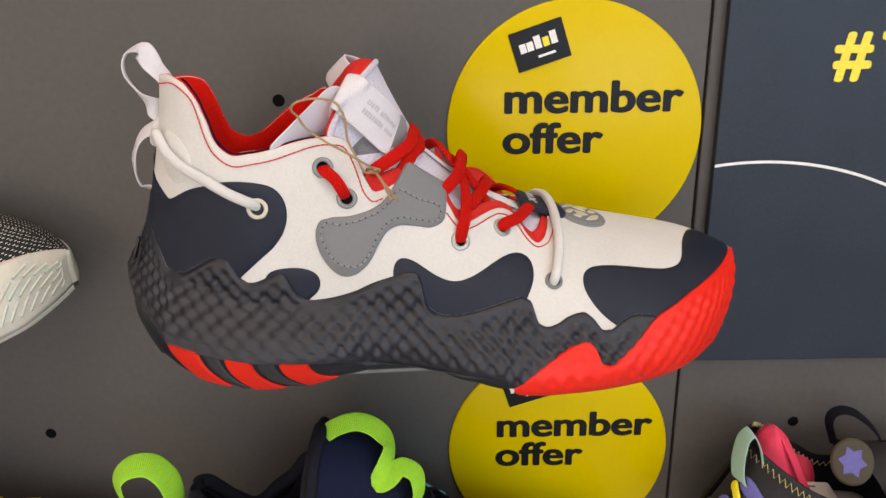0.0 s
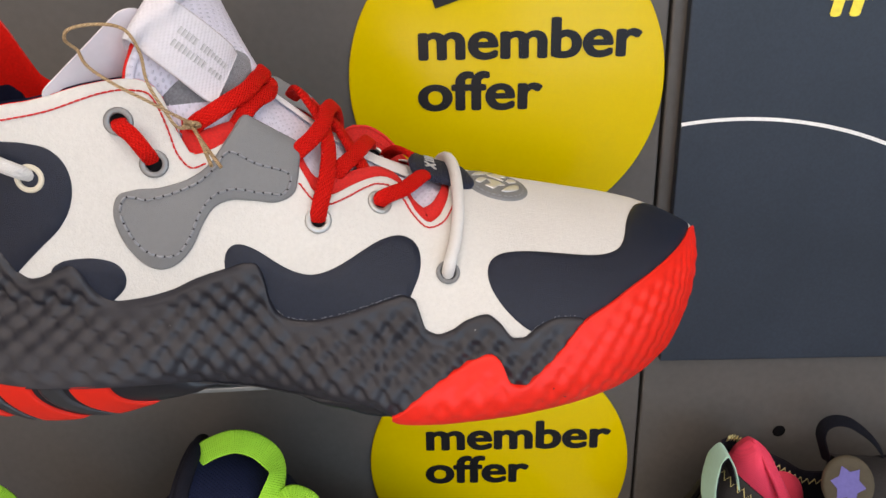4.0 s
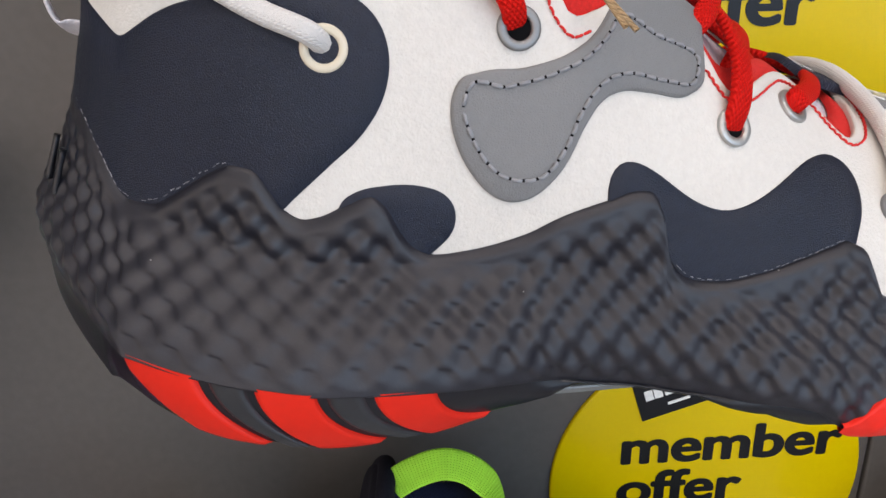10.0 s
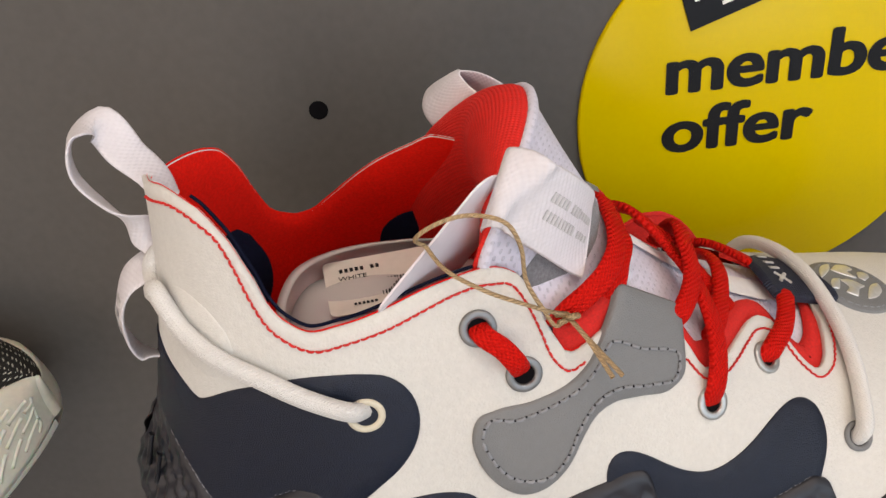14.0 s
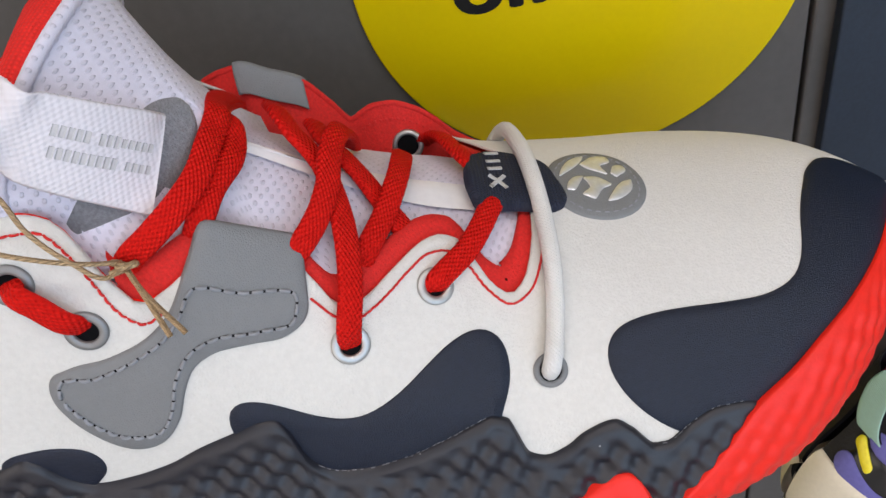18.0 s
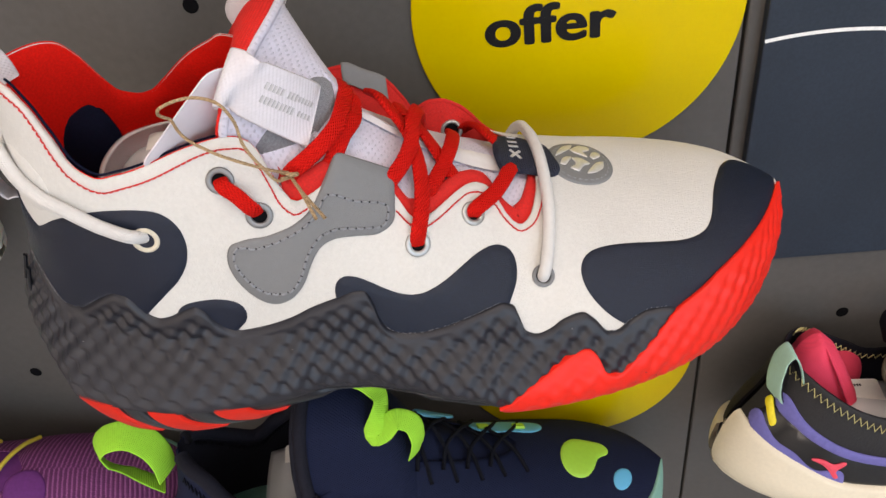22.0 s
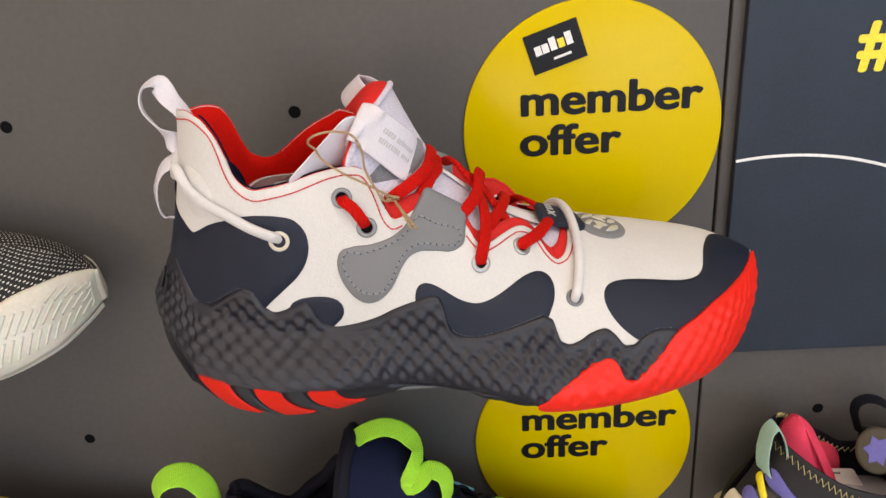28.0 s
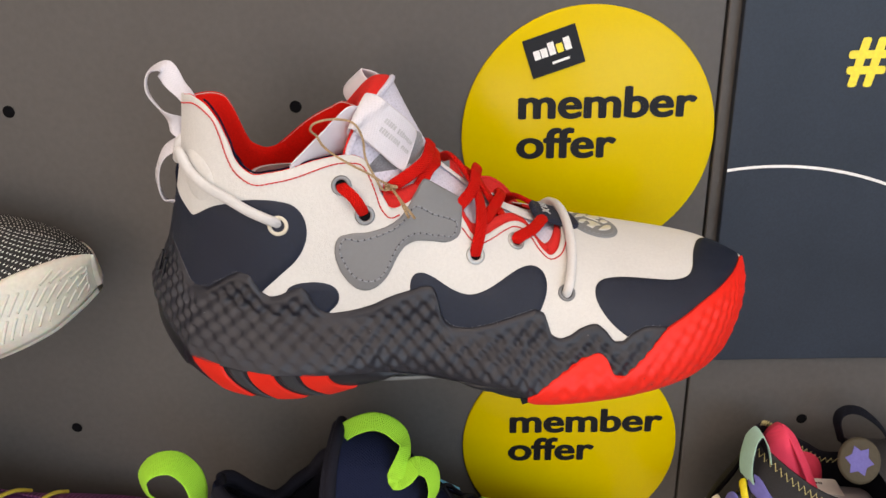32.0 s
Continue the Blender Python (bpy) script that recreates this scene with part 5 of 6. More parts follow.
part("badge_stitching", stitches("badge_stitching", HERO, [(2.497, 1.062), (2.53, 1.108), (2.597, 1.137), (2.678, 1.110), (2.722, 1.048), (2.731, 0.978), (2.704, 0.935), (2.66, 0.912), (2.597, 0.904), (2.53, 0.922), (2.498, 0.958)], 0.0024, 0.0015, 0.0002, GREY_THREAD, 0.0009, closed=True), badge)

# the far edge of the lace opening stands up and shows its red inside; a grey strap is folded over it
RIM = ease([1.50, 1.56, 1.62, 1.70, 1.79, 1.85, 1.90, 1.94, 1.98, 2.03, 2.10, 2.16, 2.21, 2.30, 2.36], [1.17, 1.19, 1.195, 1.15, 1.095, 1.0, 0.915, 0.935, 0.952, 0.950, 0.915, 0.855, 0.785, 0.715, 0.66])


def far_rim(s, drop, side):
    """Places on the standing edge: drop below its rim, side towards the viewer."""
    h = RIM(s) - drop
    n = -0.50 + np.interp(s, [2.2, 2.36], [0.0, 0.04]) + side
    return np.stack([s, -n, h], -1) * K


s = np.linspace(1.50, 2.36, 120)
inside = [far_rim(s, d, q) for d, q in ((0.24, 0.15), (0.16, 0.10), (0.08, 0.045), (0.02, 0.012), (0.0, 0.0))]
part("eyestay_flap", sheet("eyestay_flap", np.stack(inside, 1), RED_TRIM), hero, "red suede inside of the far eyestay")
part("eyestay_edge", tube("eyestay_edge", far_rim(s, 0.004, -0.004), 0.0009, RED_TRIM, n=120), hero, "red rolled edge")
outside = [far_rim(s, d, q) for d, q in ((0.002, -0.018), (0.03, -0.035), (0.10, -0.06), (0.25, -0.10))]
part("eyestay_flap", sheet("eyestay_flap", np.stack(outside, 1), FELT), hero, "white outside of the far eyestay")
q = np.linspace(1.935, 2.18, 40)
c = far_rim(q, 0.045, 0.026)
rows = []
for i in range(0, 38, 3):
    rows.append(tube("stitch", [c[i], c[i] * 0.5 + c[i + 1] * 0.5 + np.array([0, -0.0002, 0.0002]), c[i + 1]], 0.0003, RED_THREAD, n=6, k=6))
part("stitching", join("stitching", rows), hero, "red stitching")
m = Matrix.Translation(far_rim(np.array(2.065), 0.115, 0.075)) @ pose(0, 0, 0, 62, 0, 0)
e = part("eyelet", ring("eyelet", m, 0.0030, 0.0046, 0.0008, METAL), hero, "nickel eyelet")
# dark disc for the shade inside the far eyelet
part("eyelet_hole", disc("eyelet_hole", m, 0.0033, DARK_GAP, z=0.0002), e)
q = np.linspace(1.605, 1.795, 24)
strap = [far_rim(q, d, w) for d, w in ((0.062, 0.055), (0.03, 0.034), (0.002, 0.012), (-0.010, -0.006), (0.0, -0.028), (0.06, -0.060), (0.20, -0.10))]
st_ob = part("lace_panel", sheet("lace_panel", smooth_rows(np.array(strap), 28).transpose(1, 0, 2), GREYL), hero, "grey leather lace panel")
st_ob.modifiers.new("thick", "SOLIDIFY").thickness = 0.0010


def inner_pad(outline):
    c = closed_curve(outline, 60)
    p, f, k = fill_in(c, np.array((0.03, 0.03)))
    dist = np.min(np.linalg.norm((p[:, None] - c[None]) * np.array([1.0, 1.4]), axis=2), 1)
    q = HERO.at(p[:, 0], p[:, 1], -0.0026 - 0.004 * np.sqrt(np.clip(dist / 0.09, 0, 1)))
    return mesh_of("ankle_pad", q, [t[::-1] for t in f], NAVY_FELT)


part("ankle_pad", pillow("ankle_pad", [(0.20, 1.16), (0.29, 1.245), (0.40, 1.265), (0.51, 1.24), (0.58, 1.13), (0.58, 1.0), (0.49, 0.85), (0.28, 0.85), (0.18, 1.0)], -0.38, 0.10, NAVY_FELT), hero, "navy felt ankle pad")
part("ankle_pad", inner_pad([(0.95, 1.70), (1.03, 1.65), (1.13, 1.645), (1.18, 1.71), (1.17, 1.80), (1.03, 1.82), (0.94, 1.77)]), hero, "navy felt ankle pad")
part("ankle_pad", inner_pad([(0.12, 0.44), (0.28, 0.445), (0.38, 0.40), (0.36, 0.30), (0.2, 0.27), (0.10, 0.33)]), hero, "navy felt ankle pad")
foot = [(0.28, 0.0), (0.45, 0.30), (0.9, 0.33), (1.5, 0.34), (1.9, 0.2), (1.9, -0.28), (1.5, -0.42), (0.9, -0.42), (0.45, -0.38)]
c = closed_curve(foot, 60)
part("insole", mesh_of("insole", [at_h(a, b, 0.72) for a, b in c], [tuple(range(60))], RED_FELT, smooth=False), hero)

# two raised marks on the heel foam
for v0, v1, s in ((0.108, 0.150, 0.034), (0.104, 0.146, 0.074)):
    q = HERO.at(np.full(6, s) + np.linspace(0.012, 0, 6), np.linspace(v0, v1, 6), np.full(6, 0.0024))
    up = HERO.at(np.full(6, s), np.linspace(v0, v1, 6), np.full(6, 0.0044)) - q
    part("heel_mark", ribbon("heel_mark", q, up, 0.0017, 0.0014, BLACK_RUBBER, n=14), hero, "raised black heel mark")
# a dark binding inside the near collar
s = np.linspace(0.22, 1.20, 80)
part("collar_binding", tube("collar_binding", HERO.at(s, NEAR_EDGE(s) + 0.008, np.full(80, -0.0026)), 0.00042, NAVY_FELT, n=80), hero, "navy felt collar binding")
# the tongue's side behind the knot
gs, gr = np.meshgrid(np.linspace(1.30, 1.62, 16), np.linspace(0.36, 0.66, 16), indexing="ij")
part("tongue_side", sheet("tongue_side", HERO.at(gs, gr, -0.0050 + 0 * gs), MESHW, flip=True), hero, "white mesh tongue side")


# ---- what hangs on and lies in the shoe ----
def clear_plastic(name, colour, alpha_rough=0.18):
    m = bpy.data.materials.new(name)
    m.use_nodes = True
    q = m.node_tree.nodes["Principled BSDF"]
    q.inputs["Base Color"].default_value = (*colour, 1)
    q.inputs["Transmission Weight"].default_value, q.inputs["Roughness"].default_value, q.inputs["IOR"].default_value = 0.5, alpha_rough, 1.2
    return m


CLEAR = clear_plastic("milky_clear_plastic", (0.80, 0.78, 0.78))


def slab(name, corners, thick, material, radius=0.004):
    """A thin card with rounded corners between four places."""
    c = [np.array(q, float) for q in corners]
    o, ex, ey = c[0], c[1] - c[0], c[3] - c[0]
    nrm = unit(np.cross(ex, ey))
    lx, ly = np.linalg.norm(ex), np.linalg.norm(ey)
    out = []
    for cx, cy, a0 in ((lx - radius, radius, -90), (lx - radius, ly - radius, 0), (radius, ly - radius, 90), (radius, radius, 180)):
        out += [(cx + radius * math.cos(radians(a0 + k * 18)), cy + radius * math.sin(radians(a0 + k * 18))) for k in range(6)]
    k = len(out)
    top = [o + ex / lx * a + ey / ly * b + nrm * thick / 2 for a, b in out]
    bot = [q - nrm * thick for q in top]
    f = [tuple(range(k)), tuple(range(2 * k - 1, k - 1, -1))] + [(i, k + i, k + (i + 1) % k, (i + 1) % k) for i in range(k)]
    return mesh_of(name, top + bot, f, material, smooth=False)


def bars_on(corners, rows, material, parent, lift=0.0003, name="printed_bar"):
    """Plain printed bars on a card: each row is left, right, low, high as shares of the card."""
    c = [np.array(q, float) for q in corners]
    ex, ey = c[1] - c[0], c[3] - c[0]
    nrm = unit(np.cross(ex, ey)) * lift
    for a, b, lo, hi in rows:
        q = [c[0] + ex * u + ey * w + nrm for u, w in ((a, lo), (b, lo), (b, hi), (a, hi))]
        part(name, slab(name, q, 0.00008, material, 0.00015), parent)


tag = thing("swing_tag", HERO_AT, "white paper swing tag tied with brown twine to the shoe", "tag")
tag_c = [at_h(0.930, 0.325, 1.387), at_h(1.095, 0.13, 1.235), at_h(1.385, 0.05, 1.63), at_h(1.262, 0.20, 1.675)]
tag_c[2] = tuple(np.array(tag_c[1]) + np.array(tag_c[3]) - np.array(tag_c[0]))
tag_ob = part("card", slab("card", tag_c, 0.0006, PAPER, 0.005), tag, "white card")
bars_on(tag_c, [(0.12, 0.40, 0.80, 0.83), (0.12, 0.34, 0.70, 0.72), (0.1, 0.5, 0.30, 0.32), (0.1, 0.45, 0.24, 0.26)], GREY_INK, tag_ob, -0.0006)
twine = [at_h(*q) for q in ((1.09, 0.262, 1.535), (1.065, 0.285, 1.575), (1.075, 0.30, 1.60), (1.19, 0.285, 1.625), (1.285, 0.315, 1.605), (1.315, 0.32, 1.54), (1.325, 0.335, 1.44), (1.365, 0.345, 1.345), (1.41, 0.335, 1.265), (1.44, 0.305, 1.262))]
part("twine", tube("twine", twine, 0.00052, TWINE, n=90, k=7), tag, "brown waxed twine")
twine = [at_h(*q) for q in ((1.09, 0.262, 1.535), (1.12, 0.305, 1.50), (1.21, 0.345, 1.44), (1.32, 0.355, 1.375), (1.40, 0.33, 1.31), (1.44, 0.305, 1.275))]
part("twine", tube("twine", twine, 0.00052, TWINE, n=60, k=7), tag, "brown waxed twine")
for end in ((1.555, 0.445, 1.155), (1.525, 0.455, 1.165)):
    part("twine", tube("twine", [at_h(1.44, 0.305, 1.27), at_h(1.47, 0.355, 1.245), at_h(*end)], 0.0006, TWINE, n=24, k=7), tag, "brown waxed twine")
kn = []
for i in range(60):
    a = i / 59 * 4 * math.pi
    kn.append(at_h(1.441 + 0.021 * math.cos(a) + 0.008 * math.cos(3 * a), 0.312 + 0.017 * math.sin(a * 1.5), 1.268 + 0.021 * math.sin(a) * math.cos(a * 0.5)))
part("knot", tube("knot", kn, 0.00075, TWINE, n=120, k=7), tag, "twine knot")

insert = thing("shoe_insert", HERO_AT, "clear plastic shoe insert with white price label inside the shoe", "insert")
pts = []
for u in np.linspace(0, 1, 26):
    row = []
    for w in np.linspace(0, 1, 12):
        s = 0.62 + 0.75 * u
        arch = math.sin(math.pi * min(max(u * 0.9 + 0.1, 0), 1)) ** 0.5
        n = 0.20 - 0.52 * w
        h = 0.945 + 0.22 * math.sin(math.pi * (0.10 + 0.8 * w)) * (0.55 + 0.45 * arch) - 0.10 * (1 - min(u * 5, 1)) ** 2
        row.append(at_h(s, n, h))
    pts.append(row)
shell_ob = part("plastic_shell", sheet("plastic_shell", np.array(pts), CLEAR, flip=True), insert, "milky clear plastic")
mod = shell_ob.modifiers.new("thick", "SOLIDIFY")
mod.thickness = 0.0008
lip = []
for a, b, c in ((0.665, 0.20, 0.94), (0.655, 0.08, 1.03), (0.665, -0.04, 1.05), (0.72, -0.16, 1.05), (0.85, -0.26, 1.02), (1.05, -0.30, 0.99), (1.25, -0.31, 0.95)):
    lip.append([at_h(a, b, c), at_h(a - 0.01, b - 0.01, c + 0.08), at_h(a - 0.004, b - 0.004, c + 0.155), at_h(a + 0.02, b + 0.02, c + 0.165)])
lip_ob = part("flange", sheet("flange", smooth_rows(np.array(lip), 40), CLEAR), insert, "milky clear plastic flange")
lip_ob.modifiers.new("thick", "SOLIDIFY").thickness = 0.0007
lab = [at_h(0.80, 0.05, 1.165), at_h(1.22, 0.05, 1.18), at_h(1.20, -0.24, 1.160), at_h(0.775, -0.235, 1.15)]
lab_ob = part("price_label", slab("price_label", lab, 0.0003, STICKER, 0.002), insert, "white paper label with dark bars")
bars_on(lab, [(0.12 + 0.04 * i, 0.145 + 0.04 * i, 0.74, 0.81) for i in range(8) if i != 5] + [(0.18 + 0.03 * i, 0.20 + 0.03 * i, 0.12, 0.16) for i in range(6)] + [(0.40 + 0.022 * i, 0.408 + 0.022 * i + 0.004 * (i % 3), 0.22, 0.52) for i in range(14)], INK, lab_ob, 0.0004)

# the one word on the price label that is not a name or a number
c = [np.array(q) for q in lab]
ex, ey = unit(c[1] - c[0]), unit(c[3] - c[0])
nz = unit(np.cross(ex, ey))
ey = np.cross(nz, ex)
o = c[0] + (c[1] - c[0]) * 0.10 + (c[3] - c[0]) * 0.60 + nz * 0.0003
m = Matrix(((ex[0], ey[0], nz[0], o[0]), (ex[1], ey[1], nz[1], o[1]), (ex[2], ey[2], nz[2], o[2]), (0, 0, 0, 1)))
part("word", letters("word", "WHITE", 0.0026, m, INK, 0.00005), lab_ob)

STEEL = mat("grey_shelf_acrylic", (0.16, 0.17, 0.17), 0.25, vary=0.03, coat=0.3)


def shelf(at, s0, s1, n0, n1, h):
    ob = thing("shoe_shelf", at, "grey shelf plate that holds a shoe on the wall", "shelf", "shoe shelves")
    me = box("plate", s0 * K, s1 * K, -n1 * K, -n0 * K, h * K - 0.0022, h * K, STEEL, 0.0006)
    part("plate", me, ob)
    me = box("lip", s0 * K, s1 * K, -n0 * K - 0.002, -n0 * K, h * K - 0.03, h * K + 0.0, STEEL, 0.0006)
    part("lip", me, ob)
    return ob


shelf(HERO_AT, 0.95, 1.95, -1.14, 0.40, 0.135)


# ---- the other shoes on the wall ----
LOW_ROWS = [
    (0.00, -0.05, 0.47, 0.47, 1.75, 0.20, 1.15, 1.0),
    (0.40, -0.05, 0.48, 0.48, 1.72, 0.14, 1.15, 1.0),
    (0.85, -0.05, 0.52, 0.50, 1.62, 0.10, 1.25, 1.0),
    (1.35, -0.05, 0.55, 0.52, 1.48, 0.10, 1.35, 1.0),
    (1.75, -0.06, 0.58, 0.54, 1.22, 0.08, 1.30, 1.0),
    (2.15, -0.08, 0.63, 0.56, 0.98, 0.06, 1.15, 1.0),
    (2.55, -0.10, 0.66, 0.58, 0.84, 0.06, 1.00, 1.0),
    (2.95, -0.10, 0.64, 0.56, 0.74, 0.10, 0.95, 1.0),
    (3.30, -0.10, 0.58, 0.50, 0.62, 0.18, 0.90, 0.95),
    (3.52, -0.10, 0.52, 0.44, 0.48, 0.26, 0.90, 0.90),
]
LOW = Last(LOW_ROWS, 3.52, 0.0885, 0.75, 0.80, (0.1, 0.3, 0.5, 0.95, 1.6, 2.2), (0.12, 0.03, 0.0, 0.15, 0.26, 0.3))
LOW_EDGE = ([0.0, 0.25, 0.45, 0.7, 1.0, 1.25, 1.4, 1.6, 1.9, 2.2, 2.38, 2.42, 3.52], [0.50, 0.50, 0.45, 0.41, 0.44, 0.50, 0.52, 0.58, 0.66, 0.76, 0.86, 1.0, 1.0])


def plain_flare(s, v):
    return (0.0022 + 0.003 * np.clip(1 - v / 0.2, 0, 1)) * np.clip((3.56 - np.asarray(s)) / 0.25, 0.12, 1)


def sneaker(name, label, last, at, upper, lining, sole, edge, sole_top, sole_label, upper_label, far=None):
    far = far or edge
    ob = thing(name, at, label, "shoe", "shoes on the wall")
    part("upper", shell("upper", last, ease(*edge), ease(*far), 0.04, upper, ns=120, nv=24), ob, upper_label)
    part("lining", inner("lining", last, ease(*edge), ease(*far), 0.04, lining, ns=90, nv=18, upto=2.2), ob)
    part("midsole", foam_wall("midsole", last, (ease(*sole_top), ease(sole_top[0], [0.55 * q for q in sole_top[1]])), 0.0, last.len, 220, 20, sole, 0.0, 0.0, plain_flare), ob, sole_label)
    gs, gr = np.meshgrid(ends(60, last.len), np.concatenate([np.linspace(0, 0.15, 8), np.linspace(0.2, 0.8, 6), np.linspace(0.85, 1, 8)]), indexing="ij")
    part("outsole", sheet("outsole", under(last, gs, gr, ease([0, 3.5], [0.04, 0.04])), sole), ob)
    return ob


def at_shoe(last, s, n, h):
    return (s * last.unit, -n * last.unit, h * last.unit)


def zigzag(name, last, path, pitch, amp, radius, material, lift):
    c = smooth_path(path, 400)
    p = last.at(c[:, 0], c[:, 1])
    t = np.concatenate([[0], np.cumsum(np.linalg.norm(np.diff(p, axis=0), axis=1))])
    d = np.arange(0, t[-1], pitch / 2)
    sv = np.stack([np.interp(d, t, c[:, i]) for i in range(2)], -1)
    sv[:, 1] += amp * np.where(np.arange(len(d)) % 2, 1, -1)
    return tube(name, last.at(sv[:, 0], sv[:, 1], np.full(len(d), lift)), radius, material, k=6, soft=False)


# navy and lime running shoe
NAVY_KNIT = holes(mat("navy_knit", (0.0085, 0.013, 0.040), 0.8, vary=0.12, bump=0.1, spec=0.15), 2.0, 1.6, 0.4, 0.7, (0.004, 0.005, 0.012), 0.8)
BLACK_KNIT = mat("black_knit_lining", (0.013, 0.013, 0.020), 0.9, vary=0.2, scale=150, bump=0.3, spec=0.12)
LIME_WEB = woven(mat("lime_webbing", (0.36, 0.78, 0.04), 0.75, vary=0.04), 1.1, 0.9, 0.0, 0.6)
LIME = mat("lime_print", (0.36, 0.66, 0.06), 0.5, vary=0.03)
SKY = mat("sky_blue_print", (0.10, 0.42, 0.66), 0.5, vary=0.03)
MINT_RUBBER = mat("mint_foam", (0.22, 0.44, 0.36), 0.5, vary=0.05)
BLACK_LACE = woven(mat("black_lace", (0.006, 0.007, 0.012), 0.8, vary=0.1, spec=0.12), 1.3, 1.0, 0.8, 0.6)
NAVY_AT = place(-1.71 * K, 4.43 * K, 9.64 * K, 7.0, 0.0, 3.8)
navy = sneaker("running_shoe", "navy knit running shoe with lime loops and black laces", LOW, NAVY_AT, NAVY_KNIT, BLACK_KNIT, MINT_RUBBER,
               ([0.0, 0.25, 0.45, 0.7, 1.0, 1.25, 1.4, 1.6, 1.9, 2.2, 2.38, 2.42, 3.52], [0.50, 0.48, 0.42, 0.38, 0.43, 0.53, 0.60, 0.66, 0.74, 0.84, 0.92, 1.0, 1.0]),
               ([0.0, 0.5, 1.5, 2.5, 3.0, 3.35, 3.48, 3.52], [0.22, 0.20, 0.18, 0.22, 0.30, 0.50, 0.80, 1.0]), "mint foam midsole", "navy knit upper",
               ([0.0, 0.08, 0.2, 0.36, 0.55, 0.65, 0.72, 0.87, 1.0, 1.25, 1.4, 1.6, 1.9, 2.2, 2.38, 2.42, 3.52], [0.49, 0.475, 0.42, 0.355, 0.315, 0.35, 0.40, 0.50, 0.66, 0.64, 0.64, 0.66, 0.74, 0.84, 0.92, 1.0, 1.0]))
tr = tongue_rows(LOW, [(1.04, 0.30, 1.05), (1.03, 0.25, 1.33), (1.05, 0.15, 1.58), (1.085, 0.01, 1.69), (1.11, -0.14, 1.70), (1.10, -0.27, 1.60), (1.08, -0.35, 1.36), (1.08, -0.39, 1.15)], 1.75, 0.45, 1.5, 20, -0.0015, 0.0085)
lr = np.array([LOW.at(np.full(NA, a), np.linspace(1 - 0.5 * f, 1 + 0.5 * f, NA), np.full(NA, -0.002)) for a, f in zip(np.linspace(1.78, 2.45, 20), np.linspace(0.95, 0.4, 20))])
part("tongue", sheet("tongue", np.concatenate([tr, lr]), NAVY_KNIT, flip=True), navy, "navy knit tongue")
e = tr[0]
pads = smooth_rows(np.array([e] + [e + np.array(d) for d in ((-0.003, 0, 0.001), (-0.006, 0, -0.003), (-0.006, 0, -0.02), (0.0, 0, -0.06))]), 18)
part("tongue_edge", tube("tongue_edge", e, 0.0036, BLACK_KNIT, n=70, k=12), navy, "black knit padded tongue edge")
part("tongue_lining", sheet("tongue_lining", pads, BLACK_KNIT), navy, "black knit tongue lining")
s = np.linspace(0.03, 1.10, 90)
for side, xs, ys in ((0, [0.0, 0.25, 0.45, 0.7, 1.0, 1.25], [0.50, 0.48, 0.42, 0.38, 0.43, 0.53]), (1, [0.0, 0.08, 0.2, 0.36, 0.55, 0.65, 0.72, 0.87, 1.0, 1.25], [0.49, 0.475, 0.42, 0.355, 0.315, 0.35, 0.40, 0.50, 0.66, 0.64])):
    edge = ease(xs, ys)(s)
    part("collar_padding", tube("collar_padding", LOW.at(s, 2 - edge if side else edge, np.full(90, -0.002)), 0.0042, BLACK_KNIT, n=90, k=12), navy, "black knit padded collar")
    part("collar_stitching", zigzag("collar_stitching", LOW, [(q, (2 - w + 0.06) if side else w - 0.06) for q, w in zip(s[4::9], edge[4::9])], 0.0030, 0.012, 0.0005, BLACK_LACE, -0.0030 if side else 0.0005), navy)


def nav(s, n, h):
    return at_shoe(LOW, s, n, h)


part("heel_loop", ribbon("heel_loop", [nav(0.13, 0.0, 1.10), nav(0.13, 0.0, 1.26), nav(0.08, 0.0, 1.41), nav(-0.02, 0.0, 1.50), nav(-0.14, 0.0, 1.49), nav(-0.23, -0.01, 1.39), nav(-0.22, -0.01, 1.27), nav(-0.08, -0.01, 1.13), nav(0.08, 0.0, 0.98)], [(0.9, -0.4, 0.1), (0.85, -0.4, 0.3), (0.6, -0.4, 0.6), (0.2, -0.4, 0.9), (-0.4, -0.4, 0.8), (-0.9, -0.4, 0.1), (-0.8, -0.4, -0.5), (-0.6, -0.4, -0.6), (-0.6, -0.4, -0.6)], 0.0165, 0.0014, LIME_WEB, n=60), navy, "lime webbing heel loop")
STRAP = np.array([(1.10, -0.02, 1.68), (1.20, -0.02, 1.745), (1.33, -0.01, 1.785), (1.46, 0.0, 1.735), (1.545, 0.05, 1.64), (1.52, 0.13, 1.53), (1.485, 0.17, 1.425), (1.54, 0.17, 1.45), (1.62, 0.15, 1.53), (1.71, 0.15, 1.49), (1.75, 0.16, 1.35), (1.715, 0.16, 1.19)])
way = unit(np.gradient(STRAP, axis=0))
part("tongue_loop", ribbon("tongue_loop", [nav(*q) for q in STRAP], [(-q[2], -0.8, q[0]) for q in way], 0.0115, 0.0014, LIME_WEB, n=90), navy, "lime webbing tongue loop")
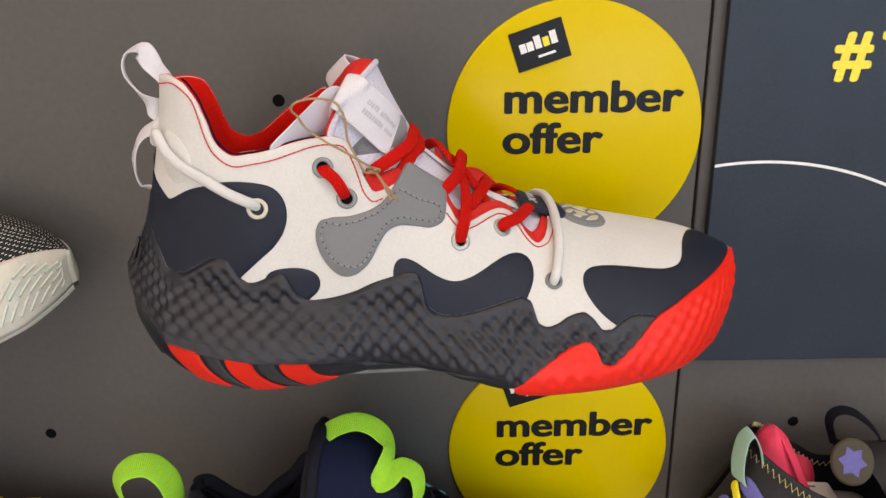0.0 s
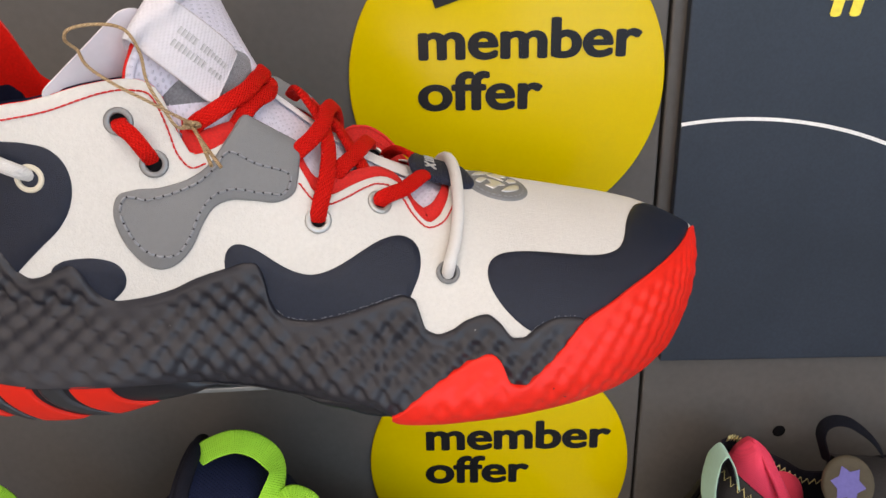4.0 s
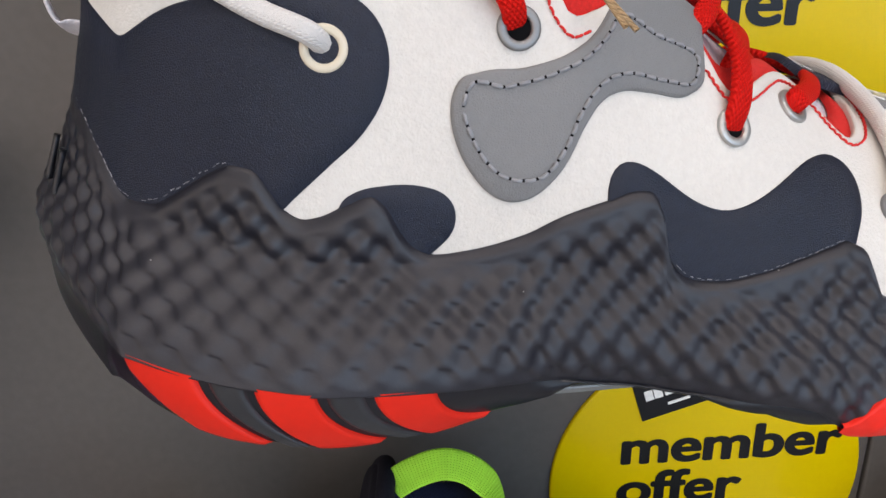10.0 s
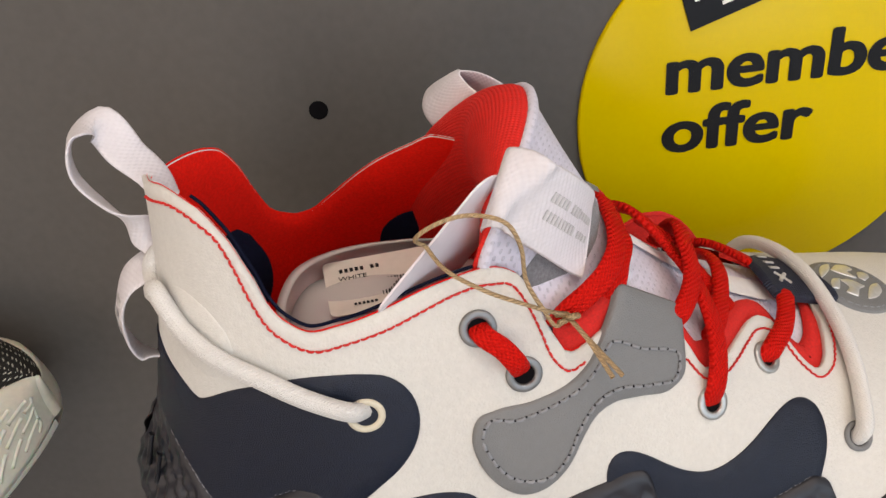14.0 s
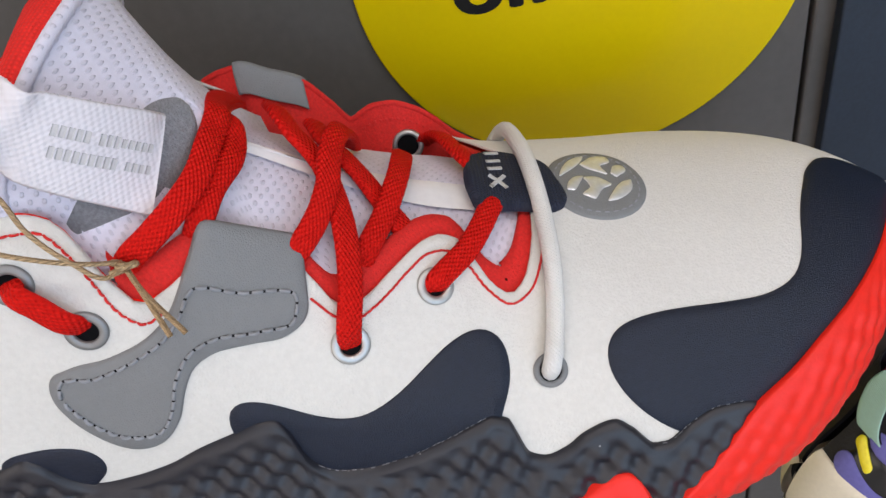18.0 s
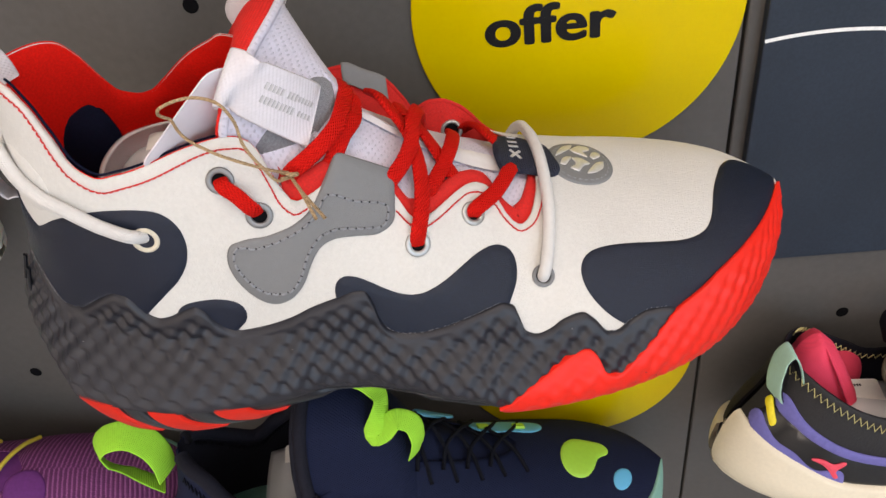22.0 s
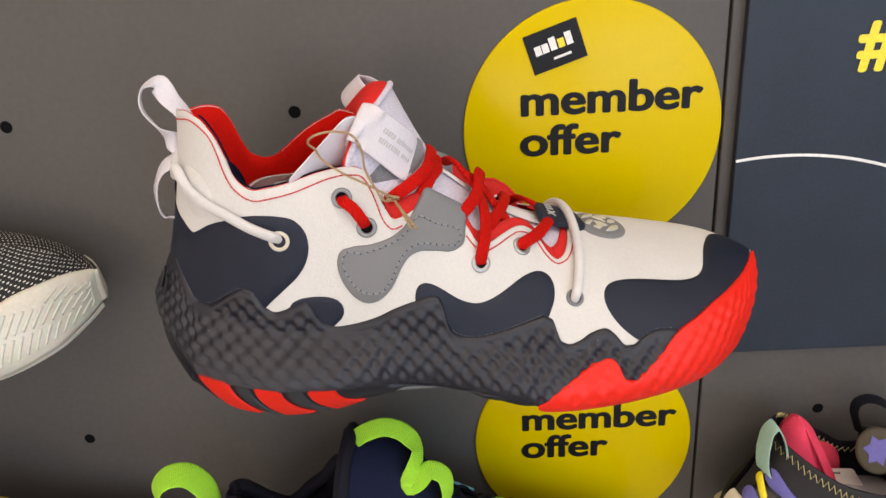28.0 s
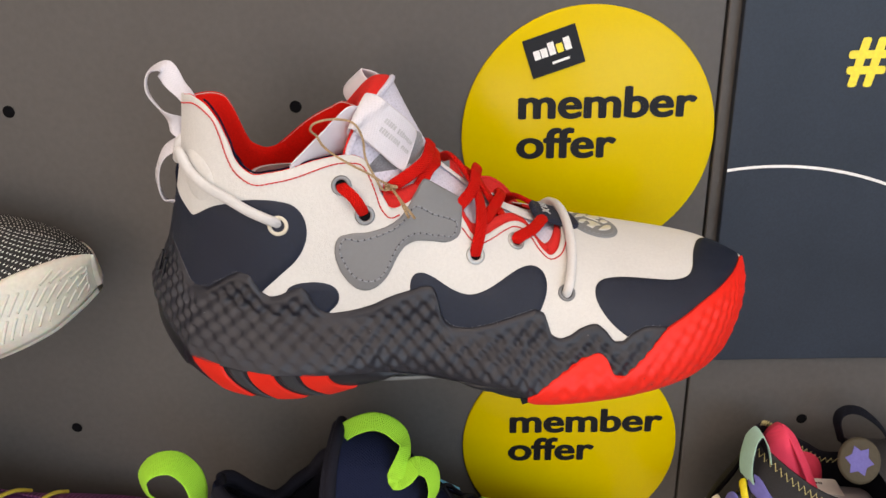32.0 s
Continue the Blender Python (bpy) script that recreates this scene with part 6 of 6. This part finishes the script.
for i, s in enumerate((1.58, 1.75, 1.92, 2.08, 2.24)):
    w = 0.40 - 0.045 * i
    a = [(s - 0.03, 1 - w, 0.001), (s, 1 - w * 0.5, 0.0022), (s + 0.08, 1.0, 0.0028), (s + 0.17, 1 + w * 0.5, 0.0022), (s + 0.23, 1 + w, 0.001)]
    for pts in (a, [(q, 2 - v, o - 0.0006) for q, v, o in a]):
        part("lace", tube("lace", [tuple(LOW.at(q, v, np.array(o))) for q, v, o in pts], 0.0012, BLACK_LACE, n=30), navy, "black lace")
part("toe_spot", patch("toe_spot", LOW, [(2.723, 0.877), (2.76, 0.99), (2.842, 1.043), (2.95, 1.03), (3.08, 0.985), (3.085, 0.945), (2.99, 0.905), (2.94, 0.82), (2.877, 0.765), (2.80, 0.762), (2.745, 0.80)], LIME, 0.0005, 0.001, n=60), navy, "lime printed spot")
part("toe_spot", patch("toe_spot", LOW, [(3.066, 0.715), (3.10, 0.79), (3.157, 0.814), (3.20, 0.79), (3.206, 0.73), (3.17, 0.665), (3.122, 0.646), (3.08, 0.665)], SKY, 0.0005, 0.001, n=40, step=(0.02, 0.02)), navy, "sky blue printed spot")
part("eyelet_patch", patch("eyelet_patch", LOW, [(2.10, 1.25), (2.2, 1.28), (2.33, 1.28), (2.5, 1.26), (2.653, 1.215), (2.65, 1.16), (2.582, 1.115), (2.4, 1.12), (2.246, 1.115), (2.13, 1.16)], SKY, 0.0006, 0.001, n=50), navy, "sky blue eyelet strip")
part("eyelet_patch", patch("eyelet_patch", LOW, [(1.72, 1.20), (1.78, 1.30), (1.88, 1.36), (2.0, 1.37), (2.0, 1.28), (1.88, 1.20), (1.78, 1.15)], SKY, 0.0035, 0.0015, n=40), navy, "sky blue eyelet strip")
for s in (2.21, 2.47):
    m = frame_on(LOW, s, 1.17, 0.0012)
    bx = box("lace_loop", -0.004, 0.004, -0.0024, 0.0024, -0.001, 0.0012, LIME, 0.0008)
    bx.transform(m)
    part("lace_loop", bx, navy, "lime lace loop")


def insert_in(at, s0, s1, h0, n0, n1, lab_s, label):
    ob = thing("shoe_insert", at, label, "insert", "shoe inserts")
    pts = [[at_shoe(LOW, s0 + (s1 - s0) * u, n0 + (n1 - n0) * w, h0 + 0.17 * math.sin(math.pi * (0.1 + 0.8 * w)) * min(1, 0.3 + 3 * u)) for w in np.linspace(0, 1, 10)] for u in np.linspace(0, 1, 18)]
    sh = part("plastic_shell", sheet("plastic_shell", np.array(pts), CLEAR, flip=True), ob, "milky clear plastic")
    sh.modifiers.new("thick", "SOLIDIFY").thickness = 0.0008
    z = h0 + 0.185
    c = [at_shoe(LOW, lab_s, 0.02, z - 0.03), at_shoe(LOW, lab_s + 0.40, 0.02, z - 0.02), at_shoe(LOW, lab_s + 0.40, -0.22, z + 0.02), at_shoe(LOW, lab_s, -0.22, z + 0.01)]
    lb = part("price_label", slab("price_label", c, 0.0003, STICKER, 0.002), ob, "white paper label with dark bars")
    bars_on(c, [(0.08 + 0.045 * i, 0.11 + 0.045 * i, 0.75, 0.83) for i in range(14) if i != 6] + [(0.08 + 0.04 * i, 0.105 + 0.04 * i, 0.58, 0.63) for i in range(4)] + [(0.6, 0.72, 0.12, 0.17)] + [(0.12 + 0.03 * i, 0.13 + 0.03 * i + 0.004 * (i % 3), 0.15, 0.45) for i in range(13)], INK, lb, 0.0004)
    return ob


insert_in(NAVY_AT, 0.72, 1.3, 0.78, 0.22, -0.32, 0.85, "clear plastic insert with price label in the navy shoe")

# black knit shoe with a pale sole
SPECK = mat("black_white_knit", (0.012, 0.011, 0.010), 0.7, vary=0.1, bump=0.15)
tn = SPECK.node_tree
u, v = uv_axes(SPECK)
row = math_node(tn, "FLOOR", math_node(tn, "DIVIDE", v, 1.9))
odd = math_node(tn, "MULTIPLY", math_node(tn, "MODULO", row, 2.0), 2.3)
fu = math_node(tn, "ABSOLUTE", math_node(tn, "SUBTRACT", math_node(tn, "FRACT", math_node(tn, "DIVIDE", math_node(tn, "ADD", u, odd), 4.0)), 0.5))
fv = math_node(tn, "ABSOLUTE", math_node(tn, "SUBTRACT", math_node(tn, "FRACT", math_node(tn, "DIVIDE", v, 1.9)), 0.5))
dash = math_node(tn, "MULTIPLY", math_node(tn, "LESS_THAN", fu, 0.13), math_node(tn, "LESS_THAN", fv, 0.24))
tint(SPECK, dash, (0.85, 0.83, 0.76))
link_height(SPECK, math_node(tn, "ADD", dash, math_node(tn, "MULTIPLY", math_node(tn, "SINE", math_node(tn, "MULTIPLY", v, 3.3)), 0.5)), 0.6)
PALE = mat("pale_translucent_rubber", (0.66, 0.63, 0.54), 0.35, vary=0.05, stain=0.14)
PALE.node_tree.nodes["Principled BSDF"].inputs["Subsurface Weight"].default_value = 0.3
PALE.node_tree.nodes["Principled BSDF"].inputs["Subsurface Scale"].default_value = 0.004
BLACK_AT = place(-5.68 * K, 4.66 * K, 11.98 * K, 4.0, 9.0, 0.0)
black = sneaker("knit_shoe", "black knit shoe flecked with white on a pale sole", LOW, BLACK_AT, SPECK, BLACK_KNIT, PALE, LOW_EDGE,
                ([0.0, 0.5, 1.5, 2.4, 2.75, 2.87, 2.98, 3.12, 3.3, 3.44, 3.50, 3.52], [0.20, 0.18, 0.16, 0.16, 0.16, 0.22, 0.40, 0.52, 0.64, 0.82, 0.95, 0.99]), "pale translucent rubber midsole with slanted ribs", "black knit upper flecked with white")
rib = []
for i in range(15):
    s = 2.85 + 0.045 * i
    for v0, ln in ((0.08, 0.13), (0.24, 0.16), (0.42, 0.14)):
        if v0 + ln < float(ease([2.75, 2.87, 2.98, 3.12, 3.3, 3.5], [0.16, 0.22, 0.40, 0.52, 0.64, 0.9])(s)) - 0.03:
            sv = np.array([(s + 0.02 * (v0 / 0.2), v0), (s + 0.03 + 0.02 * (v0 / 0.2), v0 + ln * 0.5), (s + 0.055 + 0.02 * (v0 / 0.2), v0 + ln)])
            sv[:, 0] = np.minimum(sv[:, 0], 3.50)
            rib.append(tube("rib", LOW.at(sv[:, 0], sv[:, 1], plain_flare(sv[:, 0], sv[:, 1]) - 0.0003), 0.0009, PALE, n=8, k=6))
end = LOW.len * 0.9991
v = np.linspace(0.0, 1.0, 18)
near_side, far_side = LOW.at(np.full(18, end), v, plain_flare(3.52, v)), LOW.at(np.full(18, end), 2 - v, plain_flare(3.52, v))
cap = np.stack([near_side * (1 - w) + far_side * w + np.array([0.0014 * math.sin(math.pi * w), 0, 0]) for w in np.linspace(0, 1, 9)], 1)
part("sole_tip", sheet("sole_tip", cap, PALE), black, "pale rubber toe tip")
part("sole_ribs", join("sole_ribs", rib), black, "slanted rubber ribs")

# purple knit shoe
PURPLE = mat("purple_knit", (0.10, 0.012, 0.085), 0.75, vary=0.15, bump=0.2)
tn = PURPLE.node_tree
u, v = uv_axes(PURPLE)
w = math_node(tn, "MULTIPLY", math_node(tn, "SINE", math_node(tn, "MULTIPLY", math_node(tn, "ADD", u, math_node(tn, "MULTIPLY", math_node(tn, "SINE", math_node(tn, "MULTIPLY", v, 2.6)), 0.7)), 2.2)), math_node(tn, "SINE", math_node(tn, "MULTIPLY", v, 2.6)))
tint(PURPLE, math_node(tn, "MULTIPLY", math_node(tn, "GREATER_THAN", w, 0.40), 0.9), (0.36, 0.11, 0.31))
link_height(PURPLE, w, 0.5)
PURPLE_AT = place(-5.2 * K, 4.62 * K, 9.58 * K, 5.0, 9.0, 0.0)
purple = sneaker("knit_shoe", "purple knit shoe with yellow laces on a shelf", LOW, PURPLE_AT, PURPLE, BLACK_KNIT, MINT_RUBBER, LOW_EDGE,
                 ([0.0, 1.5, 2.5, 3.0, 3.35, 3.5, 3.52], [0.20, 0.18, 0.20, 0.26, 0.40, 0.7, 0.9]), "pale green foam midsole", "purple knit upper")
YEL_CORD = mat("yellow_cord", (0.62, 0.48, 0.05), 0.7)
PURPLE_SUEDE = mat("purple_suede", (0.12, 0.02, 0.15), 0.9, bump=0.3)
part("tongue", sheet("tongue", np.array([LOW.at(np.full(30, a), np.linspace(0.55, 1.45, 30), np.full(30, -0.002)) for a in np.linspace(1.3, 2.45, 30)]), PURPLE_SUEDE, flip=True), purple, "purple suede tongue")
for s in (1.75, 2.0, 2.25):
    part("lace", tube("lace", [tuple(LOW.at(q, v, np.array(o))) for q, v, o in ((s - 0.05, 0.6, 0.001), (s, 0.8, 0.003), (s + 0.06, 1.0, 0.0035), (s + 0.12, 1.2, 0.003), (s + 0.15, 1.4, 0.001))], 0.0014, YEL_CORD, n=24), purple, "yellow lace")
part("lace_tab", patch("lace_tab", LOW, [(2.35, 0.78), (2.40, 0.95), (2.52, 0.98), (2.60, 0.88), (2.58, 0.74), (2.45, 0.68)], PURPLE_SUEDE, 0.001, 0.0016, n=40), purple, "purple suede tab")

# black and pink basketball shoe
PINK = holes(mat("coral_pink_mesh", (0.78, 0.045, 0.10), 0.8, vary=0.04, bump=0.1), 1.5, 1.2, 0.3, 0.4, (0.50, 0.02, 0.06), 0.5)
BLACK_MESH = mat("black_ripstop", (0.010, 0.009, 0.010), 0.75, vary=0.2, scale=140, bump=0.4, bump_scale=700)
BLACK_SHINY = mat("black_coated_panel", (0.008, 0.008, 0.009), 0.22, vary=0.1)
INDIGO = mat("indigo_suede", (0.13, 0.12, 0.36), 0.85, vary=0.08, bump=0.2)
CREAM = mat("cream_foam", (0.70, 0.63, 0.49), 0.55, vary=0.03, stain=0.05)
YEL_STITCH = mat("pale_yellow_thread", (0.58, 0.52, 0.22), 0.7)
MINT_WEB = woven(mat("mint_webbing", (0.42, 0.66, 0.56), 0.75, vary=0.03), 0.9, 0.7, 0.0, 0.4)
CORAL = mat("coral_print", (0.72, 0.06, 0.10), 0.5)
SLIM = Last([(r[0], r[1] + 0.03, r[2] * 0.82, r[3] * 0.85) + r[4:] for r in LOW_ROWS], 3.52, 0.0885, 0.75, 0.80, (0.1, 0.3, 0.5, 0.95, 1.6, 2.2), (0.11, 0.06, 0.08, 0.27, 0.40, 0.45))
PINK_AT = place(2.08 * K, 4.87 * K, 9.83 * K, -1.0, -2.0, 4.0)
PINK_EDGE = ([0.0, 0.07, 0.16, 0.31, 0.46, 0.56, 0.8, 1.0, 1.25, 1.4, 1.6, 1.9, 2.2, 2.38, 2.42, 3.52], [0.42, 0.415, 0.405, 0.39, 0.375, 0.365, 0.35, 0.345, 0.40, 0.47, 0.58, 0.66, 0.76, 0.86, 1.0, 1.0])
PINK_FAR = ([0.0, 0.13, 0.4, 0.7, 0.87, 1.05, 1.25, 1.4, 1.6, 1.9, 2.2, 2.38, 2.42, 3.52], [0.44, 0.435, 0.42, 0.39, 0.37, 0.34, 0.37, 0.47, 0.58, 0.66, 0.76, 0.86, 1.0, 1.0])
pink = sneaker("basketball_shoe", "black basketball shoe with coral pink lining and cream sole", SLIM, PINK_AT, BLACK_MESH, BLACK_KNIT, CREAM, PINK_EDGE,
               ([0.0, 0.3, 0.8, 1.5, 2.5, 3.2, 3.52], [0.19, 0.16, 0.11, 0.12, 0.16, 0.25, 0.3]), "cream foam midsole", "black ripstop upper", PINK_FAR)
pad = part("collar_padding", pillow("collar_padding", [(a + 0.17, b - 0.21) for a, b in ((0.25, 1.16), (0.275, 1.28), (0.325, 1.38), (0.396, 1.432), (0.477, 1.38), (0.587, 1.226), (0.711, 1.015), (0.818, 0.797), (0.85, 0.68), (0.75, 0.60), (0.5, 0.65), (0.33, 0.90))], -0.12, 0.14, PINK, step=0.022), pink, "coral pink padded collar")
part("piping", tube("piping", [nav(a + 0.17, b, c - 0.21) for a, b, c in ((0.396, -0.11, 1.430), (0.445, -0.01, 1.34), (0.53, 0.025, 1.18), (0.63, 0.032, 0.98), (0.73, 0.02, 0.78))], 0.0011, PINK, n=40, k=8), pad)
part("collar_padding", pillow("collar_padding", [(0.80, 0.84), (0.86, 0.875), (0.93, 0.87), (1.0, 0.83), (1.06, 0.72), (1.05, 0.5), (0.9, 0.42), (0.78, 0.55)], -0.32, 0.08, PINK), pink, "coral pink padded collar")
part("collar_stitching", zigzag("collar_stitching", SLIM, [(0.004, 0.398), (0.03, 0.396), (0.085, 0.39), (0.181, 0.38), (0.30, 0.366), (0.431, 0.352), (0.56, 0.342), (0.8, 0.32), (1.0, 0.315), (1.25, 0.37), (1.4, 0.43), (1.6, 0.53)], 0.0042, 0.012, 0.00034, YEL_STITCH, 0.0006), pink, "pale yellow zigzag stitching")
part("collar_stitching", zigzag("collar_stitching", SLIM, [(0.05, 1.535), (0.4, 1.575), (0.7, 1.625), (0.87, 1.655), (1.05, 1.685), (1.25, 1.655), (1.4, 1.56)], 0.0042, 0.011, 0.00034, YEL_STITCH, -0.0030), pink, "pale yellow zigzag stitching")
part("side_panel", patch("side_panel", SLIM, [(0.02, 0.30), (0.2, 0.27), (0.6, 0.22), (1.1, 0.20), (1.7, 0.25), (2.3, 0.30), (2.5, 0.2), (2.2, 0.1), (1.2, 0.09), (0.6, 0.11), (0.2, 0.14), (0.02, 0.18)], BLACK_SHINY, 0.0006, 0.001, n=90), pink, "shiny black side panel")
part("side_stripe", patch("side_stripe", SLIM, [(0.02, 0.325), (0.2, 0.29), (0.6, 0.235), (1.1, 0.215), (1.8, 0.24), (2.3, 0.30), (2.3, 0.27), (1.8, 0.215), (1.1, 0.19), (0.6, 0.21), (0.2, 0.262), (0.02, 0.295)], INDIGO, 0.0014, 0.001, n=110, step=(0.03, 0.012)), pink, "indigo suede stripe")
part("side_stripe", patch("side_stripe", SLIM, [(0.02, 0.24), (0.10, 0.215), (0.22, 0.185), (0.34, 0.175), (0.50, 0.135), (0.72, 0.125), (0.72, 0.105), (0.50, 0.112), (0.32, 0.15), (0.2, 0.15), (0.08, 0.18), (0.02, 0.20)], INDIGO, 0.0014, 0.001, n=90, step=(0.03, 0.012)), pink, "indigo suede stripe")
part("heel_bar", patch("heel_bar", SLIM, [(0.035, 0.290), (0.065, 0.272), (0.12, 0.243), (0.145, 0.230), (0.14, 0.220), (0.11, 0.228), (0.055, 0.256), (0.03, 0.272)], YELLOW_INK, 0.0018, 0.0012, n=50, step=(0.02, 0.012)), pink, "yellow rubber bar")
for o in ([(0.46, 0.172), (0.54, 0.180), (0.63, 0.172), (0.68, 0.188), (0.705, 0.188), (0.66, 0.163), (0.635, 0.150), (0.68, 0.130), (0.665, 0.124), (0.60, 0.152), (0.54, 0.167)],):
    part("side_mark", patch("side_mark", SLIM, o, CORAL, 0.0016, 0.0008, n=60, step=(0.02, 0.01)), pink, "coral printed mark")
loop = [(a + 0.15, b - 0.09) for a, b in ((0.225, 0.70), (0.19, 0.84), (0.115, 1.05), (0.105, 1.22), (0.125, 1.33), (0.155, 1.365), (0.19, 1.32), (0.22, 1.24), (0.245, 1.13), (0.25, 0.98), (0.25, 0.80), (0.25, 0.70))]
face = [(-0.9, -0.25, -0.35), (-0.9, -0.25, -0.35), (-0.95, -0.25, -0.1), (-0.97, -0.25, 0.1), (-0.7, -0.18, 0.7), (0, 0, 1), (0.7, 0.18, 0.7), (0.95, 0.25, 0.2), (0.97, 0.25, 0.1), (0.97, 0.25, 0), (0.95, 0.25, -0.1), (0.95, 0.25, -0.1)]
band = part("heel_loop", ribbon("heel_loop", [nav(a, 0.10, b) for a, b in loop], face, 0.0135, 0.0012, MINT_WEB, n=70), pink, "mint webbing heel loop")
# a second, black ribbon makes the inner face of the loop dark
part("loop_inside", ribbon("loop_inside", [nav(a - 0.012 * u[0], 0.10 - 0.012 * u[1], b - 0.012 * u[2]) for (a, b), u in zip(loop, face)], face, 0.0126, 0.0008, BLACK_KNIT, n=70), band, "black inner face of the loop")
part("tongue", sheet("tongue", tongue_rows(SLIM, [(1.34, 0.25, 0.80), (1.22, 0.15, 1.0), (1.14, -0.05, 1.09), (1.12, -0.25, 1.07), (1.2, -0.38, 0.9)], 1.9, 0.5, 1.5, 20, -0.001), BLACK_MESH, flip=True), pink, "black ripstop tongue")
part("tongue_loop", ribbon("tongue_loop", [nav(1.090, -0.2, 1.050), nav(1.045, -0.2, 1.150), nav(1.015, -0.2, 1.235), nav(1.025, -0.2, 1.295), nav(1.075, -0.2, 1.330), nav(1.150, -0.2, 1.330), nav(1.260, -0.2, 1.275), nav(1.390, -0.2, 1.160), nav(1.470, -0.2, 1.030)], [(-0.8, -0.3, -0.3), (-0.9, -0.3, -0.2), (-0.95, -0.3, 0.1), (-0.7, -0.3, 0.5), (-0.2, -0.3, 0.95), (0.2, -0.3, 0.95), (0.5, -0.3, 0.8), (0.6, -0.3, 0.75), (0.6, -0.3, 0.7)], 0.0075, 0.0013, BLACK_LACE, n=50), pink, "black webbing tongue loop")
m = Matrix.Translation(nav(1.09, 0.06, 1.06)) @ pose(0, 0, 0, 65, 0, -20)
bd = part("tongue_badge", ring("tongue_badge", m, 0.0001, 0.0125, 0.0012, mat("dark_olive_badge", (0.06, 0.05, 0.03), 0.8), squash=1.2), pink, "dark round badge with indigo star shape")
st = []
for i in range(12):
    r = (0.0085 if i % 2 == 0 else 0.0055)
    st.append((r * math.cos(i * math.pi / 6), 1.2 * r * math.sin(i * math.pi / 6), 0.0016))
me = mesh_of("badge_star", st, [tuple(range(12))], INDIGO, smooth=False)
me.transform(m)
part("badge_star", me, bd)
insert_in(PINK_AT, 0.70, 1.33, 0.50, 0.22, -0.34, 0.72, "clear plastic insert with price label in the pink-lined shoe")

for at_, s0, s1 in ((NAVY_AT, 0.9, 2.2), (BLACK_AT, 0.9, 2.2), (PURPLE_AT, 0.9, 2.2), (PINK_AT, 0.9, 2.2)):
    shelf(at_, s0, s1, -0.95, 0.35, 0.015)
